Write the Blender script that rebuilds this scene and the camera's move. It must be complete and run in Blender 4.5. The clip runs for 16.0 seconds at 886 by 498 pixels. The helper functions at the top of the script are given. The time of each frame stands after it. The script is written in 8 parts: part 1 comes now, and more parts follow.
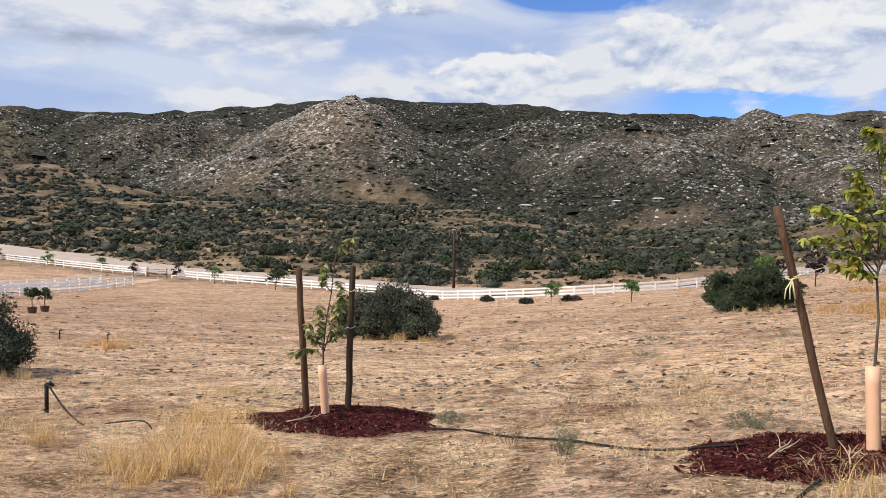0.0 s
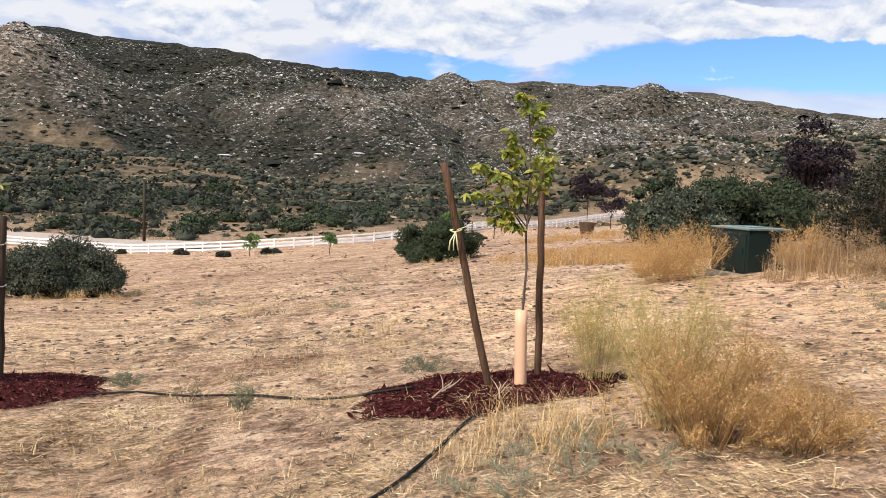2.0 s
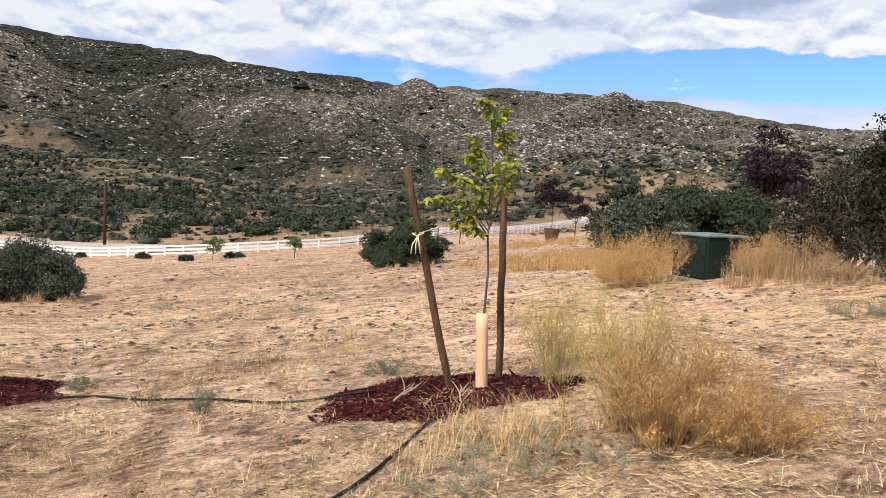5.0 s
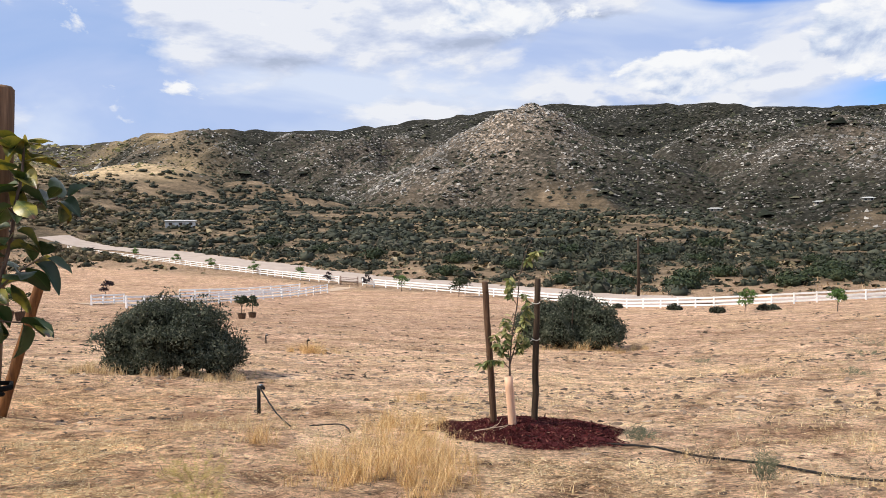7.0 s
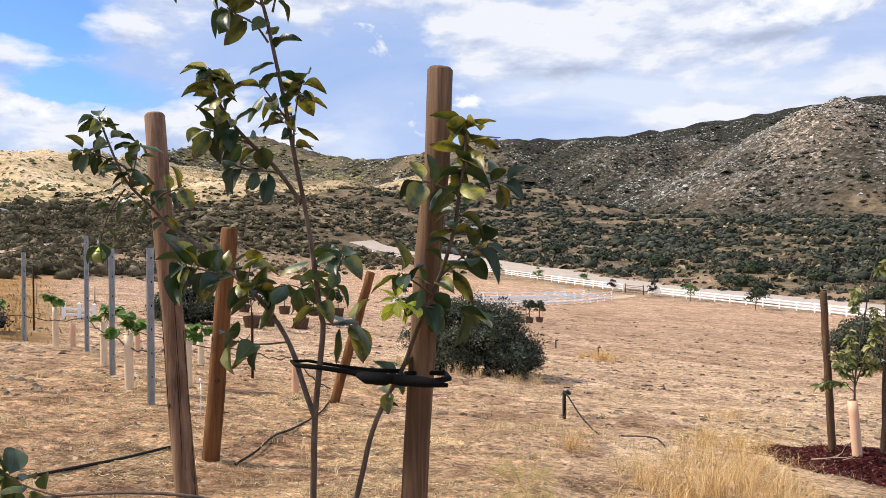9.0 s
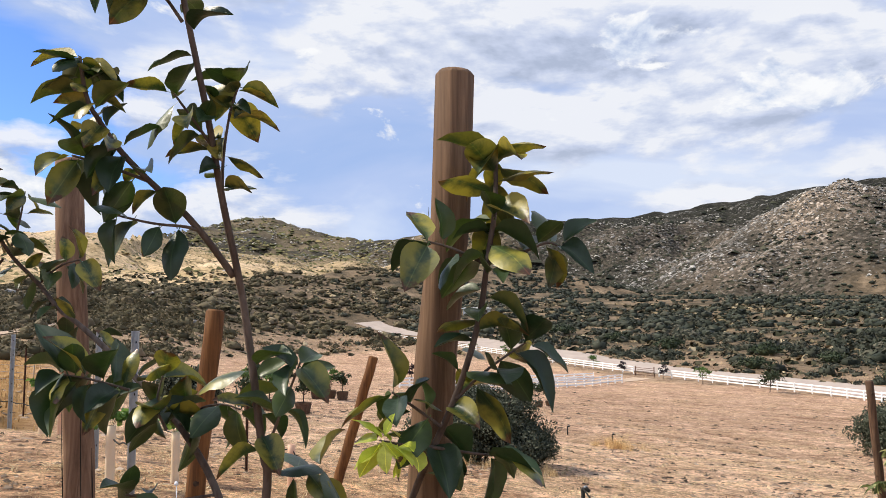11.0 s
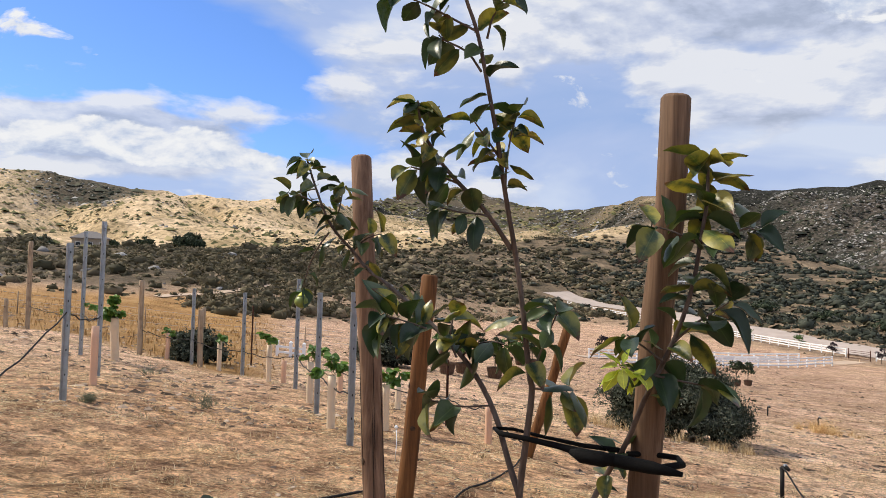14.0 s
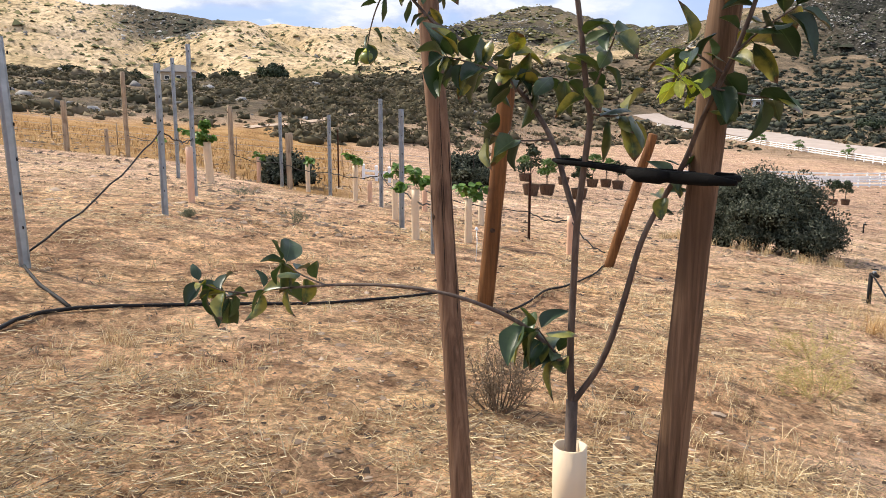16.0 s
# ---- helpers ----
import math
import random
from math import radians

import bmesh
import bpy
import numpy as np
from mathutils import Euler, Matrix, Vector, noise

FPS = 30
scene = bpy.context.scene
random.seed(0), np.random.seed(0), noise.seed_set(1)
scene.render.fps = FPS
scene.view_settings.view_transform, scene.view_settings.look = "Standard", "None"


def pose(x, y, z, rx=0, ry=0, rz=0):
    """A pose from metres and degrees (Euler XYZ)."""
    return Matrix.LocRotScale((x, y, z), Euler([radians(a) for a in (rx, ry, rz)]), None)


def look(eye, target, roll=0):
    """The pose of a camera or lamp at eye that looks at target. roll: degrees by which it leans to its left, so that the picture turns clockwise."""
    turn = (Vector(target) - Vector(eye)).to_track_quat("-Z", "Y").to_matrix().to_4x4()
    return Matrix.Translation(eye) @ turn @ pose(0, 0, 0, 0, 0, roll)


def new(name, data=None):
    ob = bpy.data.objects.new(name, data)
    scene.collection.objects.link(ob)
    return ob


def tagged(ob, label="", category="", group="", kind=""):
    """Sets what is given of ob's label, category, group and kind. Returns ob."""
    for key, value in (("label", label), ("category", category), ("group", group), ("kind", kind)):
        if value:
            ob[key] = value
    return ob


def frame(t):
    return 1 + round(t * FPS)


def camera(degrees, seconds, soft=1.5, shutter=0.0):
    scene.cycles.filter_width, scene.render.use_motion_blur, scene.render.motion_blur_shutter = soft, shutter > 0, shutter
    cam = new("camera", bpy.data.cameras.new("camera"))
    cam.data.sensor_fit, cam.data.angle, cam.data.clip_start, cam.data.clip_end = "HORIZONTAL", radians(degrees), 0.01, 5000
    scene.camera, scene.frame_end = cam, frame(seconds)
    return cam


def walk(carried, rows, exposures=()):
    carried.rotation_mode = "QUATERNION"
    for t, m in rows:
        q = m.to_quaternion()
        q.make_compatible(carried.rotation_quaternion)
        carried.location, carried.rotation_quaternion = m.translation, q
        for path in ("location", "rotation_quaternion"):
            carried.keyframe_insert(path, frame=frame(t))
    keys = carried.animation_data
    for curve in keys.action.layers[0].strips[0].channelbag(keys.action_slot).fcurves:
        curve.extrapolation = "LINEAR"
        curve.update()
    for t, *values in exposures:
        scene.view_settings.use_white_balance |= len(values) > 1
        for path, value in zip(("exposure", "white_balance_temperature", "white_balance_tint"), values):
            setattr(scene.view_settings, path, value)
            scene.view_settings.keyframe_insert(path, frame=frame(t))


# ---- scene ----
cam = camera(58.86, 16.0, soft=0.85)
# seconds, place, yaw, pitch, roll
PATH = [
    (0.0, 0.001, -0.000, 1.599, -0.00, -1.95, -0.53),
    (0.5, 0.032, 0.015, 1.587, -4.83, -3.62, -1.03),
    (1.0, 0.106, 0.049, 1.576, -10.16, -4.63, -1.21),
    (1.5, 0.166, 0.066, 1.582, -16.04, -4.92, -1.50),
    (2.0, 0.221, 0.066, 1.592, -21.44, -4.90, -2.11),
    (2.5, 0.259, 0.080, 1.588, -25.54, -4.77, -2.69),
    (3.0, 0.263, 0.074, 1.583, -28.02, -4.80, -3.08),
    (3.2, 0.251, 0.063, 1.580, -28.66, -4.82, -3.28),
    (5.5, 0.227, 0.017, 1.582, -18.76, -3.91, -2.05),
    (6.0, 0.154, 0.018, 1.641, -9.80, -3.11, -1.21),
    (6.5, 0.057, -0.016, 1.646, 1.35, -2.17, 0.02),
    (7.0, -0.040, -0.103, 1.680, 13.11, -1.43, 0.49),
    (7.5, -0.130, -0.168, 1.667, 23.40, -1.22, 0.60),
    (8.0, -0.206, -0.180, 1.666, 30.23, -1.39, 0.41),
    (8.5, -0.299, -0.164, 1.640, 33.26, -1.47, 0.17),
    (9.0, -0.513, -0.026, 1.632, 33.45, -0.80, 0.21),
    (9.2, -0.585, 0.032, 1.647, 33.19, -0.27, 0.18),
    (11.3, -0.939, 0.578, 1.658, 34.51, 5.72, 0.44),
    (11.5, -0.947, 0.577, 1.661, 35.60, 5.81, 0.06),
    (12.0, -0.947, 0.496, 1.636, 38.64, 5.90, -0.50),
    (12.5, -0.918, 0.392, 1.628, 41.49, 5.84, -1.06),
    (13.0, -0.866, 0.268, 1.659, 43.66, 5.54, -1.51),
    (13.5, -0.779, 0.143, 1.687, 45.54, 4.57, -1.62),
    (14.0, -0.701, 0.129, 1.637, 47.61, 2.70, -1.55),
    (14.5, -0.642, 0.128, 1.539, 50.03, -0.25, -1.27),
    (15.0, -0.649, 0.140, 1.489, 52.13, -3.79, -0.69),
    (15.5, -0.658, 0.143, 1.463, 53.24, -7.19, -0.21),
    (16.0, -0.626, 0.147, 1.425, 53.68, -9.94, -0.15),
]
walk(cam, [(t, pose(x, y, z, 90 + p, r, w)) for t, x, y, z, w, p, r in PATH],
     exposures=[(0.0, -0.10), (1.0, -0.03), (3.0, 0.08), (7.0, 0.04), (9.0, 0.14), (12.5, -0.02), (13.5, -0.06), (14.5, -0.04), (15.0, 0.06), (15.5, 0.22), (16.0, 0.28)])

# ---- light: broken cloud over a soft high sun ----
SUN_AZ, SUN_EL = 115.0, 46.0      # azimuth from +y towards -x
world = bpy.data.worlds.new("sky")
scene.world = world
world.use_nodes = True
wn, wl = world.node_tree.nodes, world.node_tree.links
wn.clear()


def wmath(op, a, b=None, c=None):
    n = wn.new("ShaderNodeMath")
    n.operation = op
    for i, v in enumerate((a, b, c)):
        if v is None:
            continue
        if isinstance(v, (int, float)):
            n.inputs[i].default_value = v
        else:
            wl.new(v, n.inputs[i])
    return n.outputs[0]


def wramp(fac, stops):
    n = wn.new("ShaderNodeValToRGB")
    e = n.color_ramp.elements
    while len(e) < len(stops):
        e.new(0.5)
    for el, (p, col) in zip(e, stops):
        el.position, el.color = p, (*col, 1)
    wl.new(fac, n.inputs[0])
    return n.outputs[0]


def wmix(fac, a, b, mode="MIX"):
    n = wn.new("ShaderNodeMix")
    n.data_type, n.blend_type = "RGBA", mode
    for sock, v in ((n.inputs[0], fac), (n.inputs[6], a), (n.inputs[7], b)):
        if isinstance(v, (int, float)):
            sock.default_value = v
        elif isinstance(v, tuple):
            sock.default_value = (*v, 1)
        else:
            wl.new(v, sock)
    return n.outputs[2]


sky = wn.new("ShaderNodeTexSky")
sky.sky_type, sky.sun_disc = "NISHITA", False
sky.sun_elevation, sky.sun_rotation = radians(SUN_EL), radians(-SUN_AZ)
sky.altitude, sky.dust_density = 900, 0.6
clear = wmix(1.0, sky.outputs[0], (0.083, 0.115, 0.175), "MULTIPLY")

tc = wn.new("ShaderNodeTexCoord")
sep = wn.new("ShaderNodeSeparateXYZ")
wl.new(tc.outputs["Generated"], sep.inputs[0])
dx, dy, dz = sep.outputs
azi = wmath("ARCTAN2", wmath("MULTIPLY", dx, -1.0), dy)
ele = wmath("ARCSINE", wmath("MINIMUM", wmath("MAXIMUM", dz, -0.999), 0.999))


def wnoise(ax, ey, seed, detail, rough, shift=0.0, distortion=0.0):
    """Noise over azimuth and elevation."""
    c = wn.new("ShaderNodeCombineXYZ")
    wl.new(wmath("MULTIPLY", azi, ax), c.inputs[0])
    wl.new(wmath("MULTIPLY", wmath("ADD", ele, shift), ey), c.inputs[1])
    c.inputs[2].default_value = seed
    n = wn.new("ShaderNodeTexNoise")
    for k, v in (("Scale", 1.0), ("Detail", detail), ("Roughness", rough), ("Distortion", distortion)):
        n.inputs[k].default_value = v
    wl.new(c.outputs[0], n.inputs["Vector"])
    return n.outputs[0]


def blob(az, el, ra, re):
    """1 in the middle of a patch of sky of those half-widths in degrees, 0 outside it."""
    u = wmath("MULTIPLY", wmath("SUBTRACT", azi, radians(az)), 1 / radians(ra))
    v = wmath("MULTIPLY", wmath("SUBTRACT", ele, radians(el)), 1 / radians(re))
    return wmath("MAXIMUM", wmath("SUBTRACT", 1.0, wmath("ADD", wmath("MULTIPLY", u, u), wmath("MULTIPLY", v, v))), 0.0)


def total(*terms):
    t = terms[0]
    for q in terms[1:]:
        t = wmath("ADD", t, q)
    return t


# thin high sheet, with openings to the blue
sheet = wnoise(2.6, 7.5, 1.7, 5, 0.55, 0.0, 0.4)
gaps = total(wmath("MULTIPLY", blob(-26, 9.2, 24, 3.0), 0.38), wmath("MULTIPLY", blob(-13, 16.8, 11, 2.4), 0.9), wmath("MULTIPLY", blob(-52, 9, 18, 3.2), 1.0), wmath("MULTIPLY", blob(62, 9.5, 14, 2.2), 0.7), wmath("MULTIPLY", blob(71, 14.5, 19, 7), 1.15), wmath("MULTIPLY", blob(-8, 16.5, 9, 3.2), 0.9), wmath("MULTIPLY", blob(-48, 14, 26, 9), 0.75), wmath("MULTIPLY", blob(-22, 8, 14, 2.5), 0.5), wmath("MULTIPLY", blob(52, 30, 30, 9), 0.5))
veil = wramp(wmath("SUBTRACT", wmath("ADD", sheet, 0.25), wmath("MULTIPLY", gaps, 0.75)), [(0.22, (0, 0, 0)), (0.50, (0.90, 0.90, 0.90))])
sheet_col = wramp(sheet, [(0.30, (0.38, 0.51, 0.80)), (0.48, (0.48, 0.58, 0.83)), (0.64, (0.72, 0.78, 0.90))])
base = wmix(veil, clear, sheet_col)

# heaped clouds with lit tops and grey bases
lumps = total(wmath("MULTIPLY", blob(-50, 13.2, 16, 2.4), 0.22), wmath("MULTIPLY", blob(-52, 8.5, 16, 3), -0.25), wmath("MULTIPLY", blob(-26, 8.2, 24, 2.2), -0.12), wmath("MULTIPLY", blob(-24, 13.5, 17, 5), 0.16), wmath("MULTIPLY", blob(15, 16, 32, 5.5), 0.15), wmath("MULTIPLY", blob(72, 9.0, 12, 2.6), 0.24), wmath("MULTIPLY", blob(-40, 12.5, 15, 3), 0.16),
              wmath("MULTIPLY", blob(28, 23, 26, 7), 0.20), wmath("MULTIPLY", blob(20, 8, 14, 1.6), 0.1), wmath("MULTIPLY", blob(0, 60, 200, 40), 0.10))
density, above = [wmath("SUBTRACT", wmath("ADD", wnoise(4.4, 10.5, 4.3, 9, 0.55, sh, 0.15), lumps), wmath("MULTIPLY", wmath("ADD", blob(71, 15.5, 17, 5), wmath("MULTIPLY", blob(38, 10, 14, 5), 0.6)), 0.18)) for sh in (0.0, 0.016)]
cover = wramp(density, [(0.50, (0, 0, 0)), (0.59, (1, 1, 1))])
shade = wmath("ADD", 0.58, wmath("MULTIPLY", wmath("SUBTRACT", density, above), 4.6))
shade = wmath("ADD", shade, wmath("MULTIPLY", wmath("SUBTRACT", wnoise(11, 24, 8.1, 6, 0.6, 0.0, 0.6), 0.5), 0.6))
depth = wmath("SUBTRACT", shade, wmath("MULTIPLY", wmath("MAXIMUM", wmath("SUBTRACT", density, 0.68), 0.0), 1.6))
cloud = wramp(depth, [(0.08, (0.42, 0.48, 0.62)), (0.34, (0.56, 0.62, 0.78)), (0.54, (0.69, 0.735, 0.85)), (0.72, (0.84, 0.855, 0.90))])
sky_low = wmix(wmath("MULTIPLY", cover, 0.92), base, cloud)

# crisp billowing heaps in front of the sheet
heaps = total(*[wmath("MULTIPLY", blob(*q[:4]), q[4]) for q in (
    (-15.5, 12.0, 6.0, 3.8, 0.42), (-4.5, 10.8, 7.5, 2.4, 0.36), (-27, 13.5, 6.5, 3.2, 0.42), (-39, 11.4, 8, 1.7, 0.40), (-50, 11.0, 9, 2.0, 0.40), (-22, 10.2, 6, 1.4, 0.32),
    (10, 15.5, 10, 2.6, 0.26), (69, 9.2, 8, 2.0, 0.42), (79, 8.8, 8, 2.0, 0.38), (60, 8.6, 4, 1.0, 0.30), (17, 19.0, 8, 2.4, 0.24), (90, 16, 16, 5, 0.3))])
puff, puff_up = [total(wnoise(9.5, 17.0, 2.6, 10, 0.58, sh, 0.25), wmath("MULTIPLY", wnoise(3.6, 7.0, 5.9, 3, 0.5, sh, 0.0), 0.55), heaps, -0.27) for sh in (0.0, 0.011)]
puff_cover = wramp(puff, [(0.69, (0, 0, 0)), (0.75, (1, 1, 1))])
puff_shade = total(0.60, wmath("MULTIPLY", wmath("SUBTRACT", puff, puff_up), 3.4), wmath("MULTIPLY", wmath("SUBTRACT", wnoise(20, 36, 3.3, 6, 0.6, 0.0, 0.3), 0.5), 0.7))
puff_col = wramp(puff_shade, [(0.20, (0.46, 0.54, 0.73)), (0.46, (0.63, 0.70, 0.84)), (0.68, (0.80, 0.83, 0.90)), (0.90, (0.91, 0.92, 0.94))])
back = wn.new("ShaderNodeBackground")
wl.new(wmix(puff_cover, sky_low, puff_col), back.inputs["Color"])
out = wn.new("ShaderNodeOutputWorld")
wl.new(back.outputs[0], out.inputs["Surface"])

sun_data = bpy.data.lights.new("sun", "SUN")
sun_data.energy, sun_data.angle, sun_data.color = 5.0, radians(6), (1.0, 0.91, 0.76)
sun = new("sun", sun_data)
a, e = radians(SUN_AZ), radians(SUN_EL)
sun.matrix_world = look((-math.sin(a) * math.cos(e) * 50, math.cos(a) * math.cos(e) * 50, math.sin(e) * 50), (0, 0, 0))
scene.view_settings.exposure = 0.0

# ---- materials ----
class Mat:
    """A small builder for node materials with a Principled shader."""

    def __init__(self, name, rough=0.9, metal=0.0, spec=0.3):
        self.m = bpy.data.materials.new(name)
        self.m.use_nodes = True
        self.n, self.l = self.m.node_tree.nodes, self.m.node_tree.links
        self.b = self.n["Principled BSDF"]
        self.b.inputs["Roughness"].default_value = rough
        self.b.inputs["Metallic"].default_value = metal
        self.b.inputs["Specular IOR Level"].default_value = spec
        self.tc = self.n.new("ShaderNodeTexCoord")

    def put(self, v, sock):
        if isinstance(v, (int, float)):
            sock.default_value = v
        elif isinstance(v, tuple):
            sock.default_value = (*v, 1) if len(v) == 3 and sock.type == "RGBA" else v
        else:
            self.l.new(v, sock)

    def noise(self, scale, detail=4, rough=0.55, stretch=None, distortion=0.0, coord="Object", offset=(0, 0, 0), turn=0.0):
        m = self.n.new("ShaderNodeMapping")
        m.inputs["Rotation"].default_value = (0, 0, turn)
        m.inputs["Scale"].default_value = stretch or (1, 1, 1)
        m.inputs["Location"].default_value = offset
        self.l.new(self.tc.outputs[coord], m.inputs[0])
        t = self.n.new("ShaderNodeTexNoise")
        for k, v in (("Scale", scale), ("Detail", detail), ("Roughness", rough), ("Distortion", distortion)):
            t.inputs[k].default_value = v
        self.l.new(m.outputs[0], t.inputs["Vector"])
        return t.outputs[0]

    def voronoi(self, scale, feature="F1", coord="Object", out="Distance"):
        t = self.n.new("ShaderNodeTexVoronoi")
        t.feature = feature
        t.inputs["Scale"].default_value = scale
        self.l.new(self.tc.outputs[coord], t.inputs["Vector"])
        return t.outputs[out]

    def ramp(self, fac, stops):
        r = self.n.new("ShaderNodeValToRGB")
        e = r.color_ramp.elements
        while len(e) < len(stops):
            e.new(0.5)
        for el, (p, c) in zip(e, stops):
            c = (c, c, c) if isinstance(c, (int, float)) else c
            el.position, el.color = p, (*c, 1)
        self.l.new(fac, r.inputs[0])
        return r.outputs[0]

    def mix(self, fac, a, b, mode="MIX"):
        x = self.n.new("ShaderNodeMix")
        x.data_type, x.blend_type = "RGBA", mode
        for v, s in ((fac, x.inputs[0]), (a, x.inputs[6]), (b, x.inputs[7])):
            self.put(v, s)
        return x.outputs[2]

    def math(self, op, a, b):
        x = self.n.new("ShaderNodeMath")
        x.operation = op
        self.put(a, x.inputs[0])
        self.put(b, x.inputs[1])
        return x.outputs[0]

    def attr(self, name):
        a = self.n.new("ShaderNodeAttribute")
        a.attribute_name = name
        return a.outputs["Fac"]

    def island(self):
        return self.n.new("ShaderNodeNewGeometry").outputs["Random Per Island"]

    def random(self):
        return self.n.new("ShaderNodeObjectInfo").outputs["Random"]

    def bump(self, h, strength=0.3, distance=0.02):
        x = self.n.new("ShaderNodeBump")
        x.inputs["Strength"].default_value, x.inputs["Distance"].default_value = strength, distance
        self.l.new(h, x.inputs["Height"])
        self.l.new(x.outputs[0], self.b.inputs["Normal"])
        return self

    def color(self, v):
        self.put(v, self.b.inputs["Base Color"])
        return self


def ground_mat():
    m = Mat("dry_ground", 0.95, spec=0.15)
    def cells(scale, channel=0):
        sp = m.n.new("ShaderNodeSeparateColor")
        m.l.new(m.voronoi(scale, out="Color"), sp.inputs[0])
        return sp.outputs[channel]
    soil = m.ramp(m.noise(0.9, 10, 0.70), [(0.28, (0.38, 0.255, 0.175)), (0.40, (0.60, 0.43, 0.305)), (0.52, (0.78, 0.585, 0.435)), (0.72, (0.90, 0.71, 0.55))])
    straw = m.ramp(cells(34, 1), [(0.0, (0.40, 0.27, 0.16)), (0.35, (0.62, 0.46, 0.29)), (0.75, (0.80, 0.63, 0.42)), (1.0, (0.92, 0.78, 0.57))])
    patches = m.math("ADD", m.ramp(m.noise(0.35, 9, 0.72, offset=(3, 8, 0)), [(0.44, 0.0), (0.62, 0.75)]), m.math("MULTIPLY", m.noise(2.6, 6, 0.7), 0.3))
    field = m.mix(m.ramp(patches, [(0.2, 0.0), (1.0, 1.0)]), soil, straw)
    clumps = m.ramp(m.noise(1.5, 12, 0.80, offset=(2, 5, 0)), [(0.39, (0.42, 0.355, 0.32)), (0.46, (0.92, 0.88, 0.86)), (0.55, (1.06, 1.06, 1.05)), (0.66, (1.22, 1.21, 1.18))])
    field = m.mix(0.9, field, clumps, "MULTIPLY")
    field = m.mix(0.85, field, m.ramp(cells(8.5), [(0.0, 0.45), (0.14, 0.80), (0.5, 1.0), (1.0, 1.18)]), "MULTIPLY")
    field = m.mix(0.85, field, m.ramp(cells(27), [(0.0, 0.38), (0.18, 0.75), (0.5, 1.0), (1.0, 1.22)]), "MULTIPLY")
    field = m.mix(0.7, field, m.ramp(cells(95), [(0.0, 0.5), (0.3, 0.9), (1.0, 1.2)]), "MULTIPLY")
    hard = m.ramp(m.noise(0.11, 7, 0.6, (1, 2.2, 1), offset=(1, 2, 0)), [(0.45, (1.06, 1.02, 0.97)), (0.64, (0.90, 0.84, 0.79))])
    field = m.mix(0.8, field, hard, "MULTIPLY")
    broad = m.ramp(m.noise(0.26, 8, 0.72, (1, 1.6, 1), offset=(5, 3, 0)), [(0.36, (0.66, 0.58, 0.53)), (0.47, (0.96, 0.94, 0.92)), (0.60, (1.16, 1.14, 1.10))])
    field = m.mix(0.9, field, broad, "MULTIPLY")
    mid = m.ramp(m.noise(3.1, 9, 0.74, offset=(9, 1, 0)), [(0.38, (0.52, 0.46, 0.42)), (0.455, (0.90, 0.87, 0.85)), (0.55, (1.04, 1.04, 1.03)), (0.66, (1.26, 1.24, 1.20))])
    field = m.mix(0.9, field, mid, "MULTIPLY")
    fleck = m.ramp(m.noise(1.15, 10, 0.86, (1, 1.5, 1), offset=(7, 7, 0)), [(0.34, (0.30, 0.25, 0.22)), (0.415, (0.72, 0.66, 0.62)), (0.45, (1.0, 1.0, 1.0))])
    field = m.mix(0.9, field, fleck, "MULTIPLY")
    field = m.mix(1.0, field, (1.19, 1.185, 1.21), "MULTIPLY")
    field = m.mix(m.attr("sand"), field, m.mix(1.0, field, (1.24, 1.20, 1.18), "MULTIPLY"))
    stubble = m.ramp(m.noise(1.9, 11, 0.8, offset=(3, 3, 0)), [(0.36, (0.36, 0.30, 0.25)), (0.46, (0.66, 0.57, 0.48)), (0.56, (1.0, 0.92, 0.78)), (0.66, (1.36, 1.24, 0.98))])
    field = m.mix(m.attr("stubble"), field, m.mix(1.0, field, stubble, "MULTIPLY"))
    wave = m.n.new("ShaderNodeTexWave")
    wave.bands_direction = "Y"
    for k, v in (("Scale", 2.6), ("Distortion", 1.6), ("Detail", 3.0), ("Detail Scale", 2.0)):
        wave.inputs[k].default_value = v
    m.l.new(m.tc.outputs["Object"], wave.inputs["Vector"])
    field = m.mix(m.math("MULTIPLY", m.attr("track"), 0.85), field, m.mix(1.0, field, m.ramp(wave.outputs[0], [(0.2, (0.38, 0.33, 0.30)), (0.7, (0.80, 0.75, 0.72))]), "MULTIPLY"))
    field = m.mix(m.attr("turned"), field, m.mix(1.0, field, (0.66, 0.63, 0.64), "MULTIPLY"))
    # brush country: bare soil, dry grass, low grey scrub between the shrubs
    brush = m.ramp(m.noise(0.075, 8, 0.68), [(0.34, (0.06, 0.052, 0.034)), (0.47, (0.12, 0.09, 0.058)), (0.57, (0.21, 0.152, 0.098)), (0.72, (0.35, 0.26, 0.17))])
    brush = m.mix(0.7, brush, m.ramp(m.noise(0.55, 6, 0.75), [(0.36, 0.38), (0.52, 1.0), (0.66, 1.35)]), "MULTIPLY")
    rock = m.ramp(m.noise(0.022, 9, 0.72), [(0.33, (0.028, 0.026, 0.02)), (0.48, (0.058, 0.05, 0.036)), (0.60, (0.10, 0.083, 0.06)), (0.75, (0.20, 0.165, 0.12))])
    cell = m.n.new("ShaderNodeSeparateColor")
    m.l.new(m.voronoi(0.6, out="Color"), cell.inputs[0])
    cover = m.ramp(cell.outputs[0], [(0.0, (0.010, 0.011, 0.007)), (0.40, (0.022, 0.023, 0.014)), (0.62, (0.04, 0.038, 0.027)), (0.80, (0.075, 0.063, 0.047)), (0.93, (0.13, 0.112, 0.088)), (1.0, (0.26, 0.23, 0.19))])
    rock = m.mix(0.66, rock, cover)
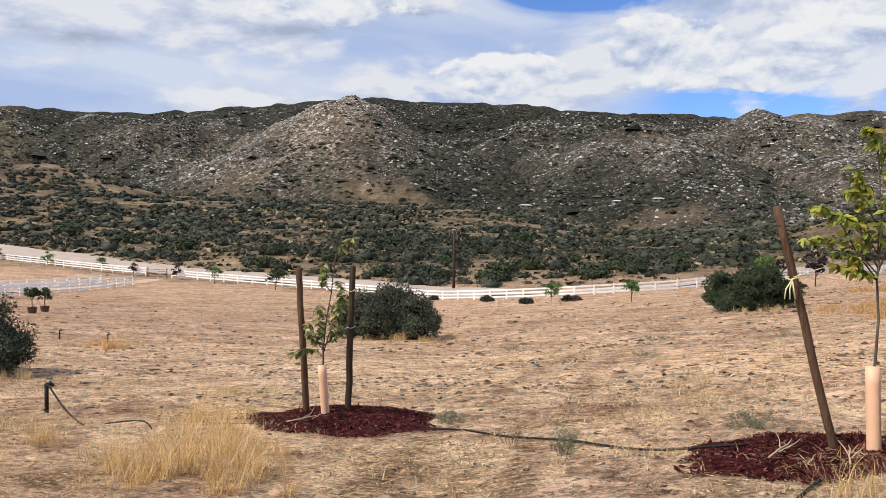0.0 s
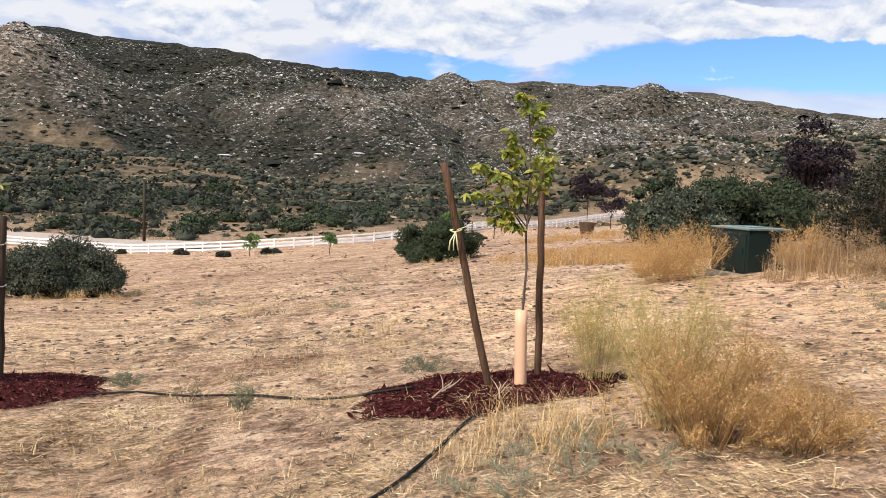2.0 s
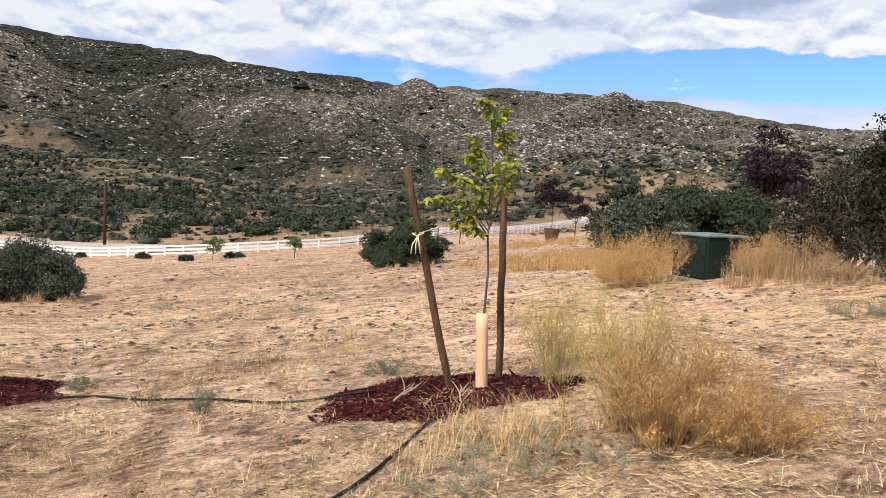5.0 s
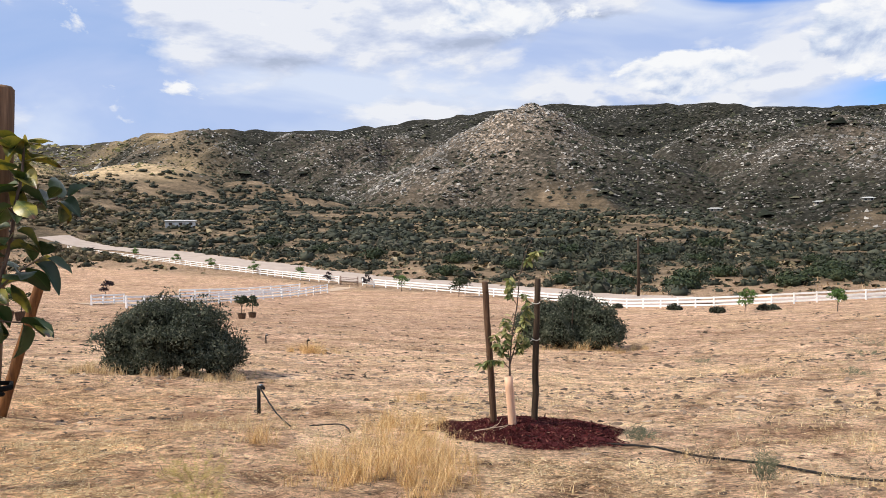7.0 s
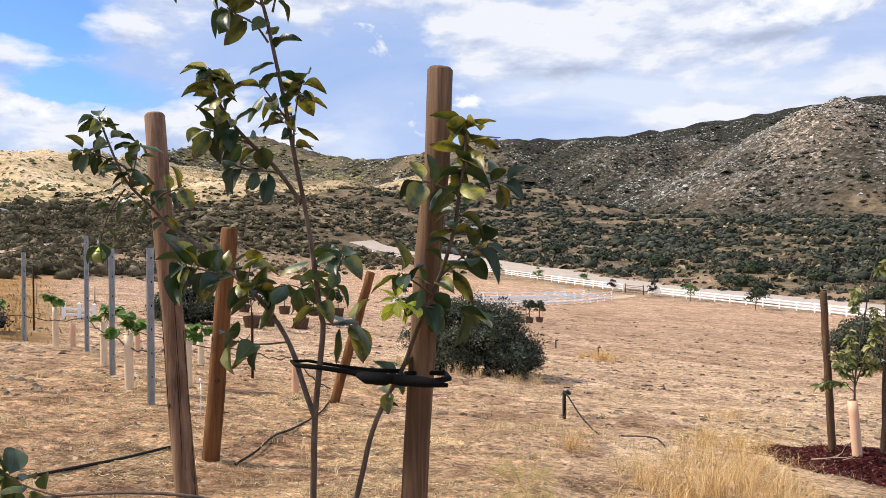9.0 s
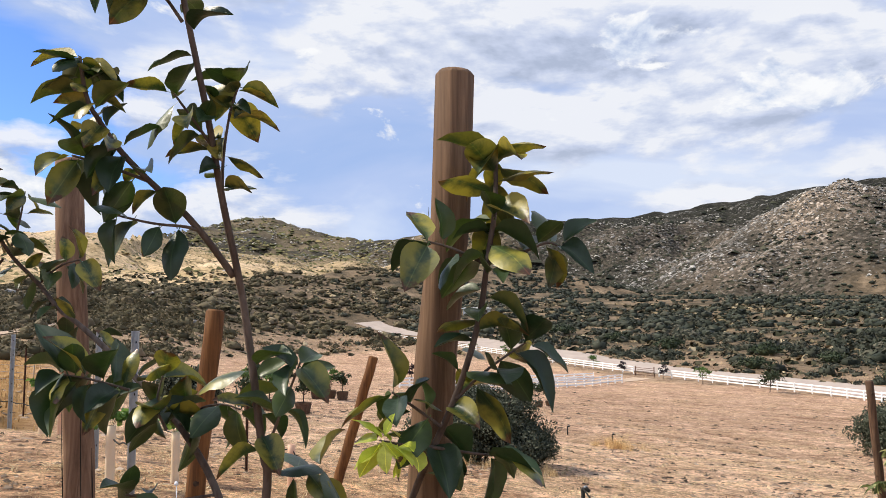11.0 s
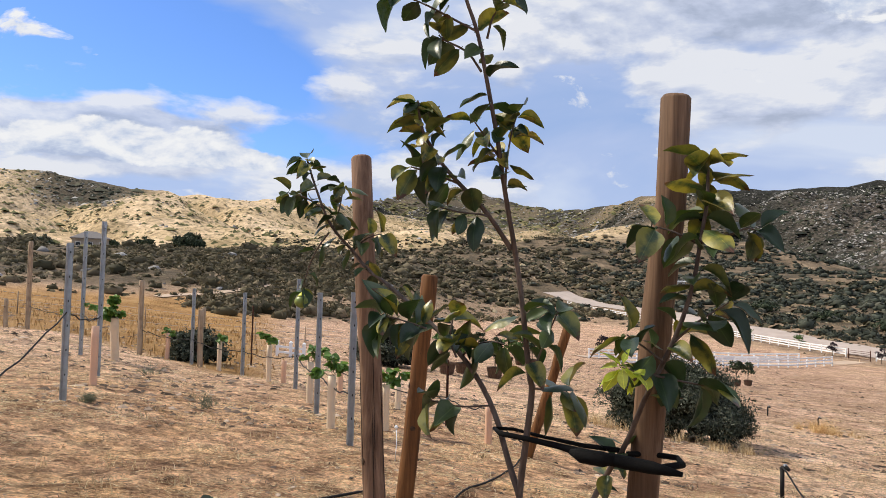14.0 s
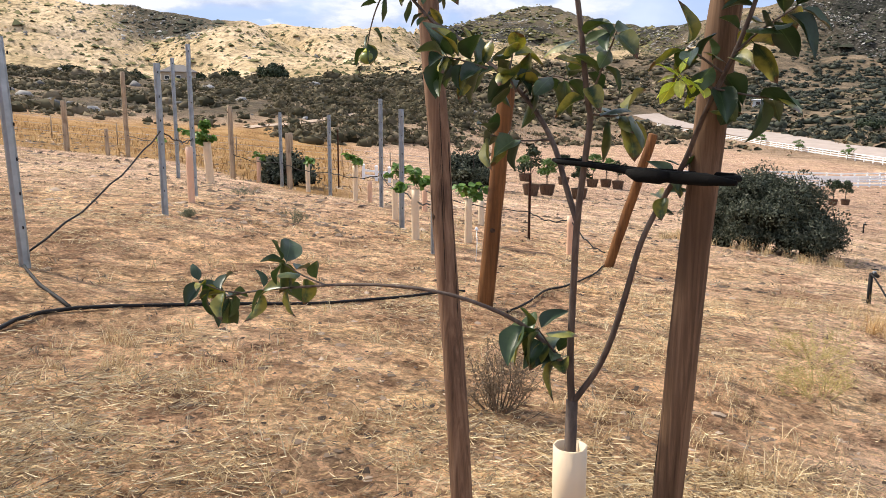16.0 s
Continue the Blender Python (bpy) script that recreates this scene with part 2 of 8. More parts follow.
    # dark, cool tint: cloud shade and distance haze put into the rock colour
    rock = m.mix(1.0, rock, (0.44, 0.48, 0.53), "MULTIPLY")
    rock = m.mix(0.85, rock, m.ramp(m.noise(0.30, 7, 0.8), [(0.38, 0.35), (0.50, 0.95), (0.63, 1.9)]), "MULTIPLY")
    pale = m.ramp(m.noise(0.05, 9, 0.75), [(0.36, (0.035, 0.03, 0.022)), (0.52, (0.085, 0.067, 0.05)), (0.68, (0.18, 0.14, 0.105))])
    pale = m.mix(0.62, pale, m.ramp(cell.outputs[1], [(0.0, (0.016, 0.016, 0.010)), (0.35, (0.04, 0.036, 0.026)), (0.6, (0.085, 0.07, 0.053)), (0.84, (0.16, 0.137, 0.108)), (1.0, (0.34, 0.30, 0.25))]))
    # lifted so that the pale colour carries the sun on these faces
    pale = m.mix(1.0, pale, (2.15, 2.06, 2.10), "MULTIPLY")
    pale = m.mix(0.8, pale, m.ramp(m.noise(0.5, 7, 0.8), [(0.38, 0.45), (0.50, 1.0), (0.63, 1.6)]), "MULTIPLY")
    # dry-grass gold, brightened so it also carries the sun on these hills
    gold = m.ramp(m.noise(0.03, 9, 0.7), [(0.30, (0.24, 0.18, 0.095)), (0.44, (0.50, 0.37, 0.215)), (0.60, (0.70, 0.525, 0.345)), (0.8, (0.78, 0.61, 0.43))])
    gold = m.mix(0.7, gold, m.ramp(m.noise(0.42, 6, 0.75), [(0.36, 0.5), (0.52, 1.0), (0.66, 1.25)]), "MULTIPLY")
    gold = m.mix(0.5, gold, m.mix(1.0, gold, m.ramp(cell.outputs[2], [(0.0, (0.14, 0.14, 0.09)), (0.2, (0.45, 0.43, 0.33)), (0.36, (0.92, 0.90, 0.84)), (1.0, (1.2, 1.17, 1.10))]), "MULTIPLY"))
    meadow = m.ramp(m.noise(0.25, 7, 0.65), [(0.32, (0.25, 0.135, 0.05)), (0.52, (0.40, 0.225, 0.085)), (0.7, (0.52, 0.33, 0.15))])
    c = m.mix(m.attr("brush"), field, brush)
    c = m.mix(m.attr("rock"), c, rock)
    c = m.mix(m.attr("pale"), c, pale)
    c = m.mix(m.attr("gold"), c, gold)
    c = m.mix(m.attr("meadow"), c, meadow)
    m.color(c)
    m.bump(m.math("ADD", m.math("ADD", m.noise(30, 7, 0.8), m.math("MULTIPLY", m.noise(5, 9, 0.75), 2.5)), m.math("MULTIPLY", m.noise(1.3, 10, 0.72), 2.4)), 1.0, 0.07)
    return m.m


def leaf_mat(name, stops, rough=0.6, spec=0.35, glow=0.0, obj=False, patch=3.0, swing=(0.72, 1.25)):
    m = Mat(name, rough, spec=spec)
    c = m.ramp(m.random() if obj else m.island(), stops)
    c = m.mix(0.6, c, m.ramp(m.noise(patch, 4), [(0.3, swing[0]), (0.7, swing[1])]), "MULTIPLY")
    m.color(c)
    if glow:
        m.b.inputs["Transmission Weight"].default_value = 0.0
        tr = m.n.new("ShaderNodeBsdfTranslucent")
        m.l.new(c, tr.inputs["Color"])
        ad = m.n.new("ShaderNodeMixShader")
        ad.inputs[0].default_value = glow
        m.l.new(m.b.outputs[0], ad.inputs[1])
        m.l.new(tr.outputs[0], ad.inputs[2])
        m.l.new(ad.outputs[0], m.n["Material Output"].inputs["Surface"])
    return m.m


def wood_mat(name, dark, mid, light, grain=(1, 1, 0.05), scale=26, rough=0.8, knots=True):
    m = Mat(name, rough, spec=0.25)
    g = m.noise(scale, 8, 0.65, grain, 0.6)
    c = m.ramp(g, [(0.30, dark), (0.50, mid), (0.72, light)])
    c = m.mix(0.7, c, m.ramp(m.noise(2.3, 4), [(0.3, 0.62), (0.65, 1.12)]), "MULTIPLY")
    if knots:
        k = m.ramp(m.noise(4.2, 2, 0.4, (1, 1, 0.45), 0.4, offset=(5, 2, 1)), [(0.66, 0.0), (0.74, 1.0)])
        c = m.mix(m.math("MULTIPLY", k, 0.6), c, dark)
    m.color(c).bump(g, 0.35, 0.004)
    return m.m


def plain_mat(name, col, rough=0.6, metal=0.0, spec=0.4, scale=8, vary=0.18, bump=0.0):
    m = Mat(name, rough, metal, spec)
    c = m.mix(1.0, col, m.ramp(m.noise(scale, 6, 0.6), [(0.25, 1 - vary), (0.75, 1 + vary * 0.5)]), "MULTIPLY")
    m.color(c)
    if bump:
        m.bump(m.noise(scale * 5, 5), bump, 0.004)
    return m.m


GROUND = ground_mat()
SCRUB = leaf_mat("scrub_leaves", [(0.0, (0.020, 0.025, 0.017)), (0.5, (0.037, 0.043, 0.030)), (0.85, (0.060, 0.063, 0.044)), (1.0, (0.11, 0.10, 0.072))], 0.75, 0.2, 0, False, 0.22, (0.35, 1.9))
SLOPESCRUB = leaf_mat("brown_slope_scrub", [(0.0, (0.054, 0.050, 0.028)), (0.5, (0.110, 0.093, 0.055)), (0.85, (0.172, 0.14, 0.088)), (1.0, (0.265, 0.21, 0.137))], 0.8, 0.1, 0.15, False, 0.25, (0.45, 1.7))
GREENSCRUB = leaf_mat("green_brush_leaves", [(0.0, (0.018, 0.030, 0.014)), (0.6, (0.032, 0.048, 0.022)), (1.0, (0.06, 0.075, 0.035))], 0.7, 0.25)
# hill brush and granite are greyed, so their colour carries the distance haze
HILLSCRUB = leaf_mat("hill_brush", [(0.0, (0.012, 0.015, 0.011)), (0.5, (0.025, 0.029, 0.019)), (0.85, (0.055, 0.057, 0.038)), (1.0, (0.11, 0.102, 0.070))], 0.85, 0.1, 0, False, 0.02, (0.55, 1.5))
BOULDER = leaf_mat("weathered_granite", [(0.0, (0.085, 0.081, 0.076)), (0.45, (0.165, 0.156, 0.146)), (0.8, (0.30, 0.283, 0.265)), (1.0, (0.50, 0.475, 0.445))], 0.9, 0.2, 0, False, 0.02, (0.65, 1.35))
OAKLEAF = leaf_mat("grey_green_bush_leaves", [(0.0, (0.022, 0.030, 0.020)), (0.5, (0.058, 0.070, 0.046)), (0.85, (0.105, 0.118, 0.082)), (1.0, (0.18, 0.185, 0.135))], 0.65, 0.2, 0.15)
# oak leaves darkened to near black: the trees' shade is in the colour
DARKOAK = leaf_mat("dark_oak_leaves", [(0.0, (0.004, 0.005, 0.004)), (0.5, (0.009, 0.010, 0.008)), (0.85, (0.018, 0.019, 0.014)), (1.0, (0.045, 0.04, 0.03))], 0.8, 0.06, 0.1)
DARKWOOD = plain_mat("dark_twigs", (0.075, 0.058, 0.045), 0.9, vary=0.4, scale=14)
PURPLELEAF = leaf_mat("purple_plum_leaves", [(0.0, (0.009, 0.006, 0.010)), (0.6, (0.019, 0.011, 0.017)), (1.0, (0.04, 0.022, 0.028))], 0.65, 0.25, 0.1)
FRESHLEAF = leaf_mat("fresh_green_leaves", [(0.0, (0.05, 0.10, 0.025)), (0.5, (0.09, 0.17, 0.04)), (1.0, (0.17, 0.27, 0.07))], 0.5, 0.4, 0.25)
STRAW = leaf_mat("dry_straw", [(0.0, (0.34, 0.22, 0.11)), (0.4, (0.58, 0.42, 0.23)), (0.8, (0.77, 0.60, 0.36)), (1.0, (0.90, 0.77, 0.53))], 0.75, 0.2, 0.2)
DRYREED = leaf_mat("tan_dry_grass", [(0.0, (0.26, 0.16, 0.085)), (0.5, (0.44, 0.30, 0.17)), (1.0, (0.64, 0.47, 0.30))], 0.75, 0.2, 0.2)
PALEWEED = leaf_mat("pale_grey_weeds", [(0.0, (0.20, 0.20, 0.13)), (0.6, (0.34, 0.33, 0.23)), (1.0, (0.52, 0.48, 0.35))], 0.75, 0.2, 0.2)
GOLDGRASS = leaf_mat("golden_weeds", [(0.0, (0.34, 0.19, 0.075)), (0.5, (0.56, 0.34, 0.14)), (1.0, (0.76, 0.54, 0.27))], 0.75, 0.2, 0.3)
YELLOWWEED = leaf_mat("yellowing_weeds", [(0.0, (0.40, 0.32, 0.11)), (0.5, (0.60, 0.48, 0.19)), (1.0, (0.76, 0.62, 0.31))], 0.7, 0.2, 0.3)
GREYWEED = leaf_mat("grey_green_weeds", [(0.0, (0.11, 0.12, 0.07)), (0.6, (0.19, 0.20, 0.13)), (1.0, (0.30, 0.30, 0.21))], 0.7, 0.2, 0.2)
TWIGGY = leaf_mat("dry_twigs", [(0.0, (0.10, 0.072, 0.05)), (0.6, (0.20, 0.145, 0.095)), (1.0, (0.32, 0.24, 0.16))], 0.85, 0.2)
VINYL = plain_mat("white_vinyl", (0.93, 0.93, 0.93), 0.45, vary=0.05, scale=1.5)
MULCH = leaf_mat("red_bark_mulch", [(0.0, (0.012, 0.003, 0.003)), (0.45, (0.042, 0.008, 0.009)), (0.85, (0.088, 0.017, 0.018)), (1.0, (0.24, 0.11, 0.085))], 0.92, 0.1)
STAKE = wood_mat("weathered_pole_wood", (0.045, 0.025, 0.016), (0.105, 0.06, 0.037), (0.18, 0.11, 0.07), (1, 1, 0.04), 45)
STAKEDARK = wood_mat("dark_weathered_pole_wood", (0.022, 0.015, 0.010), (0.05, 0.033, 0.022), (0.085, 0.058, 0.04))
STAKENEW = wood_mat("orange_stained_pole_wood", (0.07, 0.028, 0.010), (0.16, 0.068, 0.022), (0.25, 0.115, 0.04))
STAKEGREY = wood_mat("grey_pole_wood", (0.20, 0.14, 0.09), (0.40, 0.30, 0.20), (0.56, 0.43, 0.30))
GUARD = plain_mat("peach_plastic_guard", (0.74, 0.46, 0.31), 0.5, vary=0.12, scale=5)
GUARDPALE = plain_mat("cream_plastic_guard", (0.76, 0.60, 0.42), 0.5, vary=0.12, scale=5)
BARK = wood_mat("young_bark", (0.055, 0.04, 0.034), (0.115, 0.085, 0.07), (0.19, 0.15, 0.125), (1, 1, 0.3), 30, knots=False)
HOSE = plain_mat("black_poly_pipe", (0.016, 0.015, 0.015), 0.7, spec=0.2, vary=0.3, scale=20)
STEEL = plain_mat("galvanised_steel", (0.44, 0.48, 0.53), 0.45, 0.75, vary=0.25, scale=10)
RUST = plain_mat("rusty_steel", (0.12, 0.055, 0.035), 0.8, 0.2, vary=0.4, scale=12)
BOXGREEN = plain_mat("dark_green_enamel", (0.008, 0.020, 0.018), 0.4, vary=0.2, scale=3)
# same enamel in a much paler green: skylight on the lid, painted in
BOXTOP = plain_mat("lit_green_enamel_lid", (0.16, 0.22, 0.20), 0.4, vary=0.2, scale=3)
ROAD = plain_mat("pale_gravel_road", (0.42, 0.345, 0.30), 0.95, vary=0.2, scale=0.4)
YELLOWLEAF_OBJ = leaf_mat("yellow_green_tree_leaf", [(0.0, (0.10, 0.15, 0.03)), (0.45, (0.28, 0.33, 0.06)), (0.8, (0.50, 0.52, 0.10)), (1.0, (0.60, 0.47, 0.10))], 0.5, 0.4, 0.45, True)
MIDLEAF_OBJ = leaf_mat("pale_green_tree_leaf", [(0.0, (0.09, 0.125, 0.045)), (0.45, (0.21, 0.245, 0.09)), (0.8, (0.40, 0.41, 0.17)), (1.0, (0.55, 0.48, 0.22))], 0.5, 0.4, 0.4, True)
VINELEAF = leaf_mat("bright_vine_leaf", [(0.0, (0.06, 0.13, 0.025)), (0.5, (0.11, 0.22, 0.04)), (1.0, (0.19, 0.32, 0.07))], 0.5, 0.4, 0.3, True)

# ---- the lie of the land ----
def vnoise(x, y, seed=0):
    """Smooth value noise from -1 to 1."""
    xi, yi = np.floor(x).astype(np.int64), np.floor(y).astype(np.int64)
    fx, fy = x - xi, y - yi
    fx, fy = fx * fx * (3 - 2 * fx), fy * fy * (3 - 2 * fy)

    def h(i, j):
        n = (i * 374761393 + j * 668265263 + seed * 974711) & 0xFFFFFFFF
        n = ((n ^ (n >> 13)) * 1274126177) & 0xFFFFFFFF
        return ((n ^ (n >> 16)) & 0xFFFF) / 32767.5 - 1
    top = h(xi, yi) * (1 - fx) + h(xi + 1, yi) * fx
    low = h(xi, yi + 1) * (1 - fx) + h(xi + 1, yi + 1) * fx
    return top * (1 - fy) + low * fy


def fbm(x, y, octaves=4, seed=0, gain=0.5):
    total, amp = 0, 1.0
    for k in range(octaves):
        total = total + amp * vnoise(x * 2 ** k + 17.3 * k, y * 2 ** k - 9.1 * k, seed + k)
        amp *= gain
    return total


def sstep(a, b, v):
    t = np.clip((v - a) / (b - a), 0, 1)
    return t * t * (3 - 2 * t)


EYE = 1.6
# azimuth, fence radius, foot of the hills: elevation and radius, skyline: elevation and radius
LAND = np.array([
    (-90, 90, 0.5, 300, 4.0, 600), (-50, 150, 0.5, 300, 5.1, 700), (-40, 150, 0.5, 320, 6.7, 780),
    (-34, 146, 0.4, 330, 7.2, 790), (-29, 122, 0.2, 350, 7.35, 800), (-25, 100, 0.0, 350, 7.25, 780), (-20, 84, -0.4, 350, 7.3, 760), (-11, 86, -0.6, 360, 8.0, 690),
    (-4, 89, 0.9, 380, 8.55, 780), (4, 92, 1.2, 390, 8.95, 800), (12, 102, 1.3, 390, 8.35, 820),
    (20, 114, 1.6, 420, 7.3, 850), (28, 135, 2.2, 430, 7.1, 850), (34, 155, 2.3, 430, 6.7, 850),
    (37.5, 165, 2.4, 430, 5.65, 1100), (43, 150, 2.4, 380, 6.2, 1300), (47, 135, 2.4, 300, 7.6, 1500),
    (52, 115, 2.4, 260, 6.3, 1200)])
LEFT = np.array([(56, 105, 2.3, 235, 5.6, 560), (62, 98, 2.3, 225, 5.8, 480), (68, 92, 2.1, 215, 6.1, 470),
                 (74, 88, 1.9, 210, 6.6, 500), (80, 84, 2.3, 210, 6.9, 500), (95, 80, 2.3, 210, 6.2, 500)])
LAND = np.concatenate([LAND, LEFT])
# hills before the skyline: azimuth, radius, elevation of the top, slope of the flanks
HILLS = [(6.9, 545, 8.5, 0.50), (17.5, 690, 7.35, 0.42), (12.5, 610, 6.4, 0.42), (-7, 640, 7.2, 0.46), (-14, 560, 7.0, 0.42), (-22, 640, 7.0, 0.42), (24, 720, 6.9, 0.40), (30, 700, 6.7, 0.40),
         (-29, 540, 5.6, 0.38), (-36, 640, 6.6, 0.42), (-39, 255, 3.9, 0.34), (-47, 300, 4.3, 0.34), (34, 470, 4.7, 0.30), (27, 440, 3.55, 0.30), (49, 335, 3.9, 0.22), (40, 380, 3.6, 0.26)]


def table(az, col):
    w = np.interp(az, LAND[:, 0], LAND[:, col])
    return 0.5 * w + 0.25 * (np.interp(az - 1.5, LAND[:, 0], LAND[:, col]) + np.interp(az + 1.5, LAND[:, 0], LAND[:, col]))


def near_height(x, y):
    fall = np.interp(y, [-60, 0, 12, 28, 67, 90, 110, 400], [7.5, 0.20, -1.28, -3.15, -6.15, -7.3, -7.7, -7.7])
    right = np.interp(x, [0, 15, 45, 200], [0, 1.45, 4.0, 6.0]) * (1 - 0.55 * sstep(50, 110, y))
    left = 0.022 * np.clip(-x - 8, 0, 120)
    return fall + right + left


def land(x, y, rough=True):
    """The ground's height."""
    x, y = np.asarray(x, float), np.asarray(y, float)
    r = np.hypot(x, y) + 1e-6
    az = np.degrees(np.arctan2(-x, y))
    az = np.where(az > 100, 95, np.where(az < -100, -90, az))
    rf, eb, rb, er, rr = (table(az, k) for k in range(1, 6))
    s = np.minimum(1, rf / r)
    z0 = near_height(x * s, y * s)
    zb = EYE + rb * np.tan(np.radians(eb))
    zr = EYE + rr * np.tan(np.radians(er))
    u = np.clip((r - rf) / (rb - rf), 0, 1)
    z = z0 + (zb - z0) * (0.35 * u + 0.65 * u * u * (3 - 2 * u))
    v = np.clip((r - rb) / (rr - rb), 0, 1)
    z = z + (zr - zb) * (0.28 * v + 0.72 * v ** 2.1)
    for ha, hr, he, hw in HILLS:
        cx, cy = -hr * math.sin(radians(ha)), hr * math.cos(radians(ha))
        top = EYE + hr * math.tan(radians(he))
        d = np.hypot(x - cx, y - cy)
        turn = np.arctan2(y - cy, x - cx)
        ribs = 0.13 * vnoise(turn * 1.9 + 9 * ha, d / 160, int(hr)) - 0.10 * np.abs(vnoise(turn * 4.5 + 3 * ha, d / 140, int(hr) + 1))
        cone = top - hw * (np.sqrt(d * d + 144) - 12) * (1 - ribs)
        z = np.where(r > rf, np.maximum(z, cone), z)
    z = np.where(r > rr, zr - (r - rr) * 0.10, z)
    if rough:
        far = sstep(1.0, 1.5, r / rb)
        z = z + far * (1 - 0.75 * sstep(0.88, 1.0, r / rr)) * (6.5 * fbm(x / 85, y / 85, 4, 5) - 11.0 * (1 - np.abs(vnoise(x / 75, y / 75, 11))) ** 4 - 4.5 * (1 - np.abs(vnoise(x / 31, y / 44, 13))) ** 5 + 3.2)
        z = z + far * 1.5 * fbm(x / 13, y / 13, 2, 21)
        z = z + sstep(60, 200, r) * (1 - far) * 0.7 * fbm(x / 40, y / 40, 3, 31)
        z = z + (1 - sstep(60, 140, r)) * (0.055 * fbm(x / 2.2, y / 2.2, 3, 41) * sstep(0.5, 4, r) + 0.02 * fbm(x / 0.35, y / 0.35, 2, 47) * (1 - sstep(10, 25, r)) + 0.011 * fbm(x / 0.9, y / 0.9, 2, 49) * sstep(2, 6, r) * (1 - 0.5 * sstep(30, 60, r)))
    return z


def height(x, y):
    return float(land(np.array([x]), np.array([y]))[0])


# ---- builders ----
def mesh_np(name, verts, tris, mats, smooth=False, midx=None):
    """A mesh object from vertex and triangle arrays."""
    me = bpy.data.meshes.new(name)
    verts, tris = np.asarray(verts, np.float32), np.asarray(tris, np.int32)
    me.vertices.add(len(verts))
    me.vertices.foreach_set("co", verts.ravel())
    k = tris.shape[1]
    me.loops.add(tris.size)
    me.loops.foreach_set("vertex_index", tris.ravel())
    me.polygons.add(len(tris))
    me.polygons.foreach_set("loop_start", np.arange(0, tris.size, k, dtype=np.int32))
    me.polygons.foreach_set("loop_total", np.full(len(tris), k, np.int32))
    if smooth:
        me.polygons.foreach_set("use_smooth", np.ones(len(tris), bool))
    for m in (mats if isinstance(mats, (list, tuple)) else [mats]):
        me.materials.append(m)
    if midx is not None:
        me.polygons.foreach_set("material_index", np.asarray(midx, np.int32))
    me.update(calc_edges=True)
    return me


def holder(name, at=(0, 0, 0), label="", category="", group="", kind=""):
    """A top-level Empty at the foot of a thing."""
    ob = new(name)
    ob.location = at
    ob.empty_display_size = 0.1
    return tagged(ob, label, category, group, kind)


def part(name, data, parent=None, label="", at=(0, 0, 0)):
    ob = new(name, data)
    ob.location = at
    if parent is not None:
        ob.parent = parent
    if label:
        ob["label"] = label
    return ob


def bm_mesh(name, bm, mat, smooth=False):
    me = bpy.data.meshes.new(name)
    if smooth:
        for f in bm.faces:
            f.smooth = True
    bm.to_mesh(me)
    bm.free()
    for m in (mat if isinstance(mat, (list, tuple)) else [mat]):
        me.materials.append(m)
    return me


def tube(points, radii, sides=8, cap=True):
    """Vertices and quads of a tube through points; caps as fans folded into quads."""
    pts = [Vector(p) for p in points]
    n = len(pts)
    if isinstance(radii, (int, float)):
        radii = [radii] * n
    V, F = [], []
    side = None
    for i, p in enumerate(pts):
        d = (pts[min(i + 1, n - 1)] - pts[max(i - 1, 0)])
        d = d.normalized() if d.length > 1e-9 else Vector((0, 0, 1))
        if side is None:
            side = d.orthogonal().normalized()
        side = (side - d * side.dot(d))
        side = side.normalized() if side.length > 1e-6 else d.orthogonal().normalized()
        up = d.cross(side)
        for k in range(sides):
            a = 2 * math.pi * k / sides
            V.append(p + (side * math.cos(a) + up * math.sin(a)) * radii[i])
    for i in range(n - 1):
        for k in range(sides):
            k2 = (k + 1) % sides
            F.append((i * sides + k, i * sides + k2, (i + 1) * sides + k2, (i + 1) * sides + k))
    if cap:
        for base, p in ((0, pts[0]), ((n - 1) * sides, pts[-1])):
            c = len(V)
            V.append(p)
            for k in range(sides):
                k2 = (k + 1) % sides
                a, b = base + k, base + k2
                F.append((b, a, c) if base == 0 else (a, b, c))
    return V, F


def tube_mesh(name, points, radii, mat, sides=8, smooth=True):
    V, F = tube(points, radii, sides)
    me = bpy.data.meshes.new(name)
    me.from_pydata(V, [], F)
    me.materials.append(mat)
    if smooth:
        me.polygons.foreach_set("use_smooth", np.ones(len(me.polygons), bool))
    return me


def join_tubes(name, tubes, mat, sides=5):
    V, F = [], []
    for pts, rad in tubes:
        v, f = tube(pts, rad, sides, False)
        F += [tuple(i + len(V) for i in q) for q in f]
        V += v
    me = bpy.data.meshes.new(name)
    me.from_pydata(V, [], F)
    me.materials.append(mat)
    me.polygons.foreach_set("use_smooth", np.ones(len(me.polygons), bool))
    return me


RNG = np.random.default_rng(7)


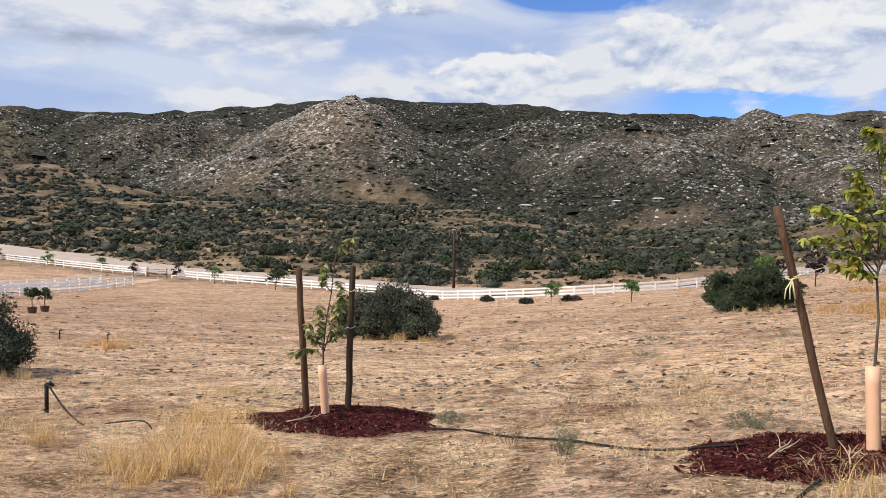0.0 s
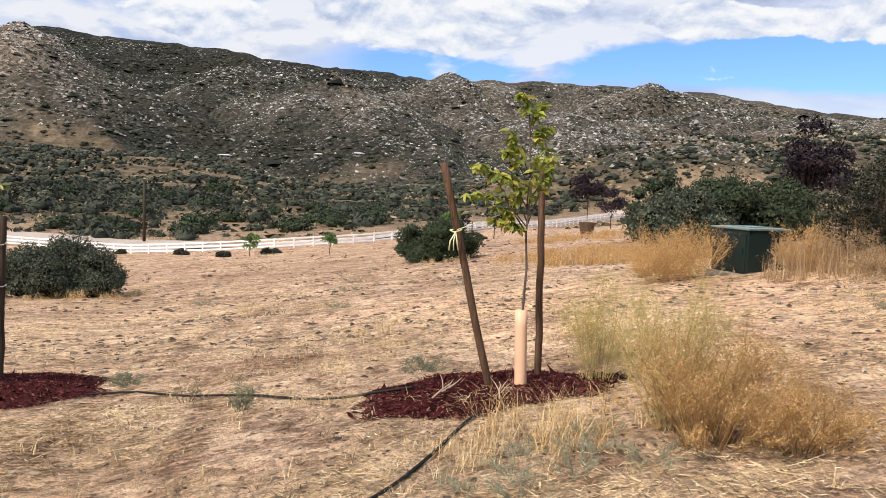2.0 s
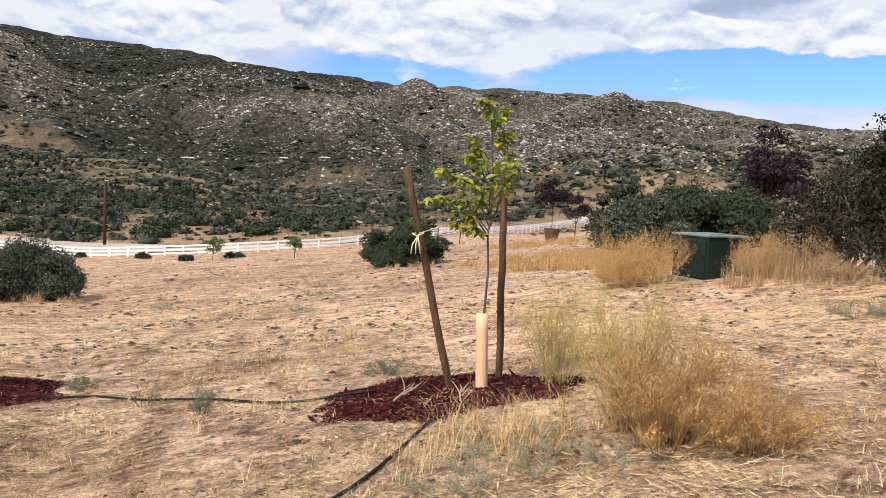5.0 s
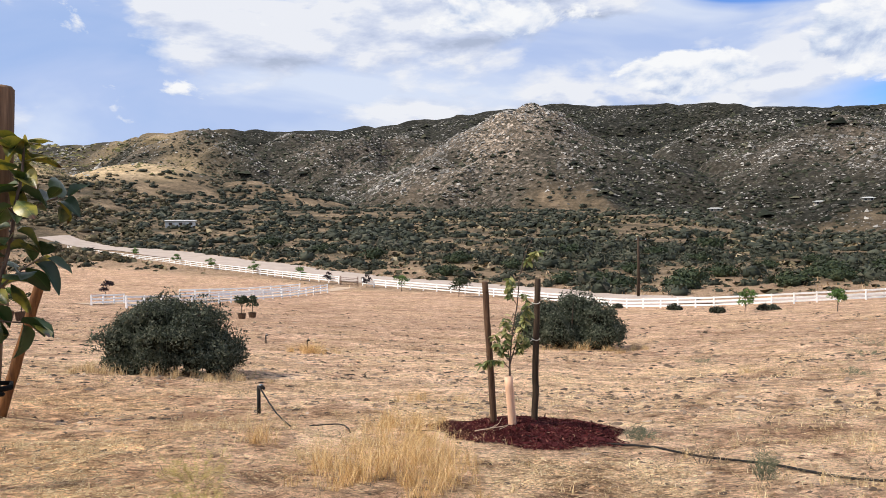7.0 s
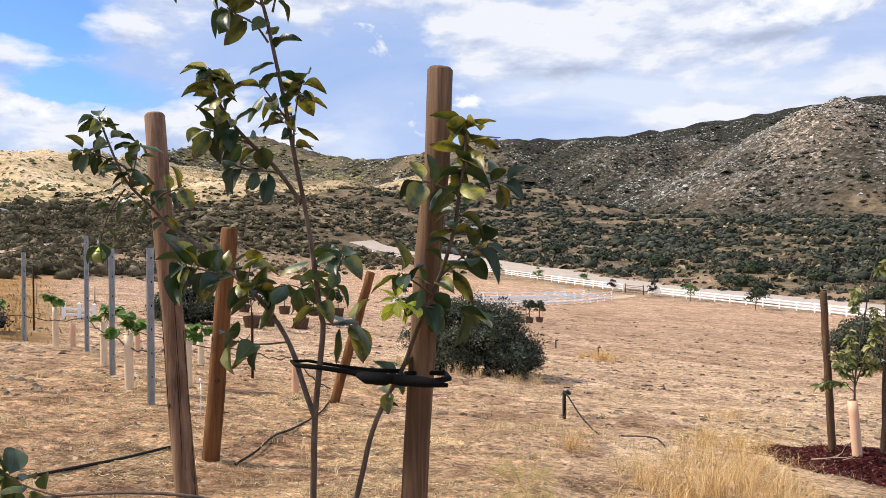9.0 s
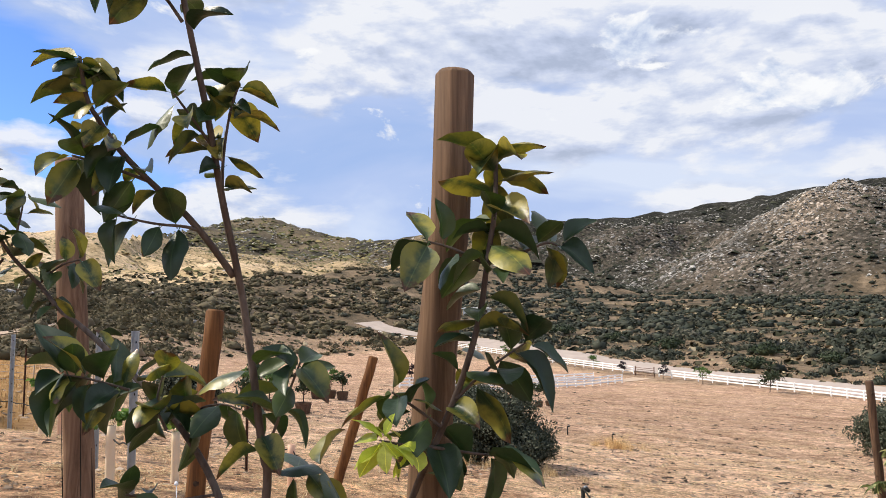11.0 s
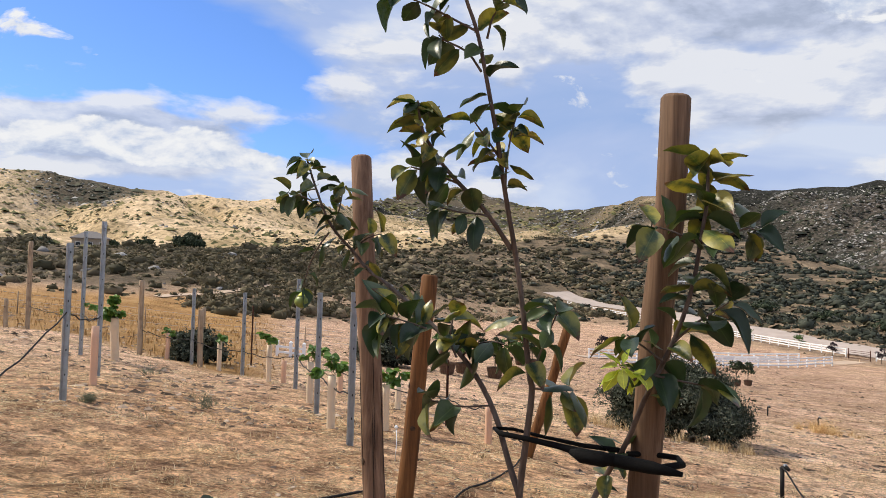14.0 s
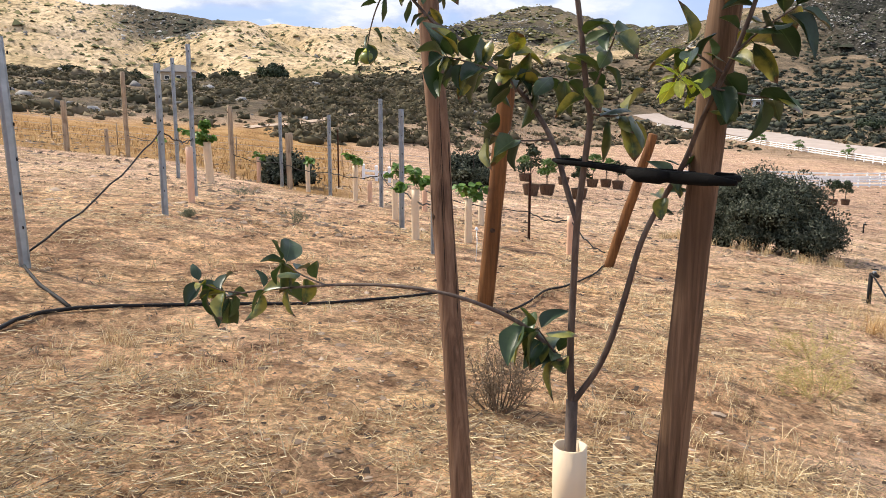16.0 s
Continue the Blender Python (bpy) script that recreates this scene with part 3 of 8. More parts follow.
def scatter(template, at, size, turn=None, squash=None, rng=RNG, jitter=0.0):
    """Arrays of many copies of a template (verts, tris), each scaled, turned about z and moved."""
    tv, tt = template
    n, k = len(at), len(tv)
    turn = rng.uniform(0, 6.283, n) if turn is None else turn
    c, s = np.cos(turn)[:, None], np.sin(turn)[:, None]
    size = np.asarray(size, float)
    sx = size[:, None] if size.ndim == 1 else size[:, 0:1]
    sy = size[:, None] if size.ndim == 1 else size[:, 1:2]
    sz = size[:, None] if size.ndim == 1 else size[:, 2:3]
    X, Y, Z = tv[None, :, 0] * sx, tv[None, :, 1] * sy, tv[None, :, 2] * sz
    if jitter:
        X = X + rng.normal(0, jitter, X.shape) * sx
        Y = Y + rng.normal(0, jitter, X.shape) * sy
        Z = Z + rng.normal(0, jitter, X.shape) * sz
    V = np.stack([X * c - Y * s + at[:, 0:1], X * s + Y * c + at[:, 1:2], Z + at[:, 2:3]], -1).reshape(-1, 3)
    T = (tt[None] + (np.arange(n) * k)[:, None, None]).reshape(-1, tt.shape[1])
    return V, T


def ico(sub):
    bm = bmesh.new()
    bmesh.ops.create_icosphere(bm, subdivisions=sub, radius=1)
    v = np.array([q.co[:] for q in bm.verts])
    f = np.array([[q.index for q in p.verts] for p in bm.faces])
    bm.free()
    return v, f


def leaf_cloud(n, leaf, rng, flat=0.8, shell=0.55, base=0.0):
    """n small triangles that fill a rounded, lumpy crown of radius 1."""
    d = rng.normal(size=(n, 3))
    d /= np.linalg.norm(d, axis=1)[:, None]
    d[:, 2] = np.where(d[:, 2] < -0.35, -d[:, 2] * 0.6, d[:, 2])
    lump = 1 + 0.20 * np.sin(d[:, 0] * 5.1 + 1) * np.sin(d[:, 1] * 4.3 + 2) + 0.14 * np.sin(d[:, 2] * 7 + d[:, 0] * 6)
    rad = lump * (shell + (1 - shell) * rng.random(n) ** 0.5)
    c = d * rad[:, None]
    c[:, 2] = c[:, 2] * flat + base
    a = rng.normal(size=(n, 3))
    a /= np.linalg.norm(a, axis=1)[:, None]
    b = np.cross(a, d + 0.3 * rng.normal(size=(n, 3)))
    b /= np.linalg.norm(b, axis=1)[:, None] + 1e-9
    s = leaf * rng.uniform(0.6, 1.4, n)[:, None]
    V = np.stack([c - a * s, c + a * s * 0.2 + b * s * 0.75, c + a * s * 1.1 - b * s * 0.3], 1).reshape(-1, 3)
    return V, np.arange(3 * n).reshape(n, 3)


def merge(*parts):
    V, T, k = [], [], 0
    for v, t in parts:
        V.append(v)
        T.append(t + k)
        k += len(v)
    return np.concatenate(V), np.concatenate(T)


# ---- the ground: one sheet out to the horizon ----
def polar_ground():
    inner = np.arange(-62, 96, 0.40)
    outer = np.arange(100, 298, 6.0)
    az = np.radians(np.concatenate([inner, outer]))
    rad = np.concatenate([[0.25], np.geomspace(0.5, 200, 235), np.arange(205, 900, 5.2), np.geomspace(906, 1900, 24), [2600, 4200]])
    A, Rr = np.meshgrid(az, rad)
    x, y = -np.sin(A) * Rr, np.cos(A) * Rr
    z = land(x, y)
    na, nr = len(az), len(rad)
    V = np.concatenate([np.stack([x, y, z], -1).reshape(-1, 3), [(0, 0, height(0, 0))]])
    i, j = np.meshgrid(np.arange(nr - 1), np.arange(na), indexing="ij")
    j2 = (j + 1) % na
    Q = np.stack([i * na + j, (i + 1) * na + j, (i + 1) * na + j2, i * na + j2], -1).reshape(-1, 4)
    T = np.concatenate([Q[:, [0, 1, 2]], Q[:, [0, 2, 3]]])
    fan = np.stack([np.full(na, nr * na), np.arange(na), (np.arange(na) + 1) % na], -1)
    T = np.concatenate([T, fan])[:, ::-1]
    me = mesh_np("ground", V, T, GROUND, True)
    azd = np.degrees(np.arctan2(-V[:, 0], V[:, 1]))
    r = np.hypot(V[:, 0], V[:, 1])
    for name, val in zones(V[:, 0], V[:, 1], azd, r).items():
        me.attributes.new(name, "FLOAT", "POINT").data.foreach_set("value", val.astype(np.float32))
    return tagged(new("ground", me), "sloping bare field of dry tan soil running into brush and rocky hills", "ground", kind="structure")


TYRE_TRACKS = [[(-1.3, 3.2), (-0.75, 6.0), (-0.2, 8.9), (0.35, 10.6), (1.25, 14.6), (2.35, 18.3), (4.6, 24)], [(0.1, 3.2), (0.55, 6.0), (1.15, 8.9), (1.75, 10.6), (2.75, 14.6), (3.85, 18.3), (6.2, 24)]]


def zones(x, y, azd, r):
    """How far each place is brush, rocky hill, golden hill or dry meadow."""
    rf, rb = table(azd, 1), table(azd, 3)
    wob = 1 + 0.05 * vnoise(azd / 3, r / 30, 3)
    brush = sstep(1.02, 1.10, r / rf * wob) * (0.62 + 0.38 * sstep(1.15, 1.5, r / rf * wob))
    rock = sstep(0.98, 1.12, r / rb * wob)
    rock = np.maximum(rock, (1 - sstep(-34, -31, azd)) * sstep(205, 225, r))
    gold = sstep(37, 40, azd) * sstep(0.97, 1.04, r / rb * wob) * (1 - sstep(700, 1000, r))
    gold = np.maximum(gold, sstep(30, 33, azd) * sstep(410, 440, r) * (1 - sstep(500, 560, r)) * 0.8)
    gold = np.maximum(gold, 0.22 * np.exp(-((azd + 43) / 7) ** 2) * sstep(230, 260, r) * (1 - sstep(330, 380, r)))
    # gold mixed over this bearing band to paint its hills as sunlit
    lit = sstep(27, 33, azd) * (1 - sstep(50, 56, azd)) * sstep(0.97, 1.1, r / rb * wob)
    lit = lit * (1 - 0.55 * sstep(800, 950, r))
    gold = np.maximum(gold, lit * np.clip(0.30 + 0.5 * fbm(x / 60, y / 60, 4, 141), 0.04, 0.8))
    # near, sunward sides of the hills go pale: sunshine put into the colour
    pale = 0
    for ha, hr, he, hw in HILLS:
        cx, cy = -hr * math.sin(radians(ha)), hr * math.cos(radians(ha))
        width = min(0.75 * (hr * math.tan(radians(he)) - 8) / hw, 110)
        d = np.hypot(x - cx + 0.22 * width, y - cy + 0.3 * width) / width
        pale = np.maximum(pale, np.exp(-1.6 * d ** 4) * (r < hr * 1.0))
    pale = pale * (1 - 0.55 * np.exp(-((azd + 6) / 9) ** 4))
    # more pale to the right and on the cone, again as painted sun
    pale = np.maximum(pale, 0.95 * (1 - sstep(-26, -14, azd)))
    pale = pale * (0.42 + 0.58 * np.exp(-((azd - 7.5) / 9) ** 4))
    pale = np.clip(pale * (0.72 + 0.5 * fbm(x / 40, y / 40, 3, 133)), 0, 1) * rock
    gold = gold * (1 - 0.9 * np.exp(-((azd - 72) / 4.2) ** 4) * sstep(415, 445, r + 14 * vnoise(azd * 0.8, r / 40, 15)))
    meadow = sstep(58, 62.5, azd) * np.maximum(sstep(8.9, 10.2, y + 0.5 * vnoise(x / 2.5, y / 2.5, 19)) * sstep(16, 20, -x), sstep(31, 33, -x)) * (1 - sstep(1.12, 1.3, r / rf * wob))
    brush = brush * (1 - meadow)
    turned = np.maximum(0.68 * sstep(18, 40, r), 0.9 * sstep(20, 46, y + 4 * vnoise(x / 9, y / 9, 23)) * (1 - sstep(-8, 1, x))) * (1 - brush)
    track = np.zeros_like(r)
    for line in TYRE_TRACKS:
        for (x0, y0), (x1, y1) in zip(line[:-1], line[1:]):
            t = np.clip(((x - x0) * (x1 - x0) + (y - y0) * (y1 - y0)) / ((x1 - x0) ** 2 + (y1 - y0) ** 2), 0, 1)
            track = np.maximum(track, 1 - sstep(0.10, 0.24, np.hypot(x - x0 - t * (x1 - x0), y - y0 - t * (y1 - y0))))
    track = track * np.clip(0.75 + 0.6 * vnoise(x / 1.3, y / 1.3, 91), 0, 1)
    stubble = sstep(20, 44, azd + 4 * vnoise(x / 3, y / 3, 95)) * (1 - sstep(13, 24, r)) * 0.9
    sand = sstep(3.2, 6.0, x + 0.8 * vnoise(x / 2, y / 2, 97)) * (1 - sstep(15, 24, r))
    return {"track": track, "stubble": stubble, "sand": sand, "turned": turned, "brush": brush, "rock": rock, "gold": gold, "meadow": meadow, "pale": pale}


polar_ground()


# ---- brush, boulders and far scrub ----
def spread(n, az0, az1, r0, r1, keep, rng):
    """Places spread evenly over a sector, thinned by keep(x, y, az, r) in 0..1."""
    az = rng.uniform(az0, az1, n)
    r = np.sqrt(rng.uniform(r0 * r0, r1 * r1, n))
    x, y = -np.sin(np.radians(az)) * r, np.cos(np.radians(az)) * r
    ok = rng.random(n) < keep(x, y, az, r)
    x, y = x[ok], y[ok]
    return np.stack([x, y, land(x, y)], -1)


def clear_of_road(x, y, margin=7.0):
    d = np.full(x.shape, 1e9)
    for (x0, y0), (x1, y1) in zip(ROADLINE[:-1], ROADLINE[1:]):
        t = np.clip(((x - x0) * (x1 - x0) + (y - y0) * (y1 - y0)) / ((x1 - x0) ** 2 + (y1 - y0) ** 2), 0, 1)
        d = np.minimum(d, np.hypot(x - x0 - t * (x1 - x0), y - y0 - t * (y1 - y0)))
    return d > margin


FENCE_LEFT = [(-131, 163.5), (-115, 158), (-93.3, 147.2), (-73.7, 135), (-57.8, 125.5), (-44.5, 117.5)]
FENCE_MID = [(-39.5, 114.5), (-30.5, 109.5), (-21.3, 104.2), (-14.8, 100.3), (-7.6, 95.2), (-1.7, 90.2), (3.5, 85.6), (8.5, 82.2), (13.6, 80.6), (19.7, 80.9), (24.5, 81.7), (29, 83)]
FENCE_RIGHT = [(40, 94.5), (51, 105), (64, 116), (77, 128), (90, 137.5), (103, 145.5)]
ROADLINE = [(-150, 178), (-112, 163), (-71.5, 140), (-41, 121.5), (-19, 108.2), (-4, 98), (5, 89.6), (14, 85.2), (24, 86), (36, 92), (50, 109.5), (75, 133), (103, 151)]


def brush_keep(x, y, az, r):
    rf, rb = table(az, 1), table(az, 3)
    n = fbm(x / 16, y / 16, 3, 61)
    band = sstep(1.03, 1.12, r / rf) * (1 - (0.55 + 0.42 * sstep(34, 40, az)) * sstep(0.9, 1.05, r / rb))
    dense = 0.20 + 0.80 * n + 0.10 * (1 - sstep(1.15, 1.45, r / rf))
    dense = dense + 0.10 * sstep(18, 30, az) - 0.16 * sstep(46, 54, az) + 0.16 * sstep(150, 260, r)
    return np.clip(dense, 0.05, 1) * band * clear_of_road(x, y)


def shrub_template(rng, core, leaves, leaf):
    v, t = ico(core)
    v = v * np.array([0.78, 0.78, 0.56]) + np.array([0, 0, 0.32])
    v = v * (1 + 0.25 * np.sin(v[:, :1] * 9 + v[:, 1:2] * 7))
    lv, lt = leaf_cloud(leaves, leaf, rng, 0.68, 0.8, 0.36)
    return merge((v, t), (lv, lt))


rng = np.random.default_rng(21)
near_pts = spread(14500, -58, 66, 88, 190, brush_keep, rng)
size = np.minimum(rng.lognormal(-0.15, 0.55, len(near_pts)) * 0.85, 2.2)
dims = np.stack([size, size * rng.uniform(0.8, 1.2, len(size)), size * rng.uniform(0.6, 1.0, len(size))], -1)
west = np.degrees(np.arctan2(-near_pts[:, 0], near_pts[:, 1])) > 35 + rng.normal(0, 4, len(near_pts))
tpl = shrub_template(rng, 1, 36, 0.24)
for name, pick, mt, label in (("valley_brush", ~west, SCRUB, "low grey-green desert brush on dry valley soil"), ("west_valley_brush", west, SLOPESCRUB, "low brownish desert brush on dry valley soil")):
    V, T = scatter(tpl, near_pts[pick] - [0, 0, 0.1], dims[pick], rng=rng, jitter=0.05)
    tagged(new(name, mesh_np(name, V, T, mt)), label, "brush", kind="stuff")

mid_pts = spread(24000, -58, 60, 185, 440, brush_keep, rng)
size = np.minimum(rng.lognormal(0.1, 0.40, len(mid_pts)) * 1.15, 2.6)
dims = np.stack([size, size * 1.1, size * rng.uniform(0.6, 0.95, len(size))], -1)
west = np.degrees(np.arctan2(-mid_pts[:, 0], mid_pts[:, 1])) > 35 + rng.normal(0, 4, len(mid_pts))
tpl = shrub_template(rng, 1, 12, 0.32)
for name, pick, mt, label in (("far_valley_brush", ~west, SCRUB, "distant dark brush covering the valley floor"), ("far_west_brush", west, SLOPESCRUB, "distant brownish brush below the golden hills")):
    V, T = scatter(tpl, mid_pts[pick] - [0, 0, 0.1], dims[pick], rng=rng, jitter=0.07)
    tagged(new(name, mesh_np(name, V, T, mt)), label, "brush", kind="stuff")


def tuft_keep(x, y, az, r):
    rf = table(az, 1)
    return np.clip(0.45 + 0.6 * fbm(x / 9, y / 9, 3, 65), 0.05, 1) * sstep(1.03, 1.10, r / rf) * clear_of_road(x, y, 6.4)


LOWSCRUB = leaf_mat("low_valley_scrub", [(0.0, (0.024, 0.026, 0.016)), (0.4, (0.050, 0.050, 0.030)), (0.65, (0.10, 0.085, 0.054)), (0.88, (0.24, 0.185, 0.11)), (1.0, (0.40, 0.33, 0.22))], 0.85, 0.1, 0, False, 0.3, (0.6, 1.4))
SPIKY = (np.array([(1, 0, 0), (-0.5, 0.85, 0), (-0.5, -0.85, 0), (0.25, 0.1, 0.95), (0.9, 0.6, 0.55), (-0.9, 0.4, 0.6), (0.1, -1.0, 0.6)]), np.array([(0, 1, 3), (1, 2, 3), (2, 0, 3), (0, 4, 3), (1, 5, 3), (2, 6, 3)]))
low_pts = spread(30000, -56, 60, 86, 300, tuft_keep, rng)
size = np.minimum(rng.lognormal(-0.95, 0.45, len(low_pts)), 1.0) * np.sqrt(np.hypot(low_pts[:, 0], low_pts[:, 1]) / 120)
V, T = scatter(SPIKY, low_pts - [0, 0, 0.05], np.stack([size, size, size * 0.8], -1), rng=rng, jitter=0.15)
tagged(new("low_valley_scrub", mesh_np("low_valley_scrub", V, T, LOWSCRUB)), "low tan and grey scrub and grass between valley shrubs", "brush", kind="stuff")


def left_keep(x, y, az, r):
    rf, rb = table(az, 1), table(az, 3)
    return np.clip(0.36 + 0.8 * fbm(x / 12, y / 12, 3, 71), 0.04, 1) * sstep(1.0, 1.08, r / rf / (1 + 0.16 * sstep(63, 69, az))) * (1 - sstep(0.96, 1.02, r / rb))


left_pts = spread(19000, 52, 94, 78, 240, left_keep, rng)
size = rng.lognormal(0.0, 0.5, len(left_pts)) * 0.62
dims = np.stack([size, size * 1.1, size * rng.uniform(0.6, 1.0, len(size))], -1)
V, T = scatter(shrub_template(rng, 1, 15, 0.28), left_pts - [0, 0, 0.1], dims, rng=rng, jitter=0.05)
low_pts = spread(15000, 50, 95, 80, 235, left_keep, rng)
size = np.minimum(rng.lognormal(-0.9, 0.45, len(low_pts)), 1.0)
LV, LT = scatter(SPIKY, low_pts - [0, 0, 0.05], np.stack([size, size, size * 0.7], -1), rng=rng, jitter=0.15)
tagged(new("low_slope_scrub", mesh_np("low_slope_scrub", LV, LT, SLOPESCRUB)), "low brown scrub between bushes on the slope", "brush", kind="stuff")
tagged(new("slope_brush", mesh_np("slope_brush", V, T, SLOPESCRUB)), "dark scrub on the slope below golden hills", "brush", kind="stuff")


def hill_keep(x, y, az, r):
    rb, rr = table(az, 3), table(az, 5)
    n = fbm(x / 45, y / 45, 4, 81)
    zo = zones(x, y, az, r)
    # dark brush crowds sun-averted slopes and hollows, building their shade into the cover
    shade_side = (land(x - 6, y + 2) - land(x + 6, y - 2)) / 12
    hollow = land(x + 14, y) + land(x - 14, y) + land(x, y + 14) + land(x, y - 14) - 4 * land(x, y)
    return np.clip(0.60 + 0.5 * n + 0.9 * np.clip(shade_side, -0.3, 0.4) + 0.05 * np.clip(hollow, -4, 8), 0.05, 1) * zo["rock"] * (r < rr * 0.985) * (1 - 0.5 * zo["gold"]) * (1 - 0.40 * zo["pale"])


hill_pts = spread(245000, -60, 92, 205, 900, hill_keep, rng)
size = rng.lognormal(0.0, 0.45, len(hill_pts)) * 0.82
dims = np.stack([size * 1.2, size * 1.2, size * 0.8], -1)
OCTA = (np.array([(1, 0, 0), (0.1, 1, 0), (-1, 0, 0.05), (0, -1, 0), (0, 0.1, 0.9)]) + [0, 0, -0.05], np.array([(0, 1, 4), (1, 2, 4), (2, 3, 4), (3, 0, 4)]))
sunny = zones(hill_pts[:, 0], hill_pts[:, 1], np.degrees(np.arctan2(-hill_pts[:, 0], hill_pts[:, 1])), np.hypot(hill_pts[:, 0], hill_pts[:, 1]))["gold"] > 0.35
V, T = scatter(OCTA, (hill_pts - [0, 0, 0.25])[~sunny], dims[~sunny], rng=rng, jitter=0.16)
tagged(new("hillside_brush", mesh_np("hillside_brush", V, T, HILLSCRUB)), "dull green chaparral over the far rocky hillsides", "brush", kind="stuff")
OLIVEBRUSH = leaf_mat("olive_hill_brush", [(0.0, (0.045, 0.048, 0.020)), (0.5, (0.10, 0.10, 0.042)), (0.85, (0.19, 0.165, 0.075)), (1.0, (0.30, 0.24, 0.12))], 0.85, 0.1, 0, False, 0.03, (0.6, 1.4))
V, T = scatter(OCTA, (hill_pts - [0, 0, 0.25])[sunny], dims[sunny] * 0.85, rng=rng, jitter=0.16)
tagged(new("golden_hill_brush", mesh_np("golden_hill_brush", V, T, OLIVEBRUSH)), "olive and straw-coloured scrub dotting the golden hills", "brush", kind="stuff")
peak = spread(15000, 34, 57, 880, 1480, lambda x, y, az, r: np.clip(0.6 + 0.5 * fbm(x / 60, y / 60, 3, 85), 0, 1) * (r < table(az, 5) * 0.99), rng)
size = rng.lognormal(0.0, 0.45, len(peak)) * 1.7
V, T = scatter(OCTA, peak - [0, 0, 0.3], np.stack([size * 1.2, size * 1.2, size * 0.75], -1), rng=rng, jitter=0.18)
tagged(new("far_peak_brush", mesh_np("far_peak_brush", V, T, OLIVEBRUSH)), "grey-green chaparral on the farthest peak", "brush", kind="stuff")
peak = spread(16000, 34, 57, 880, 1480, lambda x, y, az, r: np.clip(0.35 + 0.8 * fbm(x / 45, y / 45, 3, 87), 0, 1) * (r < table(az, 5) * 0.985), rng)
size = np.minimum(rng.lognormal(0.1, 0.5, len(peak)), 3.2)
V, T = scatter(OCTA, peak - [0, 0, 0.2], np.stack([size * 1.1, size, size * 0.8], -1), rng=rng, jitter=0.2)
tagged(new("far_peak_boulders", mesh_np("far_peak_boulders", V, T, BOULDER)), "pale boulders over the farthest peak", "boulders", kind="stuff")


def rock_keep(x, y, az, r):
    rr = table(az, 5)
    zo = zones(x, y, az, r)
    field_ = 0.55 * fbm(x / 60, y / 60, 3, 91) + 0.65 * fbm(x / 17, y / 17, 2, 93)
    convex = 4 * land(x, y) - land(x + 16, y) - land(x - 16, y) - land(x, y + 16) - land(x, y - 16)
    spur = np.exp(-((az + 41) / 9) ** 2) * (r < 420)
    return np.clip(0.02 + 0.16 * (az < -5) + 0.75 * field_ + 0.35 * spur + 0.55 * zo["pale"] + 0.03 * np.clip(convex, -5, 9), 0.01, 1) * zo["rock"] * (r < rr * 0.985) * (1 - 0.93 * zo["gold"])


rock_pts = spread(270000, -60, 92, 205, 880, rock_keep, rng)
size = np.minimum(rng.lognormal(-0.38, 0.5, len(rock_pts)), 1.8)
dims = np.stack([size * rng.uniform(0.7, 1.2, len(size)), size * rng.uniform(0.6, 1.0, len(size)), size * rng.uniform(0.5, 1.05, len(size))], -1)
close = np.hypot(rock_pts[:, 0], rock_pts[:, 1]) < 300
dims[close] *= 0.42
sunk = rock_pts - np.stack([0 * size, 0 * size, size * 0.15], -1)
SLAB = (np.array([(1, 0.6, -0.1), (-1, 0.7, -0.1), (-0.9, -0.6, -0.1), (1, -0.7, -0.1), (-0.5, 0.12, 0.75), (0.55, -0.12, 0.62)]), np.array([(0, 1, 4), (0, 4, 5), (1, 2, 4), (2, 3, 5), (2, 5, 4), (3, 0, 5)]))
V, T = merge(scatter(SLAB, sunk[~close], dims[~close], rng=rng, jitter=0.20), scatter(ico(1), sunk[close], dims[close], rng=rng, jitter=0.14))
tagged(new("hillside_boulders", mesh_np("hillside_boulders", V, T, BOULDER)), "pale weathered granite boulders strewn over the hills", "boulders", kind="stuff")


def rubble_keep(x, y, az, r):
    zo = zones(x, y, az, r)
    return np.clip(zo["pale"] * 1.1 - 0.15 + 0.30 * sstep(4, 9, -az) + 0.35 * fbm(x / 22, y / 22, 2, 97), 0, 1) * zo["rock"] * (1 - zo["gold"]) * (r < table(az, 5) * 0.985)


rub = spread(150000, -52, 34, 195, 800, rubble_keep, rng)
size = np.minimum(rng.lognormal(-0.75, 0.4, len(rub)), 1.0)
V, T = scatter(OCTA, rub, np.stack([size * 1.1, size, size * 0.8], -1), rng=rng, jitter=0.2)
tagged(new("hillside_rubble", mesh_np("hillside_rubble", V, T, BOULDER)), "fine pale granite rubble between brush on the spurs", "boulders", kind="stuff")


def outcrop_keep(x, y, az, r):
    return np.clip(0.2 + 0.8 * fbm(x / 15, y / 15, 2, 95), 0, 1) * (r > table(az, 1) * (1.04 + 0.26 * sstep(58, 64, az)))


out_pts = spread(650, 50, 94, 80, 215, outcrop_keep, rng)
size = np.minimum(rng.lognormal(-0.2, 0.6, len(out_pts)) * 0.6, 1.1)
V, T = scatter(ico(2), out_pts, np.stack([size * 1.3, size * 1.0, size * 0.8], -1), rng=rng, jitter=0.13)
tagged(new("slope_boulders", mesh_np("slope_boulders", V, T, BOULDER)), "pale boulders among scrub on the near slope", "boulders", kind="stuff")

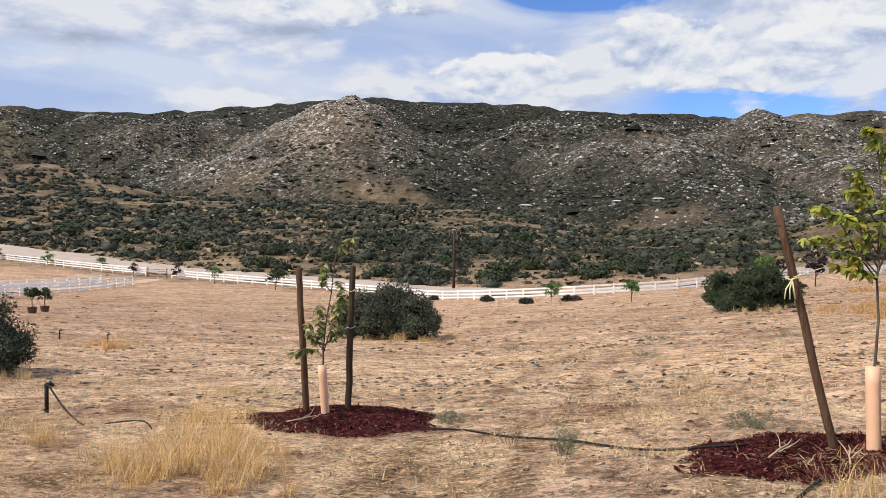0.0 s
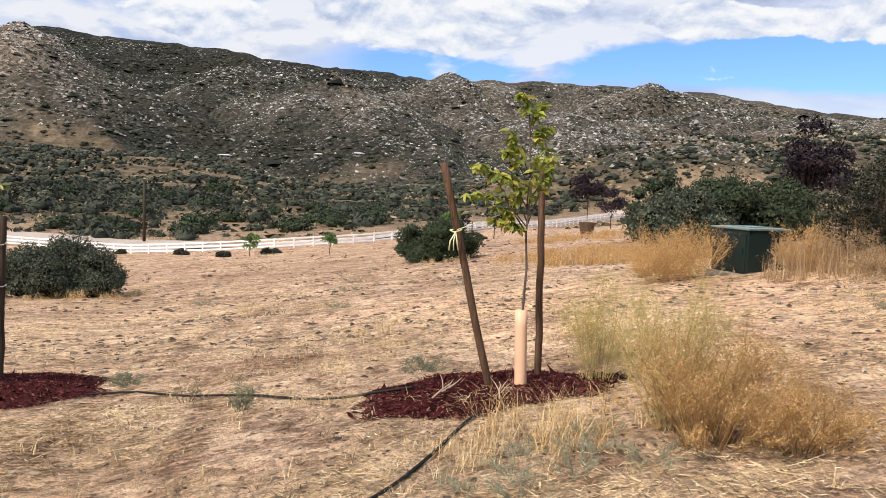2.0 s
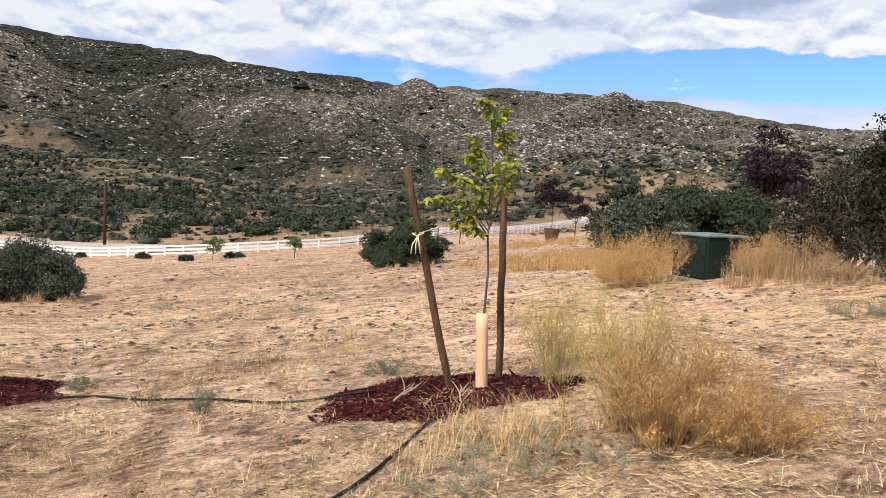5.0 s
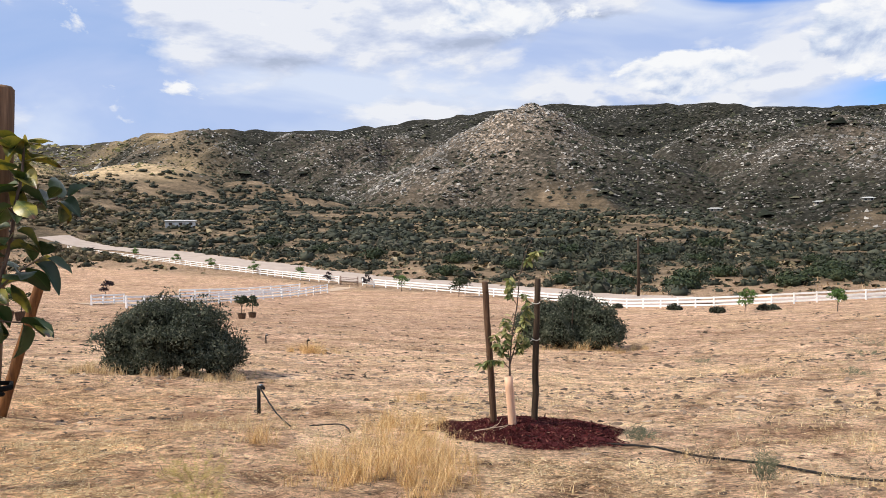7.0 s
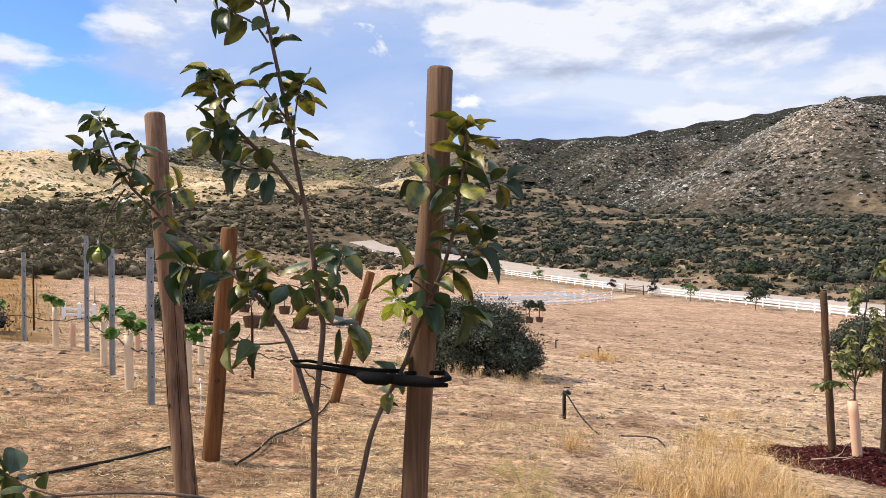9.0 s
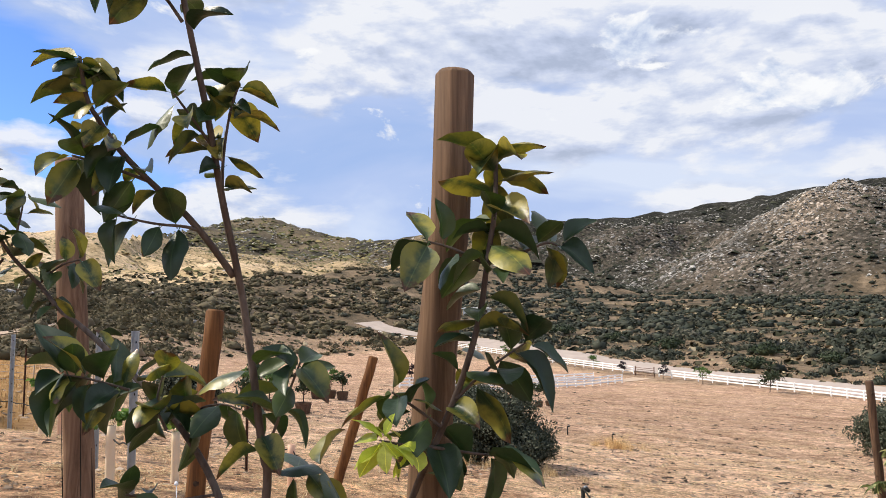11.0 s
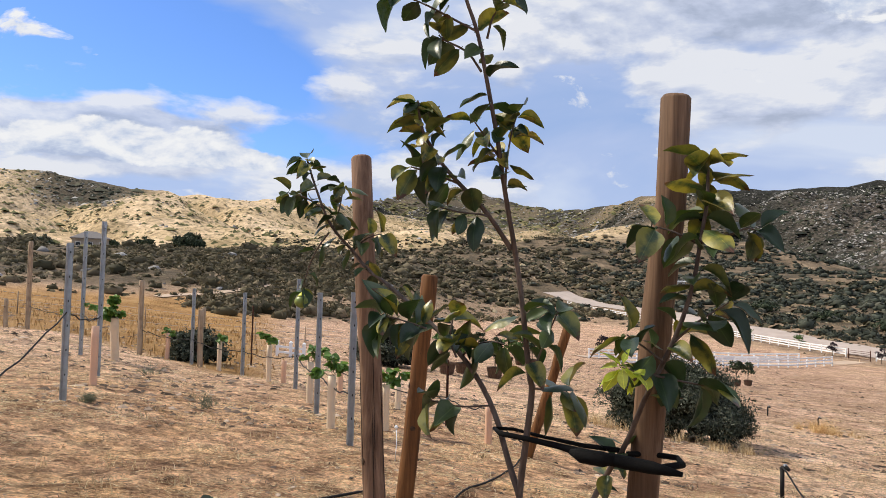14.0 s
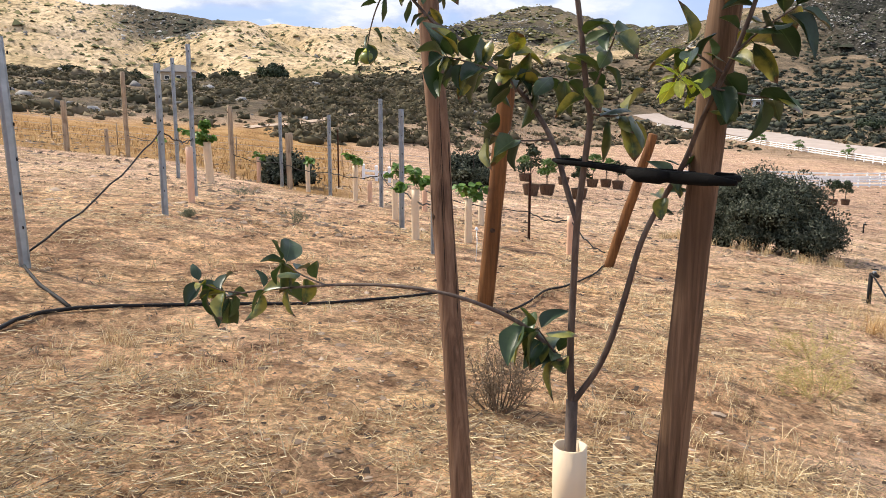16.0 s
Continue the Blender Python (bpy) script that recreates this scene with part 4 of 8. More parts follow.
# large green shrubs standing out in the valley, one thing each
big_tpl = [merge((ico(2)[0] * np.array([0.58, 0.58, 0.4]) + [0, 0, 0.34], ico(2)[1]), leaf_cloud(620, 0.11, np.random.default_rng(k), 0.62, 0.8, 0.42)) for k in range(3)]
big_me = [mesh_np("valley_shrub_foliage", v, t, GREENSCRUB) for v, t in big_tpl]
VALLEY_SHRUBS = [(-0.8, 112, 3.0), (7, 108, 3.4), (20, 106, 3.4), (27, 110, 3.2), (33, 110, 3.0), (14, 124, 3.4), (-9, 118, 3.2), (-30, 132, 3.4), (1.5, 133, 3.4), (-4.2, 120.5, 2.9), (9, 117.5, 3.5), (18, 183, 4.5), (26, 118, 3.0), (-12, 166, 4.2), (-86, 180, 4.4), (13, 150, 3.4),
                 (31, 131, 3.2), (23, 140, 2.6), (-32, 150, 3.8), (-52, 158, 4.0), (38, 128, 3.0), (-20, 142, 3.2), (-68, 170, 3.6), (6, 165, 3.4), (35, 160, 3.3), (46, 150, 3.4)]
for i, (x, y, s) in enumerate(VALLEY_SHRUBS):
    ob = part("valley_shrub", big_me[i % 3], at=(x, y, height(x, y) - 0.15))
    ob.scale, ob.rotation_euler[2] = (s * 0.72, s * 0.72, s * 0.56), i * 1.7
    tagged(ob, "rounded dark green shrub on the dry valley floor", "shrub", "valley shrubs")


# ---- roads, fences and other built things of the distance ----
def strip(name, line, width, label, mat, step=2.5, lift=0.07, kind="structure", category="road"):
    pts = []
    for (x0, y0), (x1, y1) in zip(line[:-1], line[1:]):
        n = max(1, int(math.hypot(x1 - x0, y1 - y0) / step))
        pts += [(x0 + (x1 - x0) * k / n, y0 + (y1 - y0) * k / n) for k in range(n)]
    pts.append(line[-1])
    P = np.array(pts)
    d = np.gradient(P, axis=0)
    d /= np.linalg.norm(d, axis=1)[:, None]
    side = np.stack([-d[:, 1], d[:, 0]], -1)
    cols = []
    for k in np.linspace(-0.5, 0.5, 5):
        q = P + side * (k * width * (1 + 0.12 * vnoise(P[:, 0] / 5 + k, P[:, 1] / 5, 5)))[:, None]
        cols.append(np.stack([q[:, 0], q[:, 1], land(q[:, 0], q[:, 1]) + lift], -1))
    V = np.stack(cols, 1).reshape(-1, 3)
    n = len(P)
    i, j = np.meshgrid(np.arange(n - 1), np.arange(4), indexing="ij")
    a = (i * 5 + j).ravel()
    Q = np.stack([a, a + 1, a + 6, a + 5], -1)
    return tagged(new(name, mesh_np(name, V, Q, mat, True)), label, category, kind=kind)


strip("road", [(x + 1.2, y + 2.4) for x, y in ROADLINE[:7]], 9.0, "pale unpaved road running behind the white fence", ROAD, lift=0.12)
strip("road", [(6.2, 92.0), (15, 87.4), *ROADLINE[8:]], 3.4, "pale unpaved road narrowing beyond the white fence", ROAD, lift=0.10)
TRACK = plain_mat("packed_dirt", (0.50, 0.37, 0.27), 0.95, vary=0.25, scale=0.6)
strip("driveway", [(-41.5, 113), (-43, 100), (-44.5, 88), (-46, 72), (-49, 62)], 3.2, "packed dirt driveway between white fences", TRACK, lift=0.05)
strip("hill_track", [(-103, 42.5), (-105.8, 45.5), (-111, 54.2), (-119.3, 66.6), (-129, 83.3), (-142, 98), (-160, 114)], 1.5, "dirt track crossing the brushy slope", TRACK, lift=0.12)


def box_mesh(name, sx, sy, sz, mat, bevel=0.0, z0=0.0):
    bm = bmesh.new()
    bmesh.ops.create_cube(bm, size=1, matrix=Matrix.Translation((0, 0, z0 + sz / 2)) @ Matrix.Diagonal((sx, sy, sz, 1)))
    if bevel:
        bmesh.ops.bevel(bm, geom=bm.edges[:], offset=bevel, segments=2, affect="EDGES", profile=0.6)
    return bm_mesh(name, bm, mat)


POST = {}


def fence(line, high, label, rails=3, spacing=2.4, deep=0.165):
    base = holder("white_rail_fence", (line[0][0], line[0][1], height(*line[0])), label, "fence")
    key = round(high, 2)
    if key not in POST:
        bm = bmesh.new()
        bmesh.ops.create_cube(bm, size=1, matrix=Matrix.Translation((0, 0, high / 2)) @ Matrix.Diagonal((0.13, 0.13, high, 1)))
        bmesh.ops.create_cone(bm, cap_ends=True, segments=4, radius1=0.115, radius2=0.01, depth=0.07, matrix=Matrix.Translation((0, 0, high + 0.035)) @ Matrix.Rotation(radians(45), 4, "Z"))
        POST[key] = bm_mesh("post", bm, VINYL)
        POST[key, "rail"] = box_mesh("rail", 1, 0.05, deep, VINYL, 0.01, -deep / 2)
    pts = []
    for (x0, y0), (x1, y1) in zip(line[:-1], line[1:]):
        n = max(1, round(math.hypot(x1 - x0, y1 - y0) / spacing))
        pts += [(x0 + (x1 - x0) * k / n, y0 + (y1 - y0) * k / n) for k in range(n)]
    pts.append(line[-1])
    P = [Vector((x, y, float(land(np.array([x]), np.array([y]), False)[0]))) for x, y in pts]
    for i, p in enumerate(P):
        d = (P[min(i + 1, len(P) - 1)] - P[max(0, i - 1)])
        po = part("post", POST[key], base)
        po.location = p - base.location - Vector((0, 0, 0.1))
        po.rotation_euler[2] = math.atan2(d.y, d.x)
        if i + 1 < len(P):
            q = P[i + 1]
            for k in range(rails):
                zz = high * (0.24 + 0.31 * k)
                a, b = p + Vector((0, 0, zz)), q + Vector((0, 0, zz))
                ra = part("rail", POST[key, "rail"], base)
                ra.location = (a + b) / 2 - base.location
                ra.rotation_euler = (b - a).to_track_quat("X", "Z").to_euler()
                ra.scale[0] = (b - a).length
    return base


fence(FENCE_LEFT, 1.15, "white vinyl three-rail fence along the road, running uphill")
fence(FENCE_MID, 1.15, "white vinyl three-rail fence curving along the foot of the field")
fence(FENCE_RIGHT, 1.15, "white vinyl three-rail fence beside potted purple trees")
fence([(-40.6, 57.5), (-40.4, 80), (-40.3, 101.9)], 1.15, "low white rail fence on the near side of the driveway")
fence([(-48.3, 78), (-46, 90), (-44, 101)], 1.15, "low white rail fence on the far side of the driveway")
fence([(-46.6, 61), (-48.1, 67.8)], 1.0, "short piece of white rail fence by the driveway")
fence([(-29.25, 17.05), (-28.65, 17.95)], 0.7, "short white two-rail fence behind the potted trees", 2, 0.6, 0.09)


def pipe_gate(x, y, turn, wide, high, label):
    g = holder("pipe_gate", (x, y, height(x, y)), label, "gate")
    g.rotation_euler[2] = turn
    for s in (-1, 1):
        part("gate_post", tube_mesh("gate_post", [(s * wide / 2, 0, -0.2), (s * wide / 2, 0, high + 0.25)], 0.07, RUST), g)
    for k in range(5):
        z = 0.2 + (high - 0.2) * k / 4
        part("gate_bar", tube_mesh("gate_bar", [(-wide / 2, 0, z), (wide / 2, 0, z)], 0.03, RUST, 6), g)


pipe_gate(-42.2, 116, radians(-31), 4.2, 1.2, "rusty brown pipe gate between white fence ends")
pipe_gate(37.5, 88, radians(38), 5.0, 1.4, "brown steel pipe gate across the road entrance")


def utility_pole(x, y, high, label):
    p = holder("utility_pole", (x, y, height(x, y)), label, "utility pole")
    part("pole", tube_mesh("pole", [(0, 0, -0.5), (0.02, 0, high * 0.5), (0, 0, high)], [0.19, 0.17, 0.14], STAKEDARK), p)
    part("crossarm", box_mesh("crossarm", 1.3, 0.1, 0.12, STAKEDARK, 0.01), p, at=(0.3, 0, high - 0.6))
    for s in (-0.25, 0.35, 0.85):
        part("insulator", tube_mesh("insulator", [(0, 0, 0), (0, 0, 0.08), (0, 0, 0.2)], [0.03, 0.06, 0.04], STEEL, 6), p, at=(s, 0, high - 0.48))


utility_pole(1.45, 100.8, 7.6, "slim dark wooden utility pole beyond the white fence")

WALLTAN = plain_mat("tan_stucco", (0.34, 0.30, 0.25), 0.9, vary=0.15, scale=1.2)
WALLWHITE = plain_mat("white_siding", (0.72, 0.72, 0.70), 0.7, vary=0.1, scale=1.0)
ROOFGREY = plain_mat("grey_roof", (0.17, 0.155, 0.15), 0.8, vary=0.2, scale=2.0)
ROOFPALE = plain_mat("pale_metal_roof", (0.55, 0.55, 0.54), 0.5, vary=0.15, scale=1.0)
GLASS = Mat("dark_window_glass", 0.08, spec=0.5)
GLASS.color((0.02, 0.025, 0.03))
GLASS = GLASS.m


def house(name, x, y, turn, lx, ly, wall_h, roof_h, wall, roof, label, windows=3, hip=0.35, z=None):
    z = min(height(x + a, y + b) for a in (-lx / 2, lx / 2) for b in (-ly / 2, ly / 2)) if z is None else z
    h = holder(name, (x, y, z - 0.2), label, "house")
    h.rotation_euler[2] = turn
    part("wall", box_mesh("wall", lx, ly, wall_h + 0.2, wall), h)
    bm = bmesh.new()
    o = 0.5
    e = [bm.verts.new((sx * (lx / 2 + o), sy * (ly / 2 + o), wall_h + 0.2)) for sx, sy in ((-1, -1), (1, -1), (1, 1), (-1, 1))]
    u = [bm.verts.new((sx * (lx / 2 + o), sy * (ly / 2 + o), wall_h + 0.4)) for sx, sy in ((-1, -1), (1, -1), (1, 1), (-1, 1))]
    rdg = [bm.verts.new((s * (lx / 2 - hip * lx), 0, wall_h + 0.4 + roof_h)) for s in (-1, 1)]
    bm.faces.new(e[::-1])
    for k in range(4):
        bm.faces.new((e[k], e[(k + 1) % 4], u[(k + 1) % 4], u[k]))
    bm.faces.new((u[0], u[1], rdg[1], rdg[0]))
    bm.faces.new((u[1], u[2], rdg[1]))
    bm.faces.new((u[2], u[3], rdg[0], rdg[1]))
    bm.faces.new((u[3], u[0], rdg[0]))
    part("roof", bm_mesh("roof", bm, roof), h)
    for k in range(windows):
        wx = -lx / 2 + lx * (k + 0.5) / windows
        w = part("window", box_mesh("window", min(1.3, lx / windows * 0.55), 0.08, 1.1, WALLWHITE, 0.01), h, at=(wx, -ly / 2 - 0.02, wall_h * 0.42))
        part("pane", box_mesh("pane", min(1.1, lx / windows * 0.45), 0.03, 0.9, GLASS), w, at=(0, -0.035, 0.1))
    return h


def polar(az, r):
    return -math.sin(radians(az)) * r, math.cos(radians(az)) * r


hx, hy = polar(71.9, 236)
house("hip_roof_house", hx, hy, radians(70), 9, 7, 3.0, 2.0, WALLTAN, ROOFGREY, "tan house with a grey hip roof among dark trees")
for bx, by, lx, nm in ((44.2, 423, 6, "white_ranch_house"), (90.5, 405.7, 6, "white_ranch_house"), (107.8, 394.3, 5, "white_shed")):
    house(nm, bx, by, math.atan2(-bx, by) + 0.15, lx, 4, 1.5, 0.5, WALLTAN, ROOFPALE, "low white building with a pale roof on the rocky slope", 2, 0.15)
tx, ty = polar(31.6, 262)
house("white_trailer", tx, ty, radians(32), 9, 2.6, 2.0, 0.25, WALLWHITE, ROOFPALE, "long white trailer parked in the valley brush", 3, 0.05)
SCAR = plain_mat("bare_pale_earth", (0.52, 0.42, 0.32), 0.95, vary=0.3, scale=0.3)
strip("hill_scar", [(-84.9, 353), (-87, 374), (-86.6, 384), (-84, 396)], 2.6, "pale graded dirt track up the rocky hillside", SCAR, lift=0.5)
strip("hill_scar", [(-41, 382), (-34, 379), (-27, 376)], 5, "bare sandy bank at the foot of the hill", SCAR, lift=0.5)


# ---- bushes and trees ----
def foliage(lumps, per, leaf, rng, flat=0.85):
    """Leaves round several lumps (x, y, z, radius), thinned inside."""
    parts = []
    for x, y, z, r in lumps:
        v, t = leaf_cloud(int(per * r * r), leaf / r, rng, flat, 0.62)
        parts.append((v * r + np.array([x, y, z]), t))
    return merge(*parts)


def bush(name, x, y, wide, deep, high, mat, leaf, per, label, seed, category="bush", twigs=0):
    rng = np.random.default_rng(seed)
    b = holder(name, (x, y, height(x, y)), label, category)
    lumps = []
    for k in range(30):
        a = rng.uniform(0, 6.283)
        q = 0.84 * math.sqrt(rng.random())
        lx, ly = math.cos(a) * q * wide / 2, math.sin(a) * q * deep / 2
        r = rng.uniform(0.12, 0.235) * min(wide, high * 1.4)
        top = high * math.sqrt(1 - 0.8 * q * q) * rng.uniform(0.82, 1.06) - r
        lumps.append((lx, ly, (1 - 0.7 * rng.random() ** 1.5) * max(top, r * 0.6) + 0.02, r))
    for k in range(15):
        a = 6.283 * k / 15 + rng.uniform(-0.2, 0.2)
        r = rng.uniform(0.17, 0.25) * high * 1.15
        lumps.append((math.cos(a) * (wide / 2 - r * 0.9), math.sin(a) * (deep / 2 - r * 0.9), r * rng.uniform(0.35, 1.0), r))
    v, t = foliage(lumps, per * 1.25, leaf, rng)
    v[:, 2] = np.maximum(v[:, 2], 0.02)
    # balls fill each lump; their near-black colour paints the bush's inner shade
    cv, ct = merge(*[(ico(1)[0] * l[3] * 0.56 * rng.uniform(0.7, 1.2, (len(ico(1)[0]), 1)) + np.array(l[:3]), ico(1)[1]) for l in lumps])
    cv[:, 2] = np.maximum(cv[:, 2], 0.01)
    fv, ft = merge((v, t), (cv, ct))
    part("foliage", mesh_np("foliage", fv, ft, [mat, SHADECORE], midx=np.repeat([0, 1], [len(t), len(ct)])), b)
    stems = []
    for k in range(5 + twigs):
        a = rng.uniform(0, 6.283)
        q, s = (0.3, 1.0) if k < 5 else (rng.uniform(0.2, 0.5), rng.uniform(0.10, 0.22))
        hh = high * (0.75 if k < 5 else math.sqrt(1 - 2.6 * q * q) * rng.uniform(0.65, 0.93))
        bend = rng.normal(0, 0.06, 2) * wide
        stems.append(([(0.1 * math.cos(a), 0.1 * math.sin(a), -0.1), (wide * q * 0.6 * math.cos(a) + bend[0], deep * q * 0.6 * math.sin(a) + bend[1], hh * 0.45), (wide * q * math.cos(a), deep * q * math.sin(a), hh)], [0.05 * s, 0.035 * s + 0.004, 0.008 * s + 0.002]))
    part("woody_stem", join_tubes("woody_stem", stems, DARKWOOD if not twigs else GREYTWIG), b)
    return b


GREYTWIG = plain_mat("grey_bare_twigs", (0.14, 0.118, 0.098), 0.9, vary=0.3, scale=10)
# near-black colour of the filler balls, painted as shade inside the bushes
SHADECORE = leaf_mat("inner_shade_core", [(0.0, (0.010, 0.012, 0.008)), (1.0, (0.018, 0.02, 0.014))], 0.9, 0.1)
bush("round_bush", -10.95, 17.3, 3.4, 2.8, 2.2, OAKLEAF, 0.036, 3600, "large rounded grey-green bush on the bare field", 3)
bush("round_bush", -2.5, 36.2, 4.7, 3.6, 3.0, OAKLEAF, 0.054, 1700, "large dark grey-green bush behind a young staked tree", 4)
bush("round_bush", 15.0, 38.3, 4.3, 3.6, 2.55, GREENSCRUB, 0.048, 2200, "dense dark green rounded bush below the road", 5)
bush("dark_shrub", -22.8, 10.5, 2.0, 1.6, 1.2, OAKLEAF, 0.05, 1200, "dark shrub behind the row of young vines", 6)
bush("dark_shrub", -29.5, 23.0, 3.4, 2.6, 2.1, OAKLEAF, 0.07, 700, "dark shrub beyond steel posts on the dry field", 7)


def tree(name, x, y, high, crown, mat, leaf, n, label, seed, clear=0.35, trunk=0.05, lumps=9, flat=0.95, category="tree", z=None, wood=None):
    rng = np.random.default_rng(seed)
    z = height(x, y) if z is None else z
    b = holder(name, (x, y, z), label, category)
    wood = wood or DARKWOOD
    lean = rng.uniform(-0.05, 0.05, 2) * high
    part("trunk", tube_mesh("trunk", [(0, 0, -0.05), (lean[0] * 0.3, lean[1] * 0.3, high * clear), (lean[0], lean[1], high * 0.72), (lean[0], lean[1], high * 0.93)], [trunk, trunk * 0.8, trunk * 0.45, trunk * 0.15], wood, 7), b)
    balls, limbs = [], []
    zc = high * (clear + 1) / 2
    for k in range(lumps):
        a = 6.283 * k / lumps * 2.4 + rng.uniform(-0.4, 0.4)
        q = rng.uniform(0.25, 0.8)
        zz = high * clear + (high * (1 - clear)) * rng.uniform(0.15, 0.86)
        w = crown * (1 - 0.75 * abs((zz - zc) / (high * (1 - clear))) ** 1.5)
        c = (lean[0] + math.cos(a) * q * w, lean[1] + math.sin(a) * q * w, zz)
        balls.append((*c, crown * rng.uniform(0.28, 0.46)))
        limbs.append(([(lean[0] * 0.5, lean[1] * 0.5, max(high * clear * 0.9, zz - crown * 0.7)), ((lean[0] + c[0]) / 2, (lean[1] + c[1]) / 2, zz - crown * 0.2), c], [trunk * 0.4, trunk * 0.28, trunk * 0.1]))
    balls.append((lean[0], lean[1], high * 0.9, crown * 0.3))
    for pts, rad in limbs:
        part("limb", tube_mesh("limb", pts, rad, wood, 5), b)
    total = sum(q[3] ** 2 for q in balls)
    v, t = foliage(balls, n / total, leaf, rng, flat)
    part("crown", mesh_np("crown", v, t, mat), b)
    return b


ROADTREES = [(-105.5, 153, 2.5, 1.1), (-89.7, 143.7, 2.4, 1.0), (-77.6, 136.3, 2.3, 1.0), (-65.1, 129.3, 2.4, 1.1), (-53.6, 123.6, 2.3, 1.0), (-31.2, 107.3, 2.4, 1.1), (9.6, 69.2, 2.0, 0.85), (14.0, 58, 1.55, 0.7)]
for i, (x, y, h, c) in enumerate(ROADTREES):
    tagged(tree("roadside_tree", x, y, h, c, FRESHLEAF, 0.10, 620, "small bright green young tree beside the white fence", 40 + i, 0.3, 0.035), group="roadside trees")
tree("roadside_tree", -21.4, 100.4, 3.4, 1.7, GREENSCRUB, 0.13, 900, "larger dark green young tree beside the white fence", 55, 0.22, 0.05)
for i, (x, y, h) in enumerate([(-46.5, 118, 1.9), (-38.4, 113, 2.0), (-54, 73, 2.0)]):
    tagged(tree("purple_plum_tree", x, y, h, 0.8, PURPLELEAF, 0.11, 420, "small purple-leaved plum tree on dry ground", 60 + i, 0.3, 0.035), group="small plum trees")
for x, y, w in [(11.5, 69.5, 2.0), (7.6, 71, 1.4), (4.6, 79.5, 1.5), (-1, 88, 1.3), (29.5, 66, 2.4)]:
    bush("low_dark_shrub", x, y, w, w * 0.7, 0.7, SCRUB, 0.09, 420, "low dark shrub at the foot of the fence", int(abs(x) * 7) + 70, "shrub")

# potted trees
POTWOOD = wood_mat("brown_barrel_wood", (0.05, 0.03, 0.02), (0.115, 0.07, 0.045), (0.17, 0.115, 0.075))


def pot(x, y, r, h, mat, label):
    p = holder("plant_pot", (x, y, height(x, y)), label, "plant pot")
    n = 24
    prof = [(r * 0.74, 0.0), (r * 0.86, h * 0.45), (r, h), (r * 0.93, h), (r * 0.88, h * 0.88)]
    bm = bmesh.new()
    rings = [[bm.verts.new((math.cos(6.2832 * k / n) * q, math.sin(6.2832 * k / n) * q, zz)) for k in range(n)] for q, zz in prof]
    for a, b in zip(rings[:-1], rings[1:]):
        for k in range(n):
            bm.faces.new((a[k], a[(k + 1) % n], b[(k + 1) % n], b[k]))
    bm.faces.new(rings[0][::-1])
    part("wall", bm_mesh("wall", bm, mat), p)
    bm = bmesh.new()
    bmesh.ops.create_circle(bm, cap_ends=True, segments=n, radius=r * 0.885)
    part("soil", bm_mesh("soil", bm, DARKWOOD), p, at=(0, 0, h * 0.86))
    for zz in (0.28, 0.8):
        rr = r * (0.78 + 0.22 * zz) + 0.008
        part("hoop", tube_mesh("hoop", [(rr * math.cos(k * 0.3307), rr * math.sin(k * 0.3307), h * zz) for k in range(20)], 0.012, RUST, 4), p)
    return p


def potted(x, y, high, crown, leafmat, label, seed, r=0.38, h=0.5, potmat=None):
    pot(x, y, r, h, potmat or POTWOOD, "brown wooden barrel pot standing on dry ground")
    return tree("potted_tree", x, y, high, crown, leafmat, 0.075 if crown < 1 else 0.09, 620 if crown < 1 else 3600, label, seed, 0.3, 0.03, z=height(x, y) + h * 0.86)


for i, (x, y) in enumerate([(-38.0, 34.1), (-36.1, 35.7), (-34.5, 36.6), (-33.3, 37.6), (-35.0, 38.4), (-25.9, 23.5), (-27.4, 25.9), (-25.8, 26.4)]):
    tagged(potted(x, y, 1.25 + 0.2 * (i % 3), 0.62, GREENSCRUB if i % 2 else FRESHLEAF, "young green tree growing in a barrel pot", 80 + i), group="potted trees")
for i, (x, y) in enumerate([(-26.8, 52.8), (-26.4, 50.4)]):
    tagged(potted(x, y, 1.3, 0.55, GREENSCRUB, "small dark green tree in a pot on the bare field", 90 + i, 0.3, 0.4), group="field potted trees")
potted(32.6, 52, 3.9, 1.6, PURPLELEAF, "purple-leaved plum tree in a large barrel pot", 95, 0.62, 0.95)
tree("purple_plum_tree", 50, 75, 4.6, 2.2, PURPLELEAF, 0.14, 1700, "purple-leaved plum tree near the white fence", 96, 0.34, 0.06)
tree("purple_plum_tree", 29.5, 62, 2.8, 0.9, PURPLELEAF, 0.12, 600, "purple-leaved plum tree behind the young staked tree", 98, 0.3, 0.05)
tree("purple_plum_tree", 27, 64, 2.4, 0.9, PURPLELEAF, 0.12, 600, "purple-leaved plum tree near the brown gate", 99, 0.3, 0.05)
tree("roadside_tree", 24.5, 60, 2.6, 1.2, FRESHLEAF, 0.12, 700, "pale green young tree near the brown gate", 100, 0.2, 0.05)
tree("purple_plum_tree", 33.2, 31.6, 6.0, 2.5, PURPLELEAF, 0.11, 5200, "tall purple-leaved plum tree behind green shrubs", 97, 0.3, 0.09)

for az, rr, w, hh in ((68.6, 236, 8, 4.5), (65.7, 230, 13, 5.0), (70.6, 246, 6, 4.0), (75, 226, 12, 3.4), (78.5, 222, 9, 3.0)):
    bx, by = polar(az, rr)
    bush("dark_hill_tree", bx, by, w, w * 0.6, hh, GREENSCRUB, 0.30, 60, "dark green tree clump near the house", int(az * 3), "tree")

